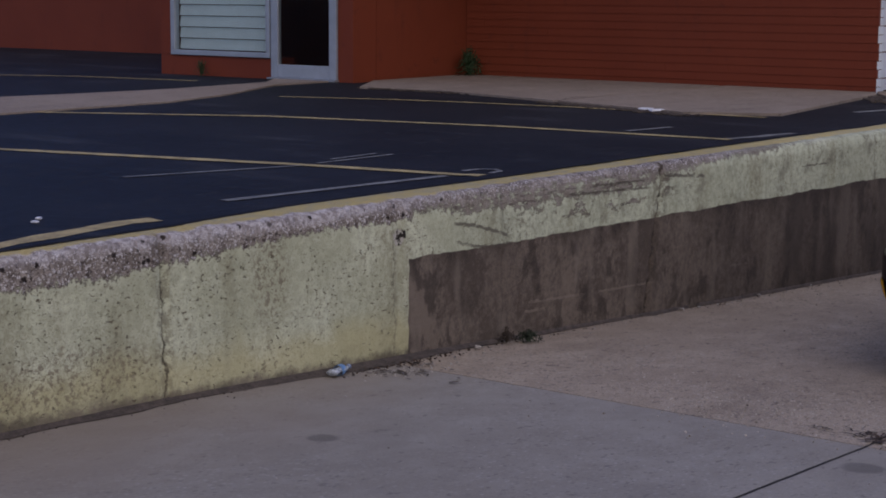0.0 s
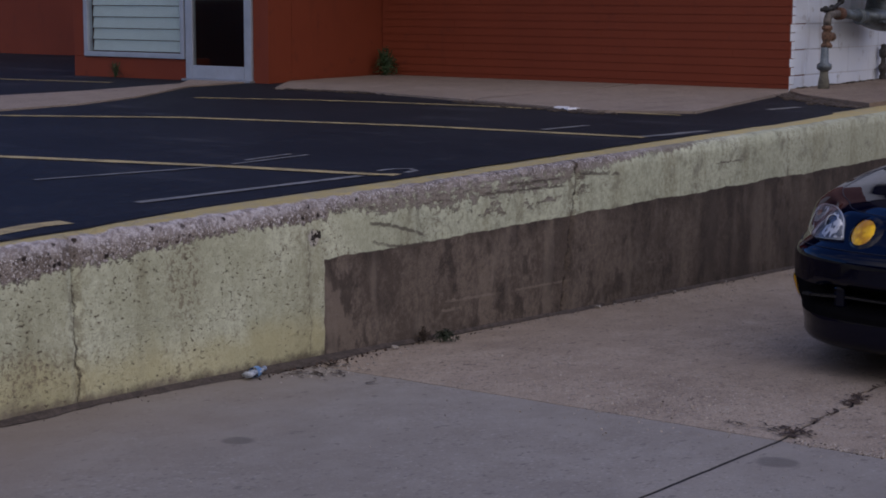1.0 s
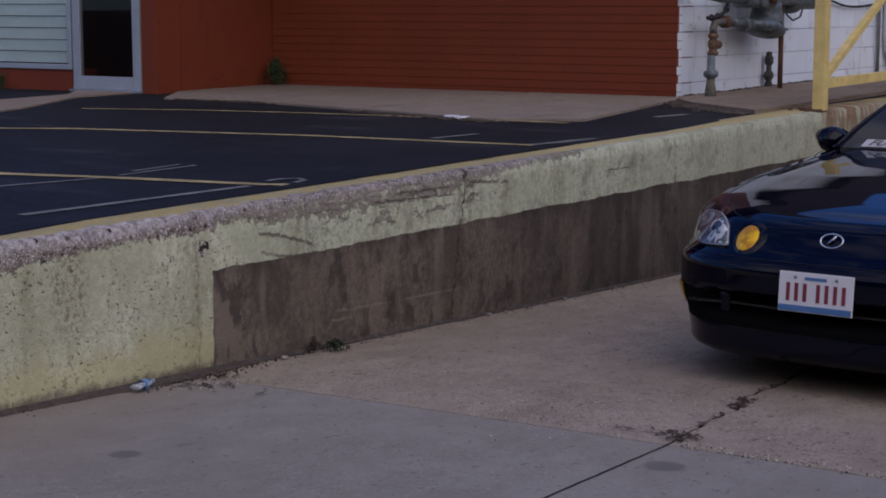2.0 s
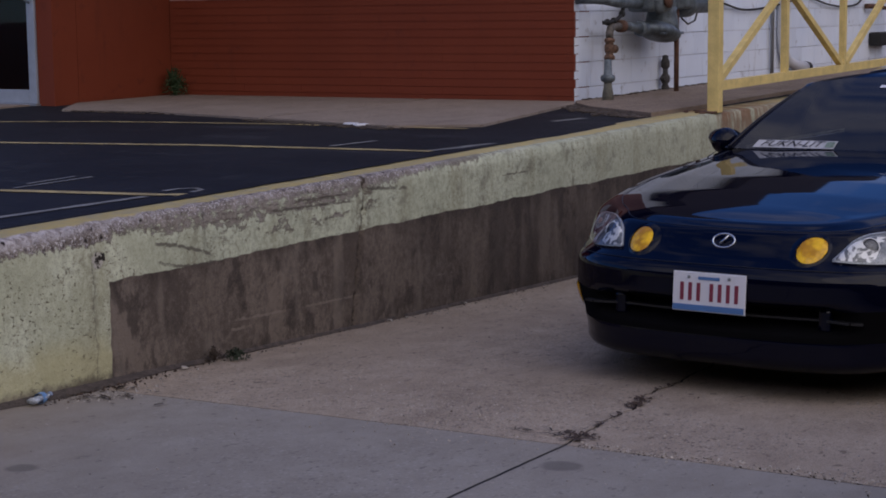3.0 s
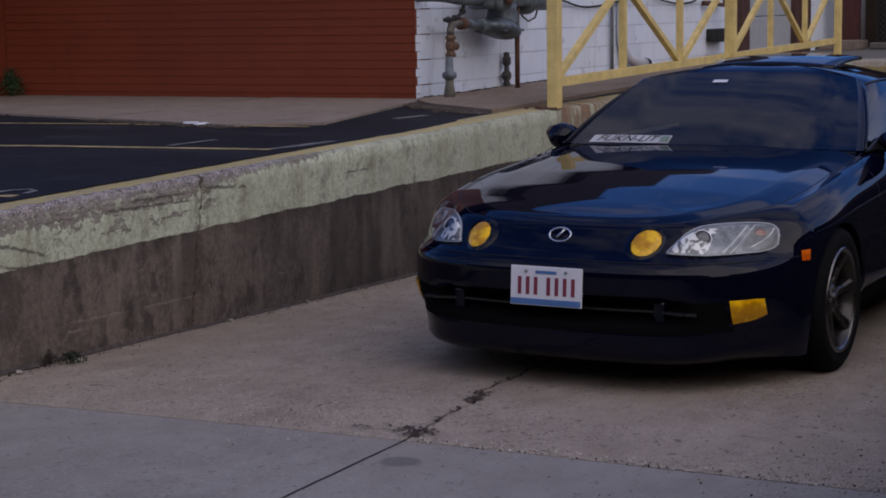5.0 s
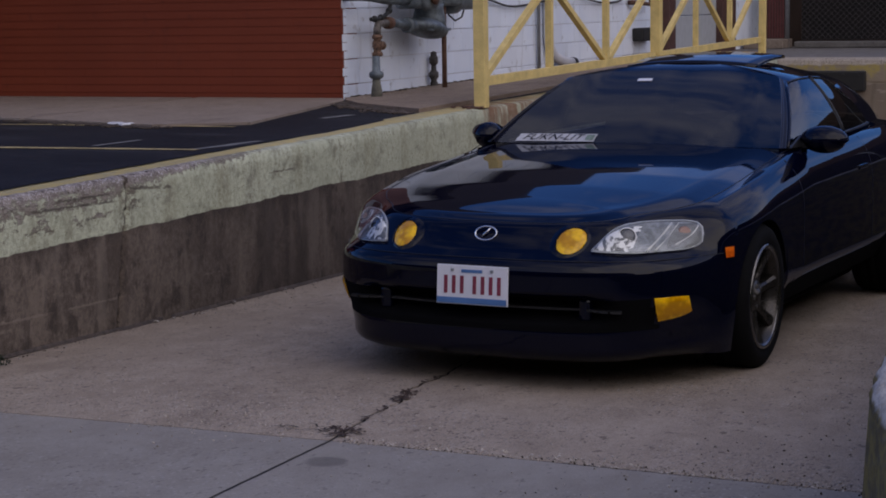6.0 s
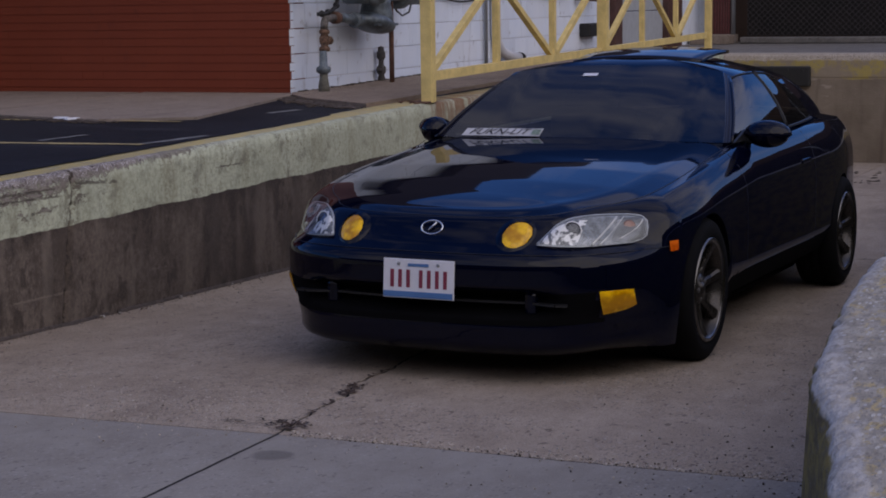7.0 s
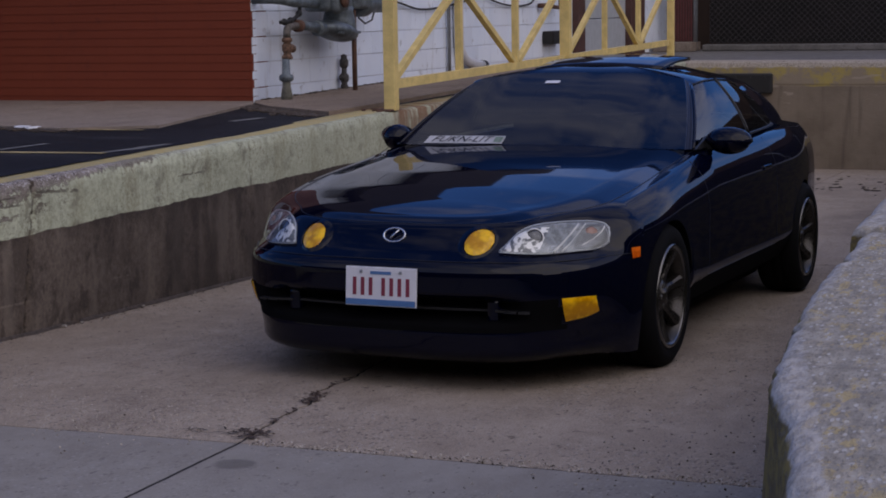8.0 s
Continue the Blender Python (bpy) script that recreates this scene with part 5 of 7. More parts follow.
roof = part("roof", bm, PAINT, car, "", True)

# tilted sunroof
bm = bmesh.new()
pan = []
for a in range(9):
    t = a / 8
    u = -1.62 - 0.56 * t
    pan.append([bm.verts.new((u, y, 1.276 + 0.05 * t + 0.012 * math.sin(math.pi * t) - 0.05 * (y / 0.42) ** 2 * 0.6)) for y in [-0.345 + 0.69 * k / 10 for k in range(11)]])
for a, b in zip(pan, pan[1:]):
    for k in range(10):
        bm.faces.new((a[k], a[k + 1], b[k + 1], b[k]))
bmesh.ops.recalc_face_normals(bm, faces=bm.faces)
bmesh.ops.solidify(bm, geom=list(bm.faces), thickness=0.016)
part("sunroof", bm, PAINT, roof, "tilted open sunroof panel", True)

# mirrors, wipers, sticker bars, rear-view mirror, handles
for sign in (1, -1):
    bm = bmesh.new()
    bmesh.ops.create_uvsphere(bm, u_segments=22, v_segments=14, radius=1.0)
    for v in bm.verts:
        x, y, z = v.co
        x = x * 0.085 if x > 0 else x * 0.03
        wide, tall = (0.116, 0.068) if sign > 0 else (0.078, 0.07)
        v.co = Vector((x - 0.99, (y * wide * (1 - 0.12 * (z < 0)) + (0.872 if sign > 0 else 0.856)) * sign, z * (tall if z > 0 else tall - 0.006) + (0.922 if sign > 0 else 0.912)))
    mir = part("door_mirror", bm, PAINT, car, "rounded dark blue door mirror", True)
    bm = bmesh.new()
    bar(bm, (-1.0, 0.76 * sign, 0.9), (-0.99, 0.83 * sign, 0.905), 0.09, 0.035)
    tri = [[bm.verts.new((x, (y + o - h * 0.35) * sign, 0.893 + h)) for x, y, h in ((-0.79, 0.757, 0.0), (-1.10, 0.772, 0.0), (-1.10, 0.772, 0.05), (-1.0, 0.768, 0.05))] for o in (0.0, 0.012)]
    for k in range(4):
        bm.faces.new((tri[0][k], tri[0][(k + 1) % 4], tri[1][(k + 1) % 4], tri[1][k]))
    bm.faces.new(tri[0])
    bm.faces.new(tri[1])
    part("mirror_foot", bm, TRIM, mir)
    bm = lathe(bmesh.new(), [(0.0, 0.0), (0.092, 0.0), (0.096, 0.004)], "x", 20, (-1.022, 0.868 * sign, 0.928))
    for v in bm.verts:
        v.co.z = 0.928 + (v.co.z - 0.928) * 0.52
    part("mirror_glass", bm, CHROME, mir)
    k = ring_at(lambda p: (p.x + 1.78) if p.y > 0.5 else 9)
    q = skin(k, 0.745)
    part("door_handle", boxed((q.x - 0.09, q.y * sign - 0.008, 0.735), (q.x + 0.09, q.y * sign + 0.008, 0.76), 0.008), PAINT, panels["door", sign])
    bm = bmesh.new()
    s = 1 if sign > 0 else 0
    tube(bm, [(-0.93, 0.55 - 0.75 * s, 0.902), (-0.96, 0.2 - 0.75 * s, 0.917), (-1.0, -0.02 - 0.75 * s + 0.05, 0.935)], 0.007, 6)
    part("wiper", bm, TRIM, car, "black wiper blade")


WS_LOW, WS_HIGH = spline(LOW["ws"], 0.004), spline(HIGH["ws"], 0.004)


def on_screen(y, t, lift=0.006):
    """A place on the windscreen: y across, t up the glass."""
    def along(line):
        k = min(1.0, abs(y) / 0.715) * (len(line) - 1)
        i = min(len(line) - 2, int(k))
        return line[i].lerp(line[i + 1], k - i)

    c = along(WS_LOW).lerp(along(WS_HIGH), t) + Vector((0.35, 0, 0.6)).normalized() * 0.018 * 4 * t * (1 - t)
    return Vector((c.x + lift * 0.55, math.copysign(c.y, y) if abs(y) > 1e-6 else 0.0, c.z + lift * 0.85))


def screen_patch(y0, y1, t0, t1, mat, name, label, lift=0.006, n=8):
    rows = [[on_screen(y0 + (y1 - y0) * a / n, t, lift) for t in (t0, (t0 + t1) / 2, t1)] for a in range(n + 1)]
    return grid_patch(rows, mat, name, car, label)


sticker = screen_patch(-0.632, -0.245, 0.018, 0.105, STICKER, "screen_sticker", "white banner sticker at the windscreen foot", 0.003)


def banner_letters(text, y0, y1, t0, t1):
    """Slanted letters laid on the curved foot of the windscreen."""
    curve = bpy.data.curves.new("letters", "FONT")
    curve.body = text
    curve.shear = 0.3
    tmp = new("letters", curve)
    bpy.context.view_layer.update()
    me = bpy.data.meshes.new_from_object(tmp.evaluated_get(bpy.context.evaluated_depsgraph_get()))
    bpy.data.objects.remove(tmp)
    bpy.data.curves.remove(curve)
    xs, zs = [v.co.x for v in me.vertices], [v.co.y for v in me.vertices]
    for v in me.vertices:
        fx, fz = (v.co.x - min(xs)) / (max(xs) - min(xs)), (v.co.y - min(zs)) / (max(zs) - min(zs))
        v.co = on_screen(y0 + (y1 - y0) * fx, t0 + (t1 - t0) * fz, 0.0065)
    me.materials.append(TRIM)
    ob = new("sticker_lettering", me)
    ob.parent = sticker
    return tagged(ob, "black slanted lettering on the sticker")


banner_letters("FUKN-LIT", -0.60, -0.30, 0.03, 0.094)
screen_patch(-0.292, -0.25, 0.03, 0.09, plain("pale_green_print", (0.16, 0.22, 0.18), 0.6, vary=0.5, scale=90), "sticker_print", "small pale green print", 0.0065, 3).parent = sticker
screen_patch(-0.235, -0.142, 0.815, 0.856, SIGN, "toll_tag", "small white tag at the top of the glass", 0.003, 3)

# cabin
cabin = part("dashboard", boxed((-1.25, -0.68, 0.62), (-0.93, 0.68, 0.868), 0.03), CABIN, car, "dark dashboard")
bm = bmesh.new()
wheel_ring = [Vector((0, 0.185 * math.cos(a), 0.185 * math.sin(a))) for a in [2 * math.pi * k / 30 for k in range(31)]]
tube(bm, wheel_ring, 0.015, 8, False)
lathe(bm, [(0.0, 0.02), (0.06, 0.015), (0.07, 0.0), (0.06, -0.03), (0.0, -0.04)], "x", 16)
for a in (0.2, math.pi - 0.2, -math.pi / 2):
    bar(bm, (0, 0.05 * math.cos(a), 0.05 * math.sin(a)), (0, 0.18 * math.cos(a), 0.18 * math.sin(a)), 0.012, 0.035)
bmesh.ops.transform(bm, matrix=Matrix.Translation((-1.36, 0.37, 0.855)) @ Matrix.Rotation(radians(-24), 4, "Y"), verts=bm.verts)
part("steering_wheel", bm, plain("grey_wheel_leather", (0.09, 0.09, 0.095), 0.5), car, "dark grey steering wheel", True)
for y in (0.37, -0.37):
    bm = boxed((-1.95, y - 0.25, 0.34), (-1.42, y + 0.25, 0.52), 0.05)
    box(bm, (-2.12, y - 0.24, 0.45), (-1.92, y + 0.24, 1.0), 0.06)
    box(bm, (-2.10, y - 0.13, 0.98), (-1.99, y + 0.13, 1.13), 0.04)
    part("seat", bm, CABIN, car, "dark leather seat", True)
bm = boxed((-3.1, -0.62, 0.4), (-2.75, 0.62, 0.92), 0.06)
box(bm, (-3.4, -0.62, 0.24), (-0.9, 0.62, 0.32))
part("rear_bench", bm, CABIN, car, "dark rear seat and cabin floor")
part("inner_mirror", boxed((-1.43, -0.11, 1.12), (-1.40, 0.11, 1.175), 0.012), TRIM, car, "dark rear-view mirror")


# wheels
def road_wheel(parent, at, sign):
    m = Matrix.Translation(at) @ (Matrix.Identity(4) if sign > 0 else Matrix.Rotation(math.pi, 4, "Z"))
    w = new("wheel")
    w.parent = parent
    w.matrix_local = m
    R, r = 0.304, 0.211
    prof = [(r, -0.10), (r + 0.02, -0.115), (r + 0.055, -0.12), (R - 0.012, -0.105), (R, -0.085), (R, -0.03), (R - 0.004, -0.028), (R - 0.004, -0.022), (R, -0.02), (R, 0.02), (R - 0.004, 0.022), (R - 0.004, 0.028), (R, 0.03),
            (R, 0.085), (R - 0.012, 0.105), (r + 0.055, 0.12), (r + 0.02, 0.115), (r, 0.10)]
    tyre = part("tyre", lathe(bmesh.new(), prof, "y", 56, cap=False), RUBBER, w, "black low-profile tyre", True)
    rim = part("rim", lathe(bmesh.new(), [(r + 0.008, 0.112), (r - 0.004, 0.114), (r - 0.012, 0.105), (r - 0.022, 0.06), (r - 0.03, 0.0), (r - 0.03, -0.1), (r, -0.1)], "y", 56, cap=False), RIM, w, "bronze-grey deep alloy rim", True)
    part("rim_lip", lathe(bmesh.new(), [(r + 0.011, 0.113), (r + 0.007, 0.12), (r - 0.003, 0.118), (r - 0.009, 0.107)], "y", 56, cap=False), LIP, rim, "bright rim lip", True)
    part("hub", lathe(bmesh.new(), [(0.085, -0.02), (0.08, 0.05), (0.062, 0.075), (0.03, 0.08), (0.028, 0.088), (0.0, 0.09)], "y", 28), RIM, rim, "", True)
    for k in range(7):
        a = 2 * math.pi * k / 7 + 0.25
        bm = bmesh.new()
        rows = []
        for t in (0, 0.2, 0.5, 0.8, 1):
            rr = 0.055 + (r - 0.072) * t + 0.01
            wd = 0.026 - 0.009 * math.sin(math.pi * min(1, t * 1.1)) + 0.004 * t
            y1 = 0.068 + 0.035 * t ** 1.5
            rows.append([(rr, -wd, y1 - 0.032), (rr, -wd, y1 - 0.004), (rr, -wd * 0.55, y1 + 0.004), (rr, wd * 0.55, y1 + 0.004), (rr, wd, y1 - 0.004), (rr, wd, y1 - 0.032)])
        vs = [[bm.verts.new((p[0] * math.cos(a) - p[1] * math.sin(a), p[2], p[0] * math.sin(a) + p[1] * math.cos(a))) for p in q] for q in rows]
        for p, q in zip(vs, vs[1:]):
            for j in range(6):
                bm.faces.new((p[j], p[(j + 1) % 6], q[(j + 1) % 6], q[j]))
        bm.faces.new(vs[-1])
        part("spoke", bm, RIM, rim)
    for k in range(5):
        a = 2 * math.pi * k / 5
        part("lug_nut", lathe(bmesh.new(), [(0.011, 0.06), (0.011, 0.082), (0.0, 0.086)], "y", 8, (0.045 * math.cos(a), 0, 0.045 * math.sin(a))), DISC, rim)
    part("brake_disc", lathe(bmesh.new(), [(0.06, -0.005), (0.16, -0.005), (0.16, -0.03), (0.06, -0.03)], "y", 32, cap=False), DISC, w)
    return w


for hu, hw in HUBS:
    for sign in (1, -1):
        road_wheel(car, (hu, 0.775 * sign, hw), sign)
# tail lamps
for sign in (1, -1):
    rows = []
    for i in range(ring_at(lambda p: (p.x + 3.72) if p.y > 0.3 else 9), ring_at(lambda p: (p.x + 3.89) if p.y > 0.3 else 9)):
        rows.append([Vector((q.x - 0.004, (q.y + 0.003) * sign, q.z)) for q in (skin(i, 0.66 + 0.13 * b / 4) for b in range(5))])
    grid_patch(rows, plain("red_lens", (0.3, 0.01, 0.01), 0.15), "tail_lamp", car, "red tail lamp")


FASCIA = plain("dark_brown_fascia", (0.03, 0.02, 0.017), 0.7, vary=0.3)

# ---- the red building: doorway, window, board ----
DOOR_Y = 5.87
front = thing("wall_front", (0, 0, 0), "red painted front wall with a door and a window", "wall", kind="structure")
for lo, hi in (((-5.845, DOOR_Y, -0.1), (-5.668, DOOR_Y + 0.3, TOP)), ((-6.647, DOOR_Y, 2.12), (-5.845, DOOR_Y + 0.3, TOP)), ((-8.13, DOOR_Y, -0.1), (-6.66, DOOR_Y + 0.3, 0.255)),
               ((-8.13, DOOR_Y, 0.255), (-7.975, DOOR_Y + 0.3, TOP)), ((-7.975, DOOR_Y, 2.12), (-6.66, DOOR_Y + 0.3, TOP)), ((-8.13, DOOR_Y + 0.302, -0.1), (-7.9, 8.99, TOP))):
    part("masonry", boxed(lo, hi, 0.004), RED, front)
tagged(obj("roof_slab", boxed((-8.3, 5.7, TOP + 0.002), (-1.4, 17.2, TOP + 0.25)), FASCIA), "flat roof slab of the brick building", "roof", kind="structure")
for lo, hi in (((-5.9, RED_Y - 0.42, 2.55), (-1.3, RED_Y - 0.02, TOP)), ((-1.55, RED_Y - 0.015, 2.55), (-1.3, 16.8, TOP))):
    tagged(obj("roof_fascia", boxed(lo, hi, 0.01), FASCIA), "dark brown fascia under the flat roof edge", "fascia", kind="structure")
tagged(obj("room_back", boxed((-8.0, 8.3, -0.1), (-5.95, 8.36, TOP - 0.1)), DARK), "near-black sheet painted as the unlit room behind the glass", "wall", kind="structure")
tagged(obj("room_floor", boxed((-7.9, 6.18, -0.08), (-5.955, 8.29, 0.06)), DARK), "floor inside the doorway, painted near-black as unlit", "floor", kind="structure")
tagged(obj("curtain", boxed((-6.42, 6.9, 0.07), (-6.1, 6.98, 2.0), 0.02), plain("brown_curtain", (0.06, 0.03, 0.015), 0.8)), "brown curtain hanging behind the glass door", "curtain")

def flat_pane(parent, x0, x1, z0, z1, y):
    bm = bmesh.new()
    bm.faces.new([bm.verts.new(p) for p in ((x0, y, z0), (x1, y, z0), (x1, y, z1), (x0, y, z1))])
    ob = part("pane", bm, PANE, parent, "", False, (), False)
    ob.visible_shadow = False
    return ob


door = thing("door_1", (-6.246, DOOR_Y, 0.09), "glass door in a pale aluminium frame, closed", "door", kind="structure")
x0, x1 = -0.397, 0.397
for lo, hi in (((x0, -0.02, 0.0), (x0 + 0.085, 0.03, 2.0)), ((x1 - 0.085, -0.02, 0.0), (x1, 0.03, 2.0)), ((x0 + 0.086, -0.02, 0.0), (x1 - 0.086, 0.03, 0.115)), ((x0 + 0.086, -0.02, 1.9), (x1 - 0.086, 0.03, 2.0))):
    part("door_frame", boxed(lo, hi, 0.004), ALU, door)
flat_pane(door, x0 + 0.086, x1 - 0.086, 0.116, 1.899, 0.0)
part("threshold", boxed((x0 - 0.02, -0.06, -0.02), (x1 + 0.02, 0.04, -0.001), 0.004), STEEL, door)
part("pull_handle", tube(bmesh.new(), [(x1 - 0.05, -0.02, 0.85), (x1 - 0.05, -0.07, 0.87), (x1 - 0.05, -0.07, 1.13), (x1 - 0.05, -0.02, 1.15)], 0.012, 8), STEEL, door, "steel pull handle", True)

window = thing("window_1", (-7.317, DOOR_Y, 0.257), "window in a pale frame with white louvre blinds", "window", kind="structure")
for lo, hi in (((-0.656, -0.02, 0.0), (0.656, 0.05, 0.045)), ((-0.656, -0.02, 0.046), (-0.606, 0.05, 1.8)), ((0.606, -0.02, 0.046), (0.656, 0.05, 1.8)), ((-0.605, -0.02, 1.75), (0.605, 0.05, 1.8))):
    part("window_frame", boxed(lo, hi, 0.004), ALU, window)
flat_pane(window, -0.605, 0.605, 0.046, 1.749, 0.01)
BLIND = plain("pale_blue_blind_paint", (0.72, 0.86, 0.93), 0.4, vary=0.05)
blind = thing("louvre_blind", (-7.317, DOOR_Y + 0.062, 0.3), "pale blue-white louvre blind behind the window", "blind")
for k in range(16):
    bm = boxed((-0.603, -0.005, -0.050), (0.603, 0.004, 0.050), 0.003)
    bmesh.ops.transform(bm, matrix=Matrix.Translation((0, 0, 0.06 + 0.104 * k)) @ Matrix.Rotation(radians(-9), 4, "X"), verts=bm.verts)
    part("slat", bm, BLIND, blind)

board = thing("notice_board", (-4.428, RED_Y - 0.03, 0.975), "white framed notice board fixed on the brick wall", "notice board")
part("panel", boxed((-0.76, 0.0, 0.03), (0.70, 0.02, 1.0)), SIGN, board)
for lo, hi in (((-0.785, -0.012, 0.0), (0.785, 0.028, 0.03)), ((-0.785, -0.012, 0.031), (-0.761, 0.028, 1.03)), ((0.70, -0.012, 0.031), (0.785, 0.028, 1.03)), ((-0.76, -0.012, 1.001), (0.699, 0.028, 1.03))):
    part("frame", boxed(lo, hi, 0.004), SIGN, board)
for k in range(7):
    w = (0.62, 0.35, 0.5, 0.55, 0.4, 0.6, 0.45)[k]
    part("text_bar", boxed((-0.5, -0.004, 0.085 + 0.12 * k), (-0.5 + w, -0.001, 0.105 + 0.12 * k)), METER, board, "unreadable line of text as a bar")

# ---- far end of the white wall ----
for name, y0, y1, mat, label in (("pilaster", 16.81, 17.13, BROWN, "brown painted steel pilaster beside the dock door"), ("pilaster", 19.62, 20.45, BROWN, "brown painted steel pilaster beside the dock door")):
    tagged(obj(name, boxed((-1.75, y0, 0.0), (-1.48, y1, TOP), 0.01), mat), label, "pilaster", kind="structure")
dock_door = thing("dock_door", (-1.6, 18.37, 0.15), "pale grey sectional dock door, closed", "door", kind="structure")
for k in range(6):
    part("panel", boxed((-0.05, -1.235, 0.5 * k), (0.03, 1.245, 0.5 * k + 0.49), 0.008), plain("pale_door_paint", (0.4, 0.42, 0.44), 0.5, vary=0.1), dock_door)
tagged(obj("wall_white_end", boxed((-1.85, 20.46, 0.0), (-1.556, 22.6, TOP)), WHITE), "white painted end of the block wall", "wall", kind="structure")

# ---- the yellow railing ----
rail_z = lambda y: 0.0105 * (y - 6.7)
POSTS = (6.6, 11.2, 15.75)
railing = thing("railing", (-0.06, 6.6, 0.08), "yellow painted steel truss railing on the wall", "railing")


def rail_part(name, bm, label=""):
    bmesh.ops.translate(bm, vec=(0.06, -6.6, -0.08), verts=bm.verts)
    return part(name, bm, YELLOW, railing, label)


for k, y in enumerate(POSTS):
    zb = lerp_table(y, WALL_TOP) + 0.001
    w = (0.088, 0.098, 0.08)[k]
    bm = boxed((0.004 - w, y + 0.055 - w, zb), (0.004, y + 0.055, 1.14), 0.006)
    post = rail_part("post", bm)
    foot = part("base_plate", boxed((-0.075, y - 6.6 - 0.075, zb - 0.08), (0.055, y - 6.6 + 0.085, zb - 0.068), 0.003), RUST, post, "rusty base plate")
for a, b in zip(POSTS, POSTS[1:]):
    a, b = a + 0.056, b - 0.056
    rail_part("bottom_rail", bar(bmesh.new(), (-0.06, a, 0.268 + rail_z(a)), (-0.06, b, 0.268 + rail_z(b)), 0.055, 0.066))
    rail_part("top_rail", bar(bmesh.new(), (-0.06, a, 0.99 + 1.3 * rail_z(a)), (-0.06, b, 0.99 + 1.3 * rail_z(b)), 0.055, 0.066))
    third = (b - a) / 3
    lo, hi = lambda y: 0.30 + rail_z(y), lambda y: 0.957 + 1.3 * rail_z(y)
    for k in (1, 2):
        y = a + third * k
        rail_part("upright", bar(bmesh.new(), (-0.06, y, lo(y)), (-0.06, y, hi(y)), 0.05, 0.062))
    for k, rise in ((0, True), (1, False), (2, True)):
        y0, y1 = a + third * k + 0.05, a + third * (k + 1) - 0.05
        p, q = ((y0, lo(y0)), (y1, hi(y1))) if rise else ((y0, hi(y0)), (y1, lo(y1)))
        rail_part("brace", bar(bmesh.new(), (-0.06, *p), (-0.06, *q), 0.05, 0.046))
bm = bmesh.new()
for k in range(26):
    y = 6.45 + 0.3 * random.random()
    x = -0.28 + 0.26 * random.random()
    bmesh.ops.create_icosphere(bm, subdivisions=1, radius=0.008 + 0.014 * random.random(), matrix=Matrix.Translation((x, y, lerp_table(y, WALL_TOP) + 0.004)) @ Matrix.Diagonal((1.3, 1, 0.5, 1)))
tagged(obj("rust_flakes", bm, RUST), "rust flakes and dirt round the post foot", "debris", kind="stuff")

# ---- gas meter set ----
meter = thing("gas_meter", (-1.33, 7.56, 0.085), "grey gas meter set with rusty riser on the white wall", "gas meter")


def meter_part(name, bm, mat, label="", smooth=True):
    bmesh.ops.translate(bm, vec=(1.33, -7.56, -0.085), verts=bm.verts)
    return part(name, bm, mat, meter, label, smooth)


MX = -1.33
COPPER = plain("rusty_tan_iron", (0.14, 0.078, 0.048), 0.7, 0.2, vary=0.75, scale=40)
TAN = plain("tan_grey_iron", (0.12, 0.105, 0.09), 0.65, 0.2, vary=0.6, scale=30)
riser = meter_part("riser", lathe(bmesh.new(), [(0.047, 0.086), (0.045, 0.15), (0.034, 0.21), (0.032, 0.25)], "z", 18, (MX, 7.57, 0)), plain("olive_stained_iron", (0.13, 0.125, 0.1), 0.7, 0.2, vary=0.5, scale=18), "stained riser foot")
meter_part("union", lathe(bmesh.new(), [(0.034, 0.245), (0.058, 0.262), (0.06, 0.285), (0.056, 0.3), (0.034, 0.31), (0.029, 0.43)], "z", 18, (MX, 7.57, 0)), METER)
bm = lathe(bmesh.new(), [(0.032, 0.425), (0.044, 0.43), (0.044, 0.45), (0.03, 0.47), (0.041, 0.5), (0.041, 0.535), (0.03, 0.56), (0.042, 0.57), (0.042, 0.59), (0.032, 0.6)], "z", 18, (MX, 7.6, 0))
lathe(bm, [(0.0, 0.05), (0.035, 0.055), (0.035, 0.1), (0.0, 0.105)], "y", 12, (MX, 7.6, 0.51))
meter_part("valve", bm, COPPER, "rusty shut-off valve")
meter_part("elbow", tube(bmesh.new(), [(MX, 7.6, 0.59), (MX, 7.6, 0.64), (MX, 7.62, 0.675), (MX, 7.68, 0.69), (MX, 7.80, 0.69)], 0.031, 14), TAN, "tan-grey elbow")
meter_part("collar", tube(bmesh.new(), [(MX, 7.79, 0.69), (MX, 7.86, 0.69)], 0.05, 14), RUST, "rusty collar")
meter_part("outlet_pipe", tube(bmesh.new(), [(MX, 7.85, 0.69), (MX, 8.0, 0.685), (MX, 8.2, 0.665)], [0.036, 0.038, 0.042], 14), METER)
bm = bmesh.new()
bmesh.ops.create_uvsphere(bm, u_segments=20, v_segments=12, radius=1.0, matrix=Matrix.Translation((MX, 8.60, 0.635)) @ Matrix.Rotation(radians(-9), 4, "X") @ Matrix.Diagonal((0.16, 0.31, 0.085, 1)))
lathe(bm, [(0.0, 8.19), (0.06, 8.19), (0.066, 8.2), (0.066, 8.225), (0.05, 8.23), (0.05, 8.36), (0.068, 8.37), (0.068, 8.395), (0.0, 8.40)], "y", 18, (MX, 0, 0.665))
box(bm, (MX - 0.13, 8.40, 0.61), (MX + 0.13, 8.84, 0.632), 0.006)
lathe(bm, [(0.15, 0.62), (0.14, 0.72), (0.125, 0.8), (0.13, 0.84)], "z", 18, (MX, 8.66, 0))
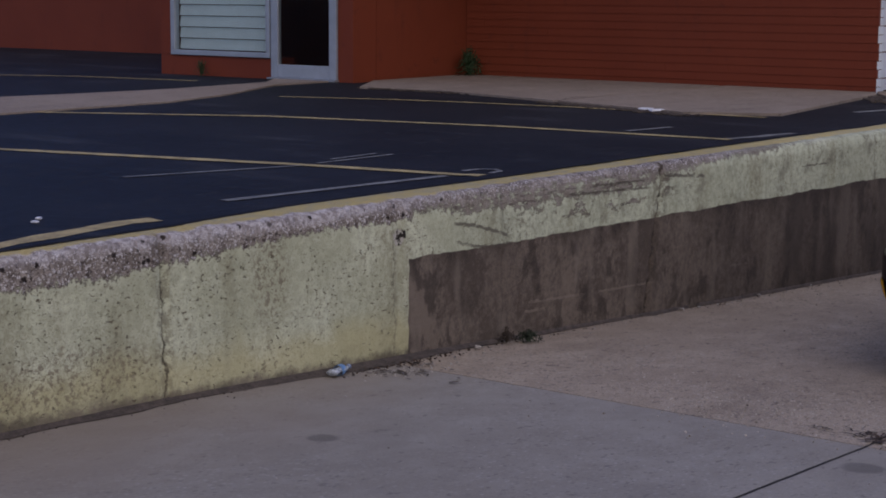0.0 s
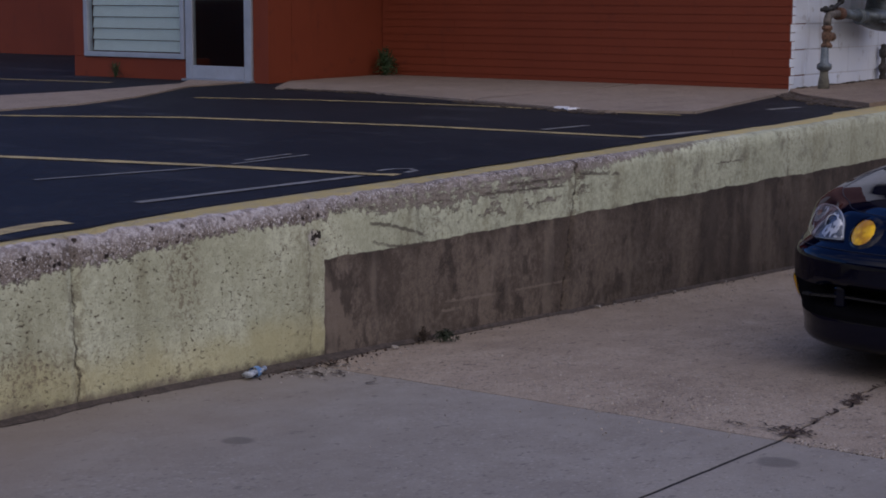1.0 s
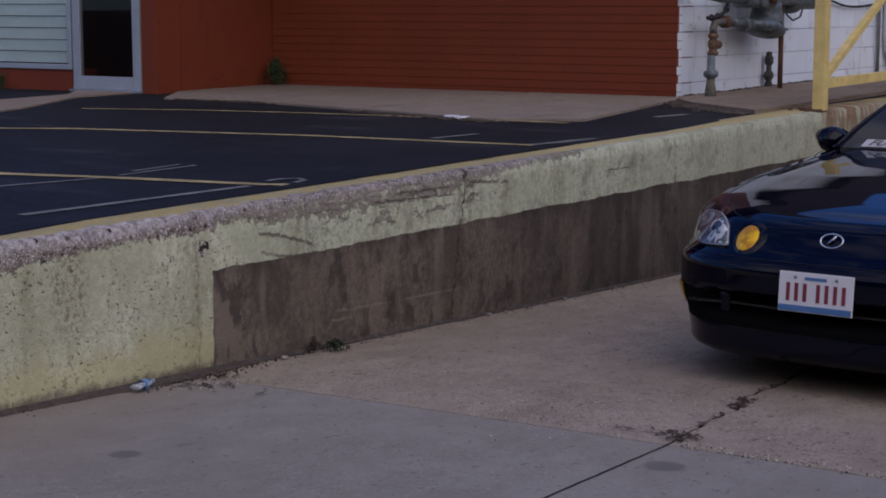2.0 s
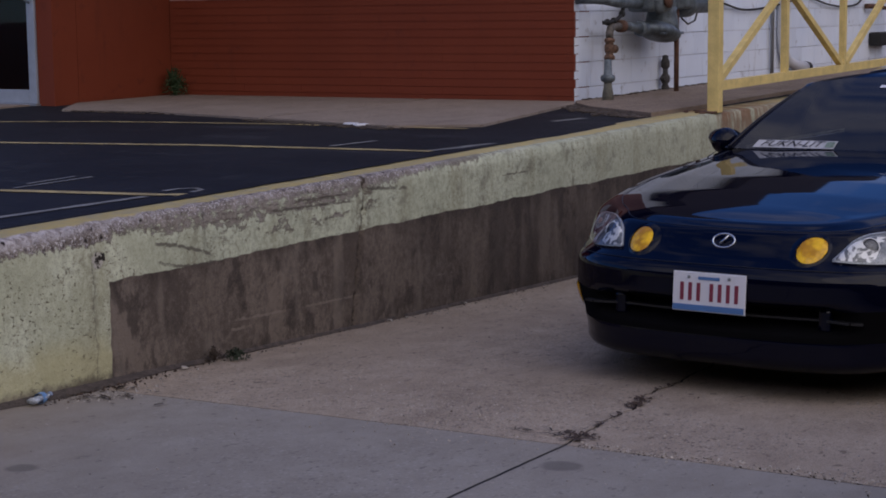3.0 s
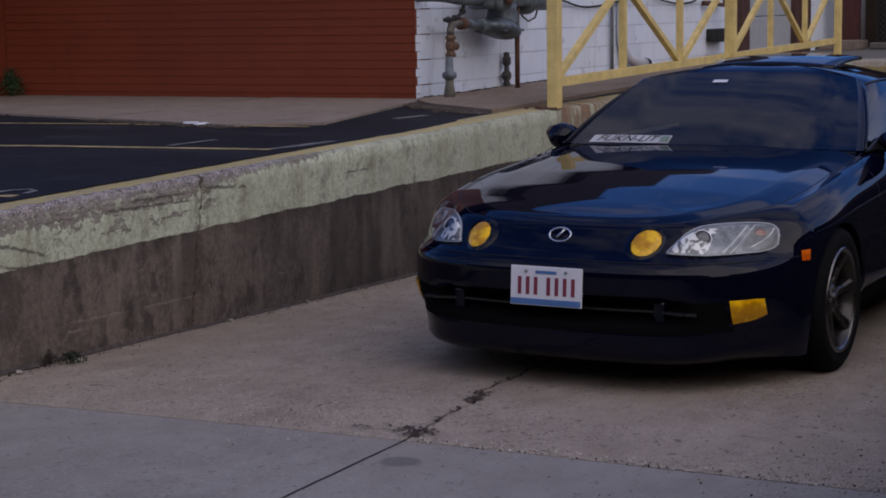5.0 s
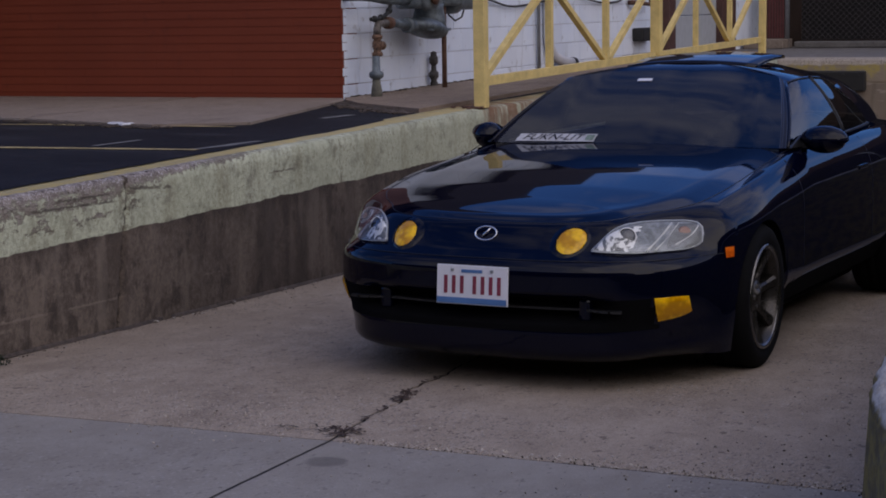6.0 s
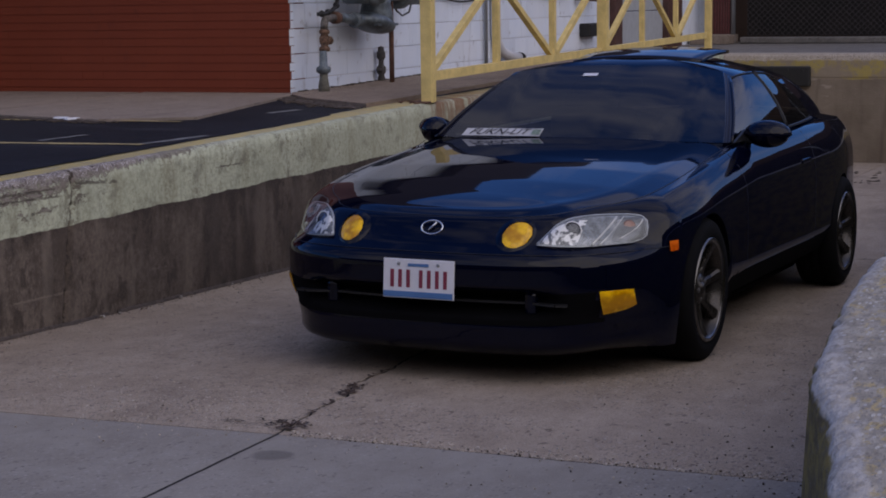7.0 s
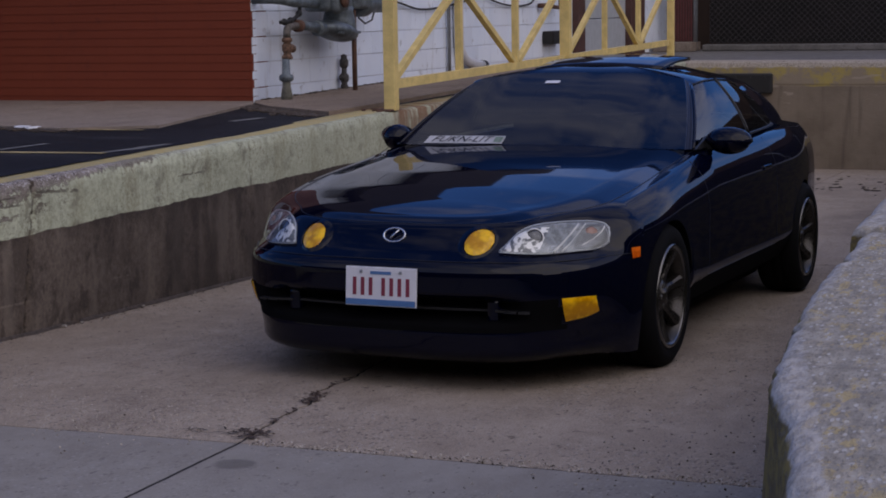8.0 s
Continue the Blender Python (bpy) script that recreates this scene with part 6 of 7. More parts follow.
bmesh.ops.create_uvsphere(bm, u_segments=12, v_segments=8, radius=0.05, matrix=Matrix.Translation((MX, 8.9, 0.6)))
meter_part("regulator", bm, METER, "rounded grey regulator")
bm = boxed((MX - 0.12, 8.18, 0.80), (MX + 0.12, 8.72, 1.02), 0.04)
lathe(bm, [(0.12, 0.0), (0.125, 0.02), (0.10, 0.07), (0.0, 0.075)], "x", 20, (MX + 0.1, 8.34, 0.9))
meter_part("meter_case", bm, METER)
meter_part("meter_flange", lathe(bmesh.new(), [(0.05, 0.0), (0.068, 0.02), (0.068, 0.04), (0.0, 0.045)], "x", 16, (MX + 0.17, 8.34, 0.9)), RUST, "rusty flange")
meter_part("index_box", boxed((MX - 0.10, 8.73, 0.82), (MX + 0.12, 9.12, 1.06), 0.03), METER)
bm = lathe(bmesh.new(), [(0.10, 9.05), (0.12, 9.07), (0.12, 9.2), (0.085, 9.21), (0.085, 9.66), (0.07, 9.68), (0.0, 9.681)], "y", 20, (MX, 0, 0.87))
meter_part("end_cap", bm, METER)
meter_part("inlet_pipe", tube(bmesh.new(), [(-1.56, 7.46, 0.905), (-1.42, 7.46, 0.905), (MX, 7.51, 0.9), (MX, 7.75, 0.885), (MX, 8.2, 0.875)], [0.036, 0.036, 0.038, 0.044, 0.048], 14), METER)
bm = tube(bmesh.new(), [(MX - 0.02, 7.52, 0.722), (MX, 7.55, 0.725), (MX, 7.62, 0.725), (MX, 7.74, 0.745), (MX, 7.82, 0.775), (MX, 7.86, 0.82), (MX, 7.87, 0.88)], 0.016, 8)
for y, z in ((7.56, 0.725), (7.68, 0.735), (7.84, 0.79)):
    bmesh.ops.create_uvsphere(bm, u_segments=10, v_segments=6, radius=0.028, matrix=Matrix.Translation((MX, y, z)))
meter_part("bleed_pipe", bm, BLACK, "thin black bleed pipe")
meter_part("stand_pole", tube(bmesh.new(), [(MX + 0.06, 8.84, 0.09), (MX + 0.06, 8.84, 0.84)], 0.022, 10), RUST, "dark rusty support pole")
meter_part("signal_wire", tube(bmesh.new(), [(MX, 9.06, 0.84), (MX, 9.1, 0.74), (MX, 9.24, 0.69), (MX, 9.4, 0.72), (MX, 9.46, 0.8)], 0.008, 6), BLACK, "thin looped wire")
STUB = plain("dark_grey_iron", (0.06, 0.055, 0.052), 0.7, 0.2, vary=0.5, scale=25)
stub = thing("pipe_stub", (-1.5, 9.14, 0.105), "short dark rusty pipe valve standing by the wall", "pipe")
bm = lathe(bmesh.new(), [(0.036, 0.0), (0.034, 0.04), (0.024, 0.06), (0.042, 0.09), (0.042, 0.13), (0.024, 0.15), (0.022, 0.2)], "z", 12)
lathe(bm, [(0.0, -0.03), (0.02, -0.02), (0.02, -0.075), (0.0, -0.08)], "y", 8, (0, 0, 0.11))
part("body", bm, STUB, stub, "", True)
part("cap", lathe(bmesh.new(), [(0.022, 0.195), (0.04, 0.215), (0.04, 0.265), (0.028, 0.28), (0.028, 0.31), (0.0, 0.32)], "z", 10), STUB, stub, "", True)

# ---- things on the white wall ----
bm = tube(bmesh.new(), [(-1.525, 11.97, 0.15), (-1.525, 11.97, 2.6)], 0.02, 8)
tagged(obj("conduit", bm, STEEL, smooth=True), "thin grey conduit running down the white wall", "conduit")
bm = tube(bmesh.new(), [(-1.5, 12.2, 2.6), (-1.5, 12.2, 0.5), (-1.495, 12.22, 0.38), (-1.485, 12.33, 0.28), (-1.47, 12.55, 0.22), (-1.45, 12.82, 0.195)], 0.055, 12)
spout = tagged(obj("downspout", bm, PLASTIC, smooth=True), "white plastic downspout with a curved foot", "downspout")
part("mouth", tube(bmesh.new(), [(-1.452, 12.80, 0.196), (-1.445, 12.87, 0.19)], 0.06, 12), BLACK, spout, "black open mouth")
for pts in (((-1.53, 9.75, 0.93), (-1.52, 10.5, 0.88), (-1.52, 11.1, 0.81), (-1.52, 11.8, 0.83), (-1.52, 12.6, 0.9), (-1.53, 13.1, 0.95)), ((-1.53, 13.0, 0.96), (-1.52, 13.7, 0.86), (-1.52, 14.4, 0.83), (-1.53, 15.0, 0.9), (-1.54, 15.2, 1.2))):
    tagged(obj("cable", tube(bmesh.new(), spline(pts, 0.12), 0.011, 6), BLACK, smooth=True), "sagging black cable on the white wall", "cable")
box_ob = thing("junction_box", (-1.54, 15.7, 0.44), "black junction box fixed on the white wall", "junction box")
part("case", boxed((-0.01, -0.3, -0.08), (0.12, 0.3, 0.08), 0.015), BLACK, box_ob)
part("lid", boxed((0.121, -0.28, -0.07), (0.13, 0.28, 0.07), 0.004), BLACK, box_ob)
tagged(obj("wall_pipe", tube(bmesh.new(), [(-1.54, 15.2, 0.83), (-1.46, 15.25, 0.83), (-1.46, 15.9, 0.80), (-1.46, 15.9, 1.4)], 0.03, 10), RUST, smooth=True), "rusty pipe bent along the wall", "pipe")

# ---- the dock ----
def dock_wall_mat():
    g = Graph("stained_dock_concrete")
    x, y, z = g.split(g.pos)
    n1, n2, n3 = g.noise(g.pos, 1.6, 6), g.noise(g.pos, 9, 6, 0.65), g.noise(g.pos, 90, 3)
    streak = g.noise(g.scaled(g.pos, (6, 1, 0.5)), 1.5, 6)
    col = g.mix(g.step(n1, 0.35, 0.65), (0.17, 0.135, 0.10), (0.235, 0.19, 0.145))
    col = g.mix(g.mul(g.step(streak, 0.52, 0.72), 0.6), col, (0.10, 0.078, 0.06))
    band = g.step(g.add(z, g.mul(n2, 0.04)), -0.19, -0.175)
    pale = g.mix(g.mul(g.step(g.noise(g.pos, 2.3, 6, 0.65), 0.44, 0.55), g.step(n2, 0.34, 0.48)), (0.30, 0.245, 0.18), (0.42, 0.33, 0.10))
    col = g.mix(g.mul(band, 0.85), col, pale)
    chip = g.step(g.add(z, g.mul(g.math("SUBTRACT", n2, 0.5), 0.16)), 0.015, 0.045)
    col = g.mix(chip, col, g.mix(g.step(n3, 0.45, 0.65), (0.42, 0.37, 0.31), (0.16, 0.13, 0.1)))
    scrape = g.mul(g.step(g.noise(g.scaled(g.pos, (0.8, 1, 4)), 3, 5, 0.6), 0.64, 0.68), g.step(z, -0.55, -0.3))
    col = g.mix(g.mul(scrape, 0.6), col, (0.4, 0.34, 0.28))
    g.set(color=col, rough=0.85, spec=0.25)
    g.bump(g.add(n2, g.mul(n3, 0.5)), 0.5, 0.015)
    return g.mat


bm = bmesh.new()
cols = []
for x in steps(-0.3, 5.2, 0.05):
    e = 0.022 * noise.noise(Vector((x * 3, 0, 0))) + 0.014 * noise.noise(Vector((x * 13, 0, 2)))
    ring = [(16.55, -1.45), (16.55, -0.9), (16.55, -0.4), (16.55, -0.19), (16.542, -0.17), (16.542, 0.03 + e * 0.5), (16.56 + abs(e), 0.085 + e * 0.3), (16.60 + abs(e), 0.108), (17.0, 0.11), (17.0, -1.45)]
    cols.append([bm.verts.new((x, y, z)) for y, z in ring])
for a, b in zip(cols, cols[1:]):
    for k in range(len(a) - 1):
        bm.faces.new((a[k], b[k], b[k + 1], a[k + 1]))
bm.faces.new(cols[0])
bm.faces.new(cols[-1])
tagged(obj("dock_wall", bm, dock_wall_mat()), "stained concrete loading dock wall with a chipped pale edge", "wall", kind="structure")
tagged(obj("dock_floor", boxed((-8, 17.002, -0.3), (40, 80, 0.11)), BACKLOT), "grey concrete platform behind the dock edge", "floor", kind="structure")
tagged(obj("walkway_end", boxed((-1.545, 16.502, -0.3), (-0.302, 17.0, 0.19)), WALK), "concrete end of the walkway", "walkway", kind="structure")
bumper = thing("dock_bumper", (0.72, 16.48, -0.16), "black rubber dock bumper bolted on the dock wall", "dock bumper")
part("pad", boxed((-0.36, -0.05, -0.13), (0.36, 0.058, 0.12), 0.02), BLACK, bumper)
for k in range(4):
    part("bolt", lathe(bmesh.new(), [(0.016, -0.05), (0.016, -0.062), (0.0, -0.065)], "y", 8, (-0.27 + 0.18 * k, 0, 0.07)), BLACK, bumper)
tagged(obj("fence_kerb", boxed((-0.8, 21.3, 0.112), (14, 21.6, 0.21), 0.02), BACKLOT), "low concrete kerb under the fence", "kerb", kind="structure")

fence = thing("chain_fence", (0, 21.45, 0.21), "chain-link fence with dark screening behind", "fence")
bm = bmesh.new()
for k in range(160):
    x = -2.75 + 0.09 * k
    for s in (1, -1):
        x0, x1 = max(-0.72, x), min(11.0, x + 2.0)
        if x1 - x0 > 0.05:
            z0, z1 = (x0 - x, x1 - x) if s > 0 else (2.0 - (x0 - x), 2.0 - (x1 - x))
            bar(bm, (x0, 0, z0), (x1, 0, z1), 0.006, 0.006)
part("mesh", bm, plain("dull_wire", (0.06, 0.055, 0.055), 0.6, 0.4), fence, "dull steel wire mesh")["kind"] = "stuff"
part("screen", boxed((-0.72, 0.05, 0.02), (11, 0.06, 2.2)), plain("dark_brown_screen", (0.012, 0.009, 0.0085), 0.9, vary=0.6, scale=3), fence, "dark brown screening")
for x in (-0.93, 2.1, 5.1, 8.1):
    part("fence_post", tube(bmesh.new(), [(x, 0, -0.1), (x, 0, 2.25)], 0.035, 12), STEEL, fence, "galvanised post", True)
gate = thing("slat_gate", (-1.13, 21.45, 0.26), "maroon slatted metal gate panel", "gate")
for k in range(7):
    part("slat", boxed((-0.13 + 0.042 * k, -0.01, 0.0), (-0.13 + 0.042 * k + 0.022, 0.01, 2.0), 0.003), MAROON, gate)
part("backing", boxed((-0.16, 0.012, 0.0), (0.17, 0.03, 2.0)), BROWN, gate)
tagged(obj("gate_sill", boxed((-1.5, 21.0, 0.112), (-0.9, 21.7, 0.25), 0.01), WALK), "pale concrete sill under the slatted gate", "sill", kind="structure")
tagged(obj("wall_end", boxed((-1.85, 22.602, 0.0), (30, 22.9, TOP)), DARKBRICK), "brown brick wall behind the fence", "wall", kind="structure")

# ---- what closes the place: the neighbour, and an unseen building added across the street for dark reflections ----
def plain_house(name, lo, hi, label, bays, face):
    h = thing(name, (0, 0, 0), label, "building", kind="structure")
    part("wall", boxed(lo, hi), DARKBRICK, h)
    part("roof", boxed((lo[0] - 0.2, lo[1] - 0.2, hi[2] + 0.002), (hi[0] + 0.2, hi[1] + 0.2, hi[2] + 0.3)), BACKLOT, h)
    for k in range(bays):
        if face == "y":
            x = lo[0] + (hi[0] - lo[0]) * (k + 0.5) / bays
            part("window", boxed((x - 0.7, hi[1] + 0.002, 1.0), (x + 0.7, hi[1] + 0.05, 2.6)), DARK, h)
        else:
            y = lo[1] + (hi[1] - lo[1]) * (k + 0.5) / bays
            part("window", boxed((lo[0] - 0.05, y - 0.7, 1.0), (lo[0] - 0.002, y + 0.7, 2.6)), DARK, h)
    return h


plain_house("neighbour_building", (18.0, -3.0, -0.1), (30.0, 60.0, 3.6), "brown brick building beside the driveway", 6, "x")
plain_house("added_street_building", (-30.0, -34.0, -0.6), (34.0, -22.0, 7.0), "unseen brown brick building added across the street for dark reflections", 12, "y")

# ---- small things on the ground ----
GREEN = plain("weed_green", (0.022, 0.048, 0.014), 0.7, vary=0.5, scale=30)
LITTER = plain("brown_leaf_litter", (0.055, 0.034, 0.024), 0.9, vary=0.5, scale=60)
STONE = plain("pale_gravel", (0.34, 0.31, 0.28), 0.85, vary=0.4, scale=60)


def bush(at, size, leaves, mat, label, seed, low=1.0, wide=1.0):
    """A low clump of many small leaves on thin stems."""
    rnd = random.Random(seed)
    bm = bmesh.new()
    for _ in range(leaves):
        a, h = rnd.uniform(0, 2 * math.pi), rnd.random() ** 0.8
        r = size * (0.45 * (1 - h * h) + 0.08) * rnd.random() ** 0.6
        c = Vector((wide * r * math.cos(a), wide * r * math.sin(a), low * size * h * rnd.uniform(0.5, 1.0) + 0.006))
        n = Vector((math.cos(a), math.sin(a), rnd.uniform(0.2, 1.4))).normalized()
        d = n.orthogonal().normalized()
        d.rotate(Euler((rnd.uniform(-1, 1), rnd.uniform(-1, 1), rnd.uniform(-3, 3))))
        e = n.cross(d)
        ln, w = size * rnd.uniform(0.05, 0.12), size * rnd.uniform(0.02, 0.045)
        q = [bm.verts.new(c + d * ln * i + e * w * j + n * 0.2 * ln * k) for i, j, k in ((-0.5, 0, 0), (0, -1, 0.3), (0.5, 0, 0), (0, 1, 0.3))]
        bm.faces.new(q)
    for _ in range(leaves // 12):
        a = rnd.uniform(0, 2 * math.pi)
        tip = Vector((0.4 * wide * size * math.cos(a) * rnd.random(), 0.4 * wide * size * math.sin(a) * rnd.random(), low * size * rnd.uniform(0.4, 0.95)))
        tube(bm, [Vector((0, 0, 0)), tip * 0.5 + Vector((0, 0, 0.1 * size)), tip], 0.004 * size / 0.3, 4)
    ob = obj("weed", bm, mat)
    ob.matrix_world = Matrix.Translation(at)
    return tagged(ob, label, "weed")


CHIP = plain("pale_aggregate", (0.42, 0.37, 0.32), 0.85, vary=0.35, scale=60)
bush((-5.5, 7.26, lot_z(7.3) + 0.016), 0.27, 620, GREEN, "green weed clump in the corner of the brick wall", 5)
bush((-7.5, 5.8, lot_z(5.8)), 0.16, 220, GREEN, "low green weed under the window", 6)


def scatter(name, n, spot, size, mat, label, category, seed, flat=0.55):
    rnd = random.Random(seed)
    bm = bmesh.new()
    for _ in range(n):
        x, y = spot(rnd)
        r = size * rnd.uniform(0.35, 1.0) ** 1.5
        m = Matrix.Translation((x, y, ground_z(y) + 0.3 * r)) @ Euler((rnd.random(), rnd.random(), 6 * rnd.random())).to_matrix().to_4x4() @ Matrix.Diagonal((1, rnd.uniform(0.5, 1), flat, 1))
        bmesh.ops.create_icosphere(bm, subdivisions=1, radius=r, matrix=m)
    return tagged(obj(name, bm, mat), label, category, kind="stuff")


bush((0.045, 0.6, ground_z(0.6)), 0.11, 260, SOIL, "small dark dried weed at the wall foot", 3, 0.62, 0.8)
bush((0.085, 0.7, ground_z(0.7)), 0.12, 420, plain("dark_olive_weed", (0.013, 0.022, 0.008), 0.75, vary=0.5, scale=30), "small dark green weed at the wall foot", 4, 0.42, 1.15)
scatter("gravel", 150, lambda r: (0.14 + abs(r.gauss(0, 0.07)), -0.2 + r.gauss(0, 0.1)), 0.007, STONE, "grey gravel gathered at the end of the painted slab", "gravel", 61, 0.5)
scatter("soil_crumbs", 260, lambda r: (0.03 + abs(r.gauss(0, 0.05)), -0.16 + r.gauss(0, 0.16)), 0.009, LITTER, "brown soil and litter at the end of the painted slab", "dirt", 62, 0.5)
foot = lambda rnd: (0.01 + abs(rnd.gauss(0, 0.03)), rnd.uniform(-3.0, 6.5))
scatter("soil_crumbs", 420, foot, 0.0065, SOIL, "dark soil crumbs along the wall foot", "dirt", 11, 0.4)
scatter("gravel", 110, lambda r: (0.02 + abs(r.gauss(0, 0.09)), r.uniform(-0.8, 4.5)), 0.008, STONE, "pale grit along the wall foot", "gravel", 12)
scatter("gravel", 260, lambda r: (r.gauss(3.3, 0.35), r.uniform(-0.6, 2.4)), 0.007, STONE, "loose grit on the driveway", "gravel", 13)
scatter("dark_grit", 170, lambda r: (r.gauss(3.55, 0.26), r.uniform(-0.6, 1.4)), 0.006, SOIL, "dark grit on the driveway", "gravel", 14, 0.4)
scatter("grit", 170, lambda r: (r.uniform(0.1, 4.0), r.uniform(-2.6, 4.0)), 0.006, STONE, "scattered pale grit", "gravel", 15)
scatter("grit", 50, lambda r: (r.uniform(0.1, 4.0), r.uniform(-2.6, 4.0)), 0.007, SOIL, "scattered dark grit", "gravel", 16, 0.4)

scatter("gravel", 1300, lambda r: (r.gauss(1.6, 0.42), r.gauss(0.28, 0.24)), 0.0062, CHIP, "worn pale aggregate on the driveway", "gravel", 17, 0.35)
broken = lambda r: (lambda x: (x, joint_y(x) + abs(r.gauss(0, 0.045)) - 0.01))(r.uniform(2.1, 4.0))
scatter("gravel", 620, broken, 0.0075, CHIP, "pale chips along the slab joint", "gravel", 18, 0.4)
scatter("dark_grit", 160, broken, 0.0055, SOIL, "dark dirt crumbs along the slab joint", "gravel", 24, 0.4)
scatter("gravel", 90, lambda r: (3.98 - abs(r.gauss(0, 0.09)), r.uniform(-0.6, 0.8)), 0.012, STONE, "pale gravel at the kerb foot", "gravel", 19, 0.6)
scatter("dark_grit", 130, lambda r: (3.97 - abs(r.gauss(0, 0.1)), r.uniform(-0.6, 0.9)), 0.010, SOIL, "dark grit at the kerb foot", "gravel", 20, 0.5)

# dirt strip along the wall foot
bm = bmesh.new()
prev = None
for y in steps(-3.2, 7.5, 0.04):
    w = 0.036 + 0.02 * noise.noise(Vector((0, y * 3, 0))) + 0.015 * noise.noise(Vector((0, y * 12, 1))) + (0.05 * math.exp(-((y + 0.25) / 0.35) ** 2)) - 0.019 * min(1.0, max(0.0, (y - 0.1) / 0.4))
    if w < 0.006:
        prev = None
        continue
    q = [bm.verts.new((x, y, ground_z(y) + z)) for x, z in ((0.0, 0.016), (0.45 * w, 0.012), (max(0.004, w), 0.003))]
    if prev:
        for k in (0, 1):
            bm.faces.new((prev[k], q[k], q[k + 1], prev[k + 1]))
    prev = q
tagged(obj("dirt_strip", bm, DIRT), "dark dirt gathered along the wall foot", "dirt", kind="stuff")


# leaf litter and broken edges along the crack
def crack_litter(y0, y1, n, spread, seed, label):
    rnd = random.Random(seed)
    bm = bmesh.new()
    for _ in range(n):
        y = rnd.uniform(y0, y1)
        x = crack_x(y) + rnd.gauss(0, spread)
        a, ln, w = rnd.uniform(0, 6.3), rnd.uniform(0.012, 0.05), rnd.uniform(0.003, 0.009)
        d, s = Vector((math.cos(a), math.sin(a), 0)), Vector((-math.sin(a), math.cos(a), 0))
        c = Vector((x, y, ground_z(y) + 0.006))
        q = [bm.verts.new(c + d * ln * i + s * w * j + Vector((0, 0, 0.006 * abs(i)))) for i, j in ((-0.5, -0.6), (0, -1), (0.5, -0.4), (0.5, 0.4), (0, 1), (-0.5, 0.6))]
        bm.faces.new((q[0], q[1], q[4], q[5]))
        bm.faces.new((q[1], q[2], q[3], q[4]))
    return tagged(obj("leaf_litter", bm, LITTER), label, "leaf litter", kind="stuff")


crack_litter(-0.04, 0.10, 46, 0.03, 21, "dark leaf litter caught at the slab corner")
crack_litter(0.60, 0.82, 40, 0.02, 22, "dark leaf litter caught in the crack")
crack_litter(-0.05, 1.5, 26, 0.004, 23, "dark soil and litter along the crack")
def side_crack(x, y, heading, length, seed, wander=0.35, rise=lambda y: ground_z(y) + 0.0062, label="thin dark crack branching over the driveway slab"):
    """A thin dark crack wandering over a slab."""
    rnd, bm, prev = random.Random(seed), bmesh.new(), None
    n = max(4, round(length / 0.012))
    for k in range(n + 1):
        w = 0.0045 * (1 - 0.75 * k / n) * rnd.uniform(0.6, 1.2)
        s = Vector((-math.sin(heading), math.cos(heading), 0))
        c = Vector((x, y, rise(y)))
        q = (bm.verts.new(c - s * w), bm.verts.new(c + s * w))
        if prev:
            bm.faces.new((prev[0], q[0], q[1], prev[1]))
        prev = q
        heading += rnd.gauss(0, wander)
        x, y = x + 0.012 * math.cos(heading), y + 0.012 * math.sin(heading)
    tagged(obj("joint_dirt", bm, GROUT), label, "dirt", kind="stuff")


for x, y, heading, length, seed in ((2.0, 0.0, 2.9, 0.26, 1), (2.0, 0.02, 2.4, 0.2, 2), (1.88, 0.03, 3.2, 0.14, 3), (1.94, 0.06, 2.0, 0.1, 4), (1.98, 0.62, 2.8, 0.1, 5)):
    side_crack(x, y, heading, length, seed)
side_crack(-2.87, 5.03, 1.6, 1.1, 8, 0.1, lambda y: lot_z(y) + 0.0205, "dark crack across the sidewalk")
rnd = random.Random(9)
bm = bmesh.new()
for _ in range(60):
    x, y = 0.16 + rnd.gauss(0, 0.09), -0.28 + rnd.gauss(0, 0.11)
    if x < 0.02:
        continue
    a, ln, w = rnd.uniform(0, 6.3), rnd.uniform(0.01, 0.045), rnd.uniform(0.003, 0.01)
    d, s = Vector((math.cos(a), math.sin(a), 0.1)), Vector((-math.sin(a), math.cos(a), 0))
    c = Vector((x, y, ground_z(y) + 0.008))
    bm.faces.new([bm.verts.new(c + d * ln * i + s * w * j) for i, j in ((-0.5, -1), (0.5, -0.7), (0.5, 0.7), (-0.5, 1))])
tagged(obj("leaf_litter", bm, SOIL), "dark leaf litter at the foot of the wall", "leaf litter", kind="stuff")

# crushed bottle
bottle = thing("plastic_bottle", (0.085, -0.5, ground_z(-0.5) + 0.026), "crushed clear plastic bottle lying by the wall", "bottle", turn=Matrix.Translation((0.085, -0.5, ground_z(-0.5) + 0.024)) @ Matrix.Rotation(radians(104), 4, "Z") @ Matrix.Scale(0.72, 4))
bm = lathe(bmesh.new(), [(0.0, -0.09), (0.026, -0.088), (0.03, -0.07), (0.024, -0.03), (0.029, 0.0), (0.027, 0.03), (0.02, 0.06), (0.012, 0.078), (0.011, 0.092)], "x", 14)
for v in bm.verts:
    v.co.z *= 0.6 + 0.45 * noise.noise(v.co * 45)
    v.co.y += 0.014 * noise.noise(v.co * 55)
part("body", bm, plain("cloudy_plastic", (0.36, 0.40, 0.45), 0.25, vary=0.5, scale=60), bottle, "cloudy crumpled plastic", True)
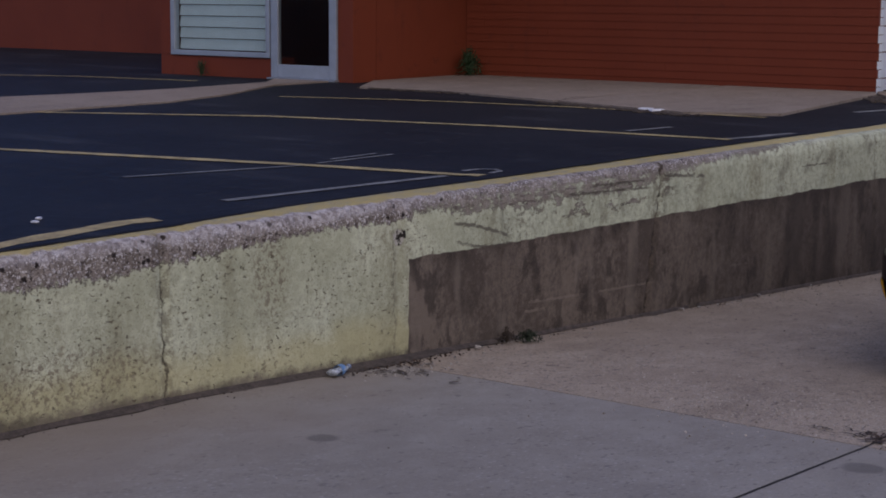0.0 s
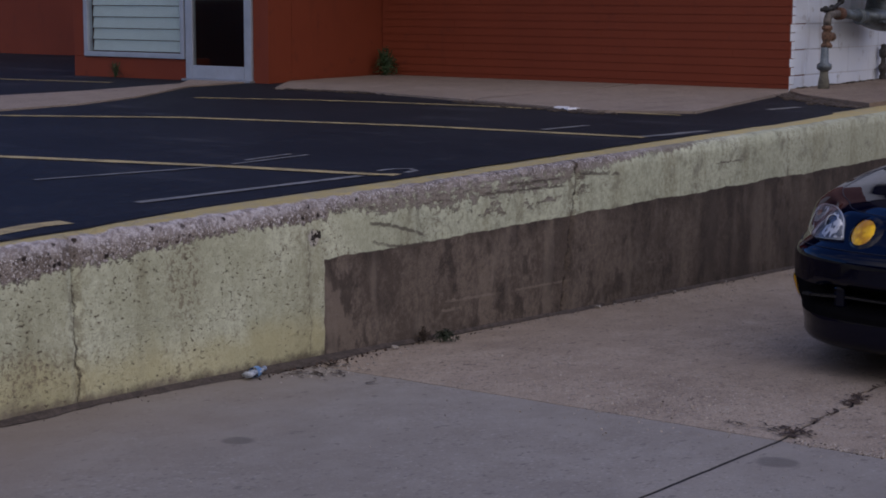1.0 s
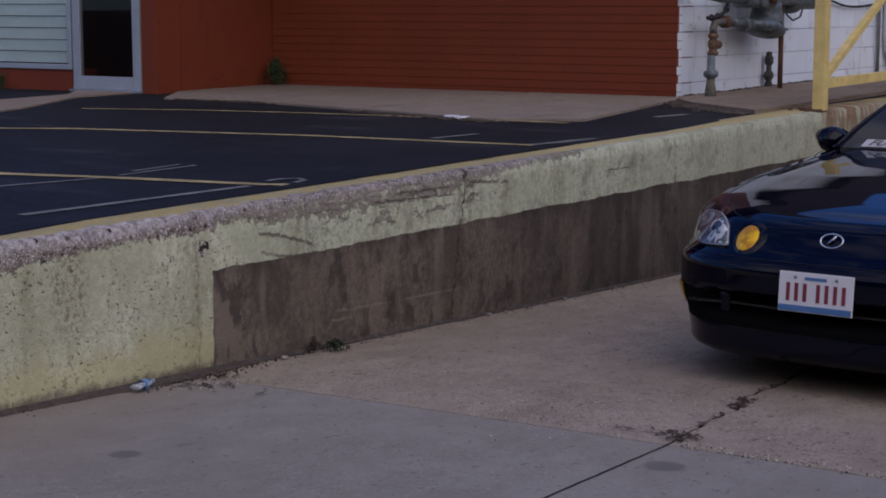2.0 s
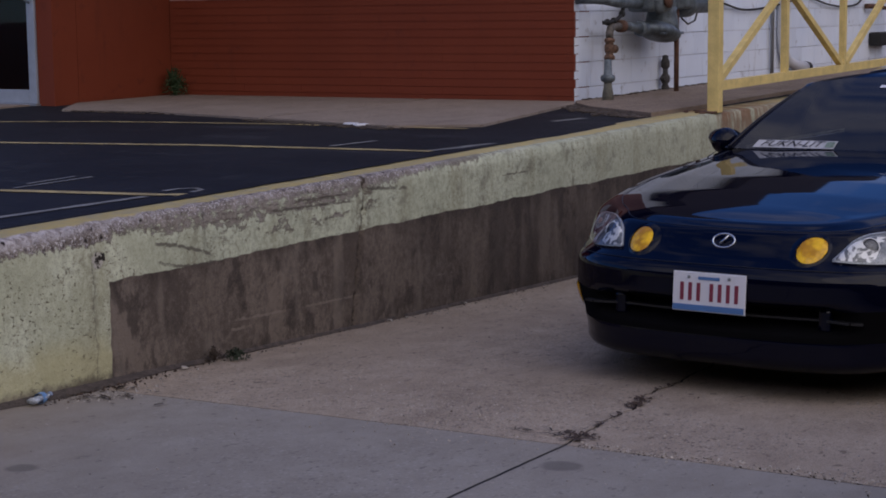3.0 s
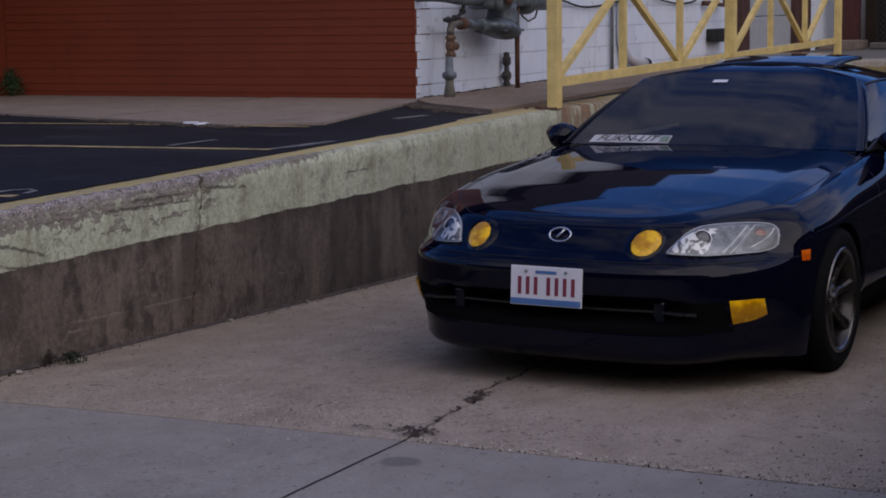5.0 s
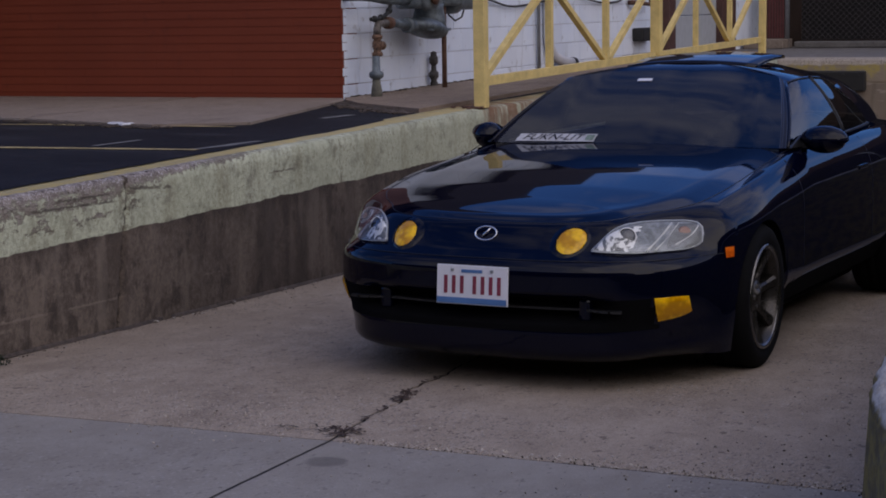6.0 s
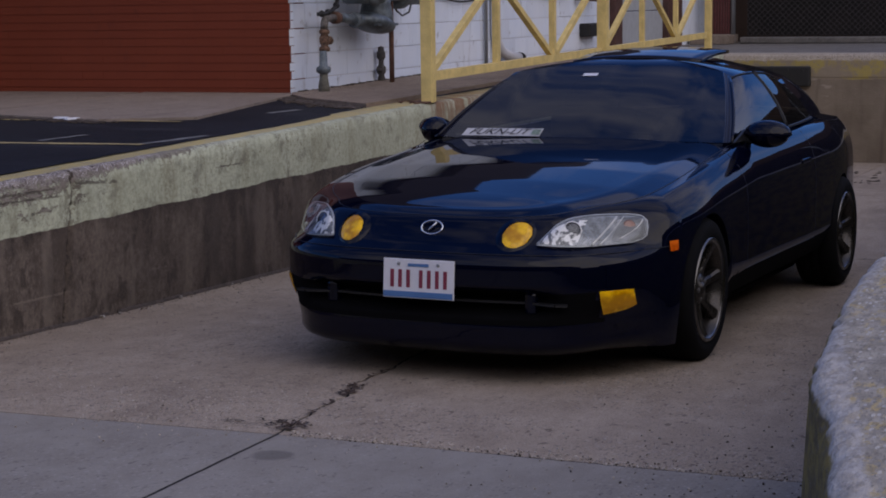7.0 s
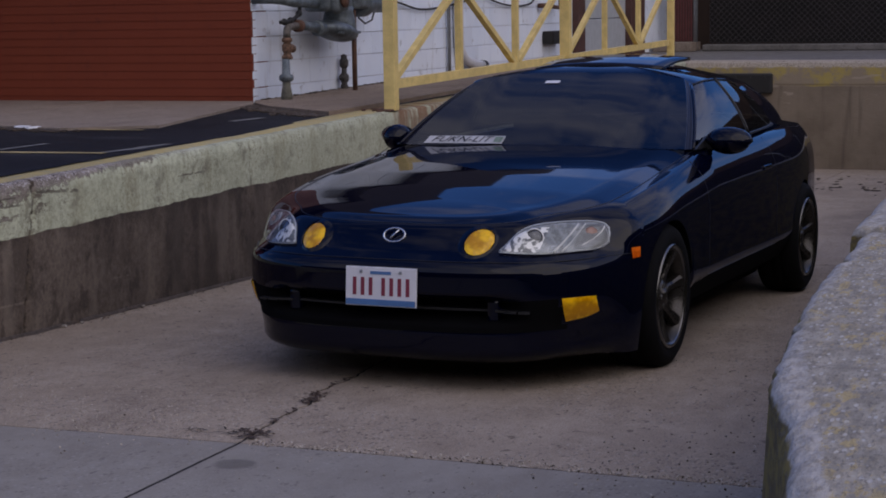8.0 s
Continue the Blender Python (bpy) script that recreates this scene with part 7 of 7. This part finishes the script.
part("cap", lathe(bmesh.new(), [(0.0, 0.088), (0.014, 0.089), (0.014, 0.103), (0.0, 0.104)], "x", 12), plain("blue_cap", (0.2, 0.26, 0.38), 0.4), bottle, "blue screw cap", True)
part("label_wrap", lathe(bmesh.new(), [(0.0295, -0.02), (0.0305, 0.0), (0.029, 0.022)], "x", 14, cap=False), plain("blue_wrap", (0.12, 0.26, 0.48), 0.4), bottle, "torn blue wrapper")

# litter by the wall and on the lot
for k, (x, y, w) in enumerate(((0.03, 2.05, 0.03), (0.05, 2.18, 0.02), (0.03, 2.82, 0.018), (0.06, 0.38, 0.03), (0.03, 3.4, 0.015))):
    bm = boxed((-w / 2, -w / 3, 0.0), (w / 2, w / 3, 0.012), 0.004)
    for v in bm.verts:
        v.co += 0.006 * Vector((noise.noise(v.co * 60), noise.noise(v.co * 60 + Vector((3, 0, 0))), abs(noise.noise(v.co * 50))))
    ob = tagged(obj("litter_scrap", bm, STONE), "crumpled pale paper scrap by the wall", "litter", "scraps by the wall")
    ob.matrix_world = Matrix.Translation((x, y, ground_z(y) + 0.002)) @ Matrix.Rotation(1.3 * k, 4, "Z")
for k, (x, y) in enumerate(((-1.93, 4.72), (-1.81, 4.66), (-0.62, -1.35), (-0.55, -1.42))):
    bm = boxed((-0.05, -0.03, 0.0), (0.05, 0.03, 0.02), 0.008) if k < 2 else boxed((-0.013, -0.01, 0.0), (0.013, 0.01, 0.008), 0.003)
    ob = tagged(obj("litter_scrap", bm, SIGN), "pale paper scrap on the asphalt", "litter", "scraps on the lot")
    ob.matrix_world = Matrix.Translation((x, y, lot_z(y) + 0.002)) @ Matrix.Rotation(1.1 * k, 4, "Z")
rndm = random.Random(31)
bm = bmesh.new()
for _ in range(420):
    t = rndm.random()
    x, y = (-5.1 + 2.2 * t / 0.45, 5.42 - 0.2 * t) if t < 0.45 else (-2.9 + 1.4 * (t - 0.45) / 0.55, 4.97 - 0.4 * (t - 0.45) / 0.55)
    x, y = x + rndm.gauss(0, 0.05), y - abs(rndm.gauss(0, 0.05))
    bmesh.ops.create_icosphere(bm, subdivisions=1, radius=rndm.uniform(0.010, 0.034), matrix=Matrix.Translation((x, y, lot_z(y) + 0.003)) @ Matrix.Diagonal((1.4, 1, 0.35, 1)))
tagged(obj("soil_crumbs", bm, SOIL), "dark dirt along the sidewalk edge", "dirt", kind="stuff")
rndm = random.Random(32)
bm = bmesh.new()
for _ in range(160):
    y = rndm.uniform(7.5, 13)
    bmesh.ops.create_icosphere(bm, subdivisions=1, radius=rndm.uniform(0.006, 0.02), matrix=Matrix.Translation((-1.53 + abs(rndm.gauss(0, 0.03)), y, lot_z(7.3) + 0.022 + 0.0095 * max(0, y - 7.3))) @ Matrix.Diagonal((1.2, 1, 0.5, 1)))
tagged(obj("soil_crumbs", bm, SOIL), "dark dirt along the foot of the white wall", "dirt", kind="stuff")

# rubble where the lot meets the walkway
for mat, count, seed, label in ((SOIL, 150, 41, "dark dirt and rubble at the walkway edge"), (DIRT, 90, 42, "grey-brown rubble at the walkway edge")):
    rndm = random.Random(seed)
    bm = bmesh.new()
    for _ in range(count):
        t = rndm.random()
        x, y = (-1.41 + 0.31 * t / 0.35, 7.14 - 0.4 * t / 0.35) if t < 0.35 else (-1.1 + 0.78 * (t - 0.35) / 0.65, 6.74 - 0.63 * (t - 0.35) / 0.65)
        x, y = x - abs(rndm.gauss(0, 0.06)), y - abs(rndm.gauss(0, 0.1))
        bmesh.ops.create_icosphere(bm, subdivisions=1, radius=rndm.uniform(0.008, 0.032), matrix=Matrix.Translation((x, y, lot_z(y) + 0.003)) @ Euler((0, 0, 6 * rndm.random())).to_matrix().to_4x4() @ Matrix.Diagonal((1.6, 0.9, 0.4, 1)))
    tagged(obj("rubble", bm, mat), label, "rubble", kind="stuff")

# dark litter on the ramp in front of the dock
rndm = random.Random(51)
bm = bmesh.new()
for _ in range(70):
    x, y = rndm.uniform(1.9, 3.4), 13.2 + rndm.gauss(0, 0.35) + (1.6 if rndm.random() < 0.35 else 0.0)
    bmesh.ops.create_icosphere(bm, subdivisions=1, radius=rndm.uniform(0.006, 0.032), matrix=Matrix.Translation((x, y, ground_z(y) + 0.004)) @ Euler((0, 0, 6 * rndm.random())).to_matrix().to_4x4() @ Matrix.Diagonal((1.7, 0.8, 0.25, 1)))
tagged(obj("leaf_litter", bm, SOIL), "dark wet leaf litter on the ramp before the dock", "leaf litter", kind="stuff")

# ---- courses of the walls ----
course_wall("brick", (-5.655, -1.556), 0.0, TOP, lambda a, z, r: Matrix.Translation((a, RED_Y + 0.4 * r, z)), 0.2057, 0.0677, 0.0002, 0.03, (RED, ROSE), wall_red,
            lambda a, z: 0.06 < z < 0.97, 0.004, 0.0)
course_wall("block", (RED_Y + 0.10, 16.75), 0.0, TOP, lambda a, z, r: Matrix.Translation((-1.556 + r * 1.5, a, z)) @ Matrix.Rotation(radians(90), 4, "Z"), 0.406, 0.2032, 0.003, 0.03, (WHITE,), wall_white,
            lambda a, z: z < 1.3, 0.009)
course_wall("brick", (RED_Y + 0.002, RED_Y + 0.098), 0.0, TOP, lambda a, z, r: Matrix.Translation((-1.5558 + r, a, z)) @ Matrix.Rotation(radians(90), 4, "Z"), 0.2057, 0.0677, 0.002, 0.03, (WHITE,), wall_white,
            lambda a, z: 0.06 < z < 1.2, 0.005)
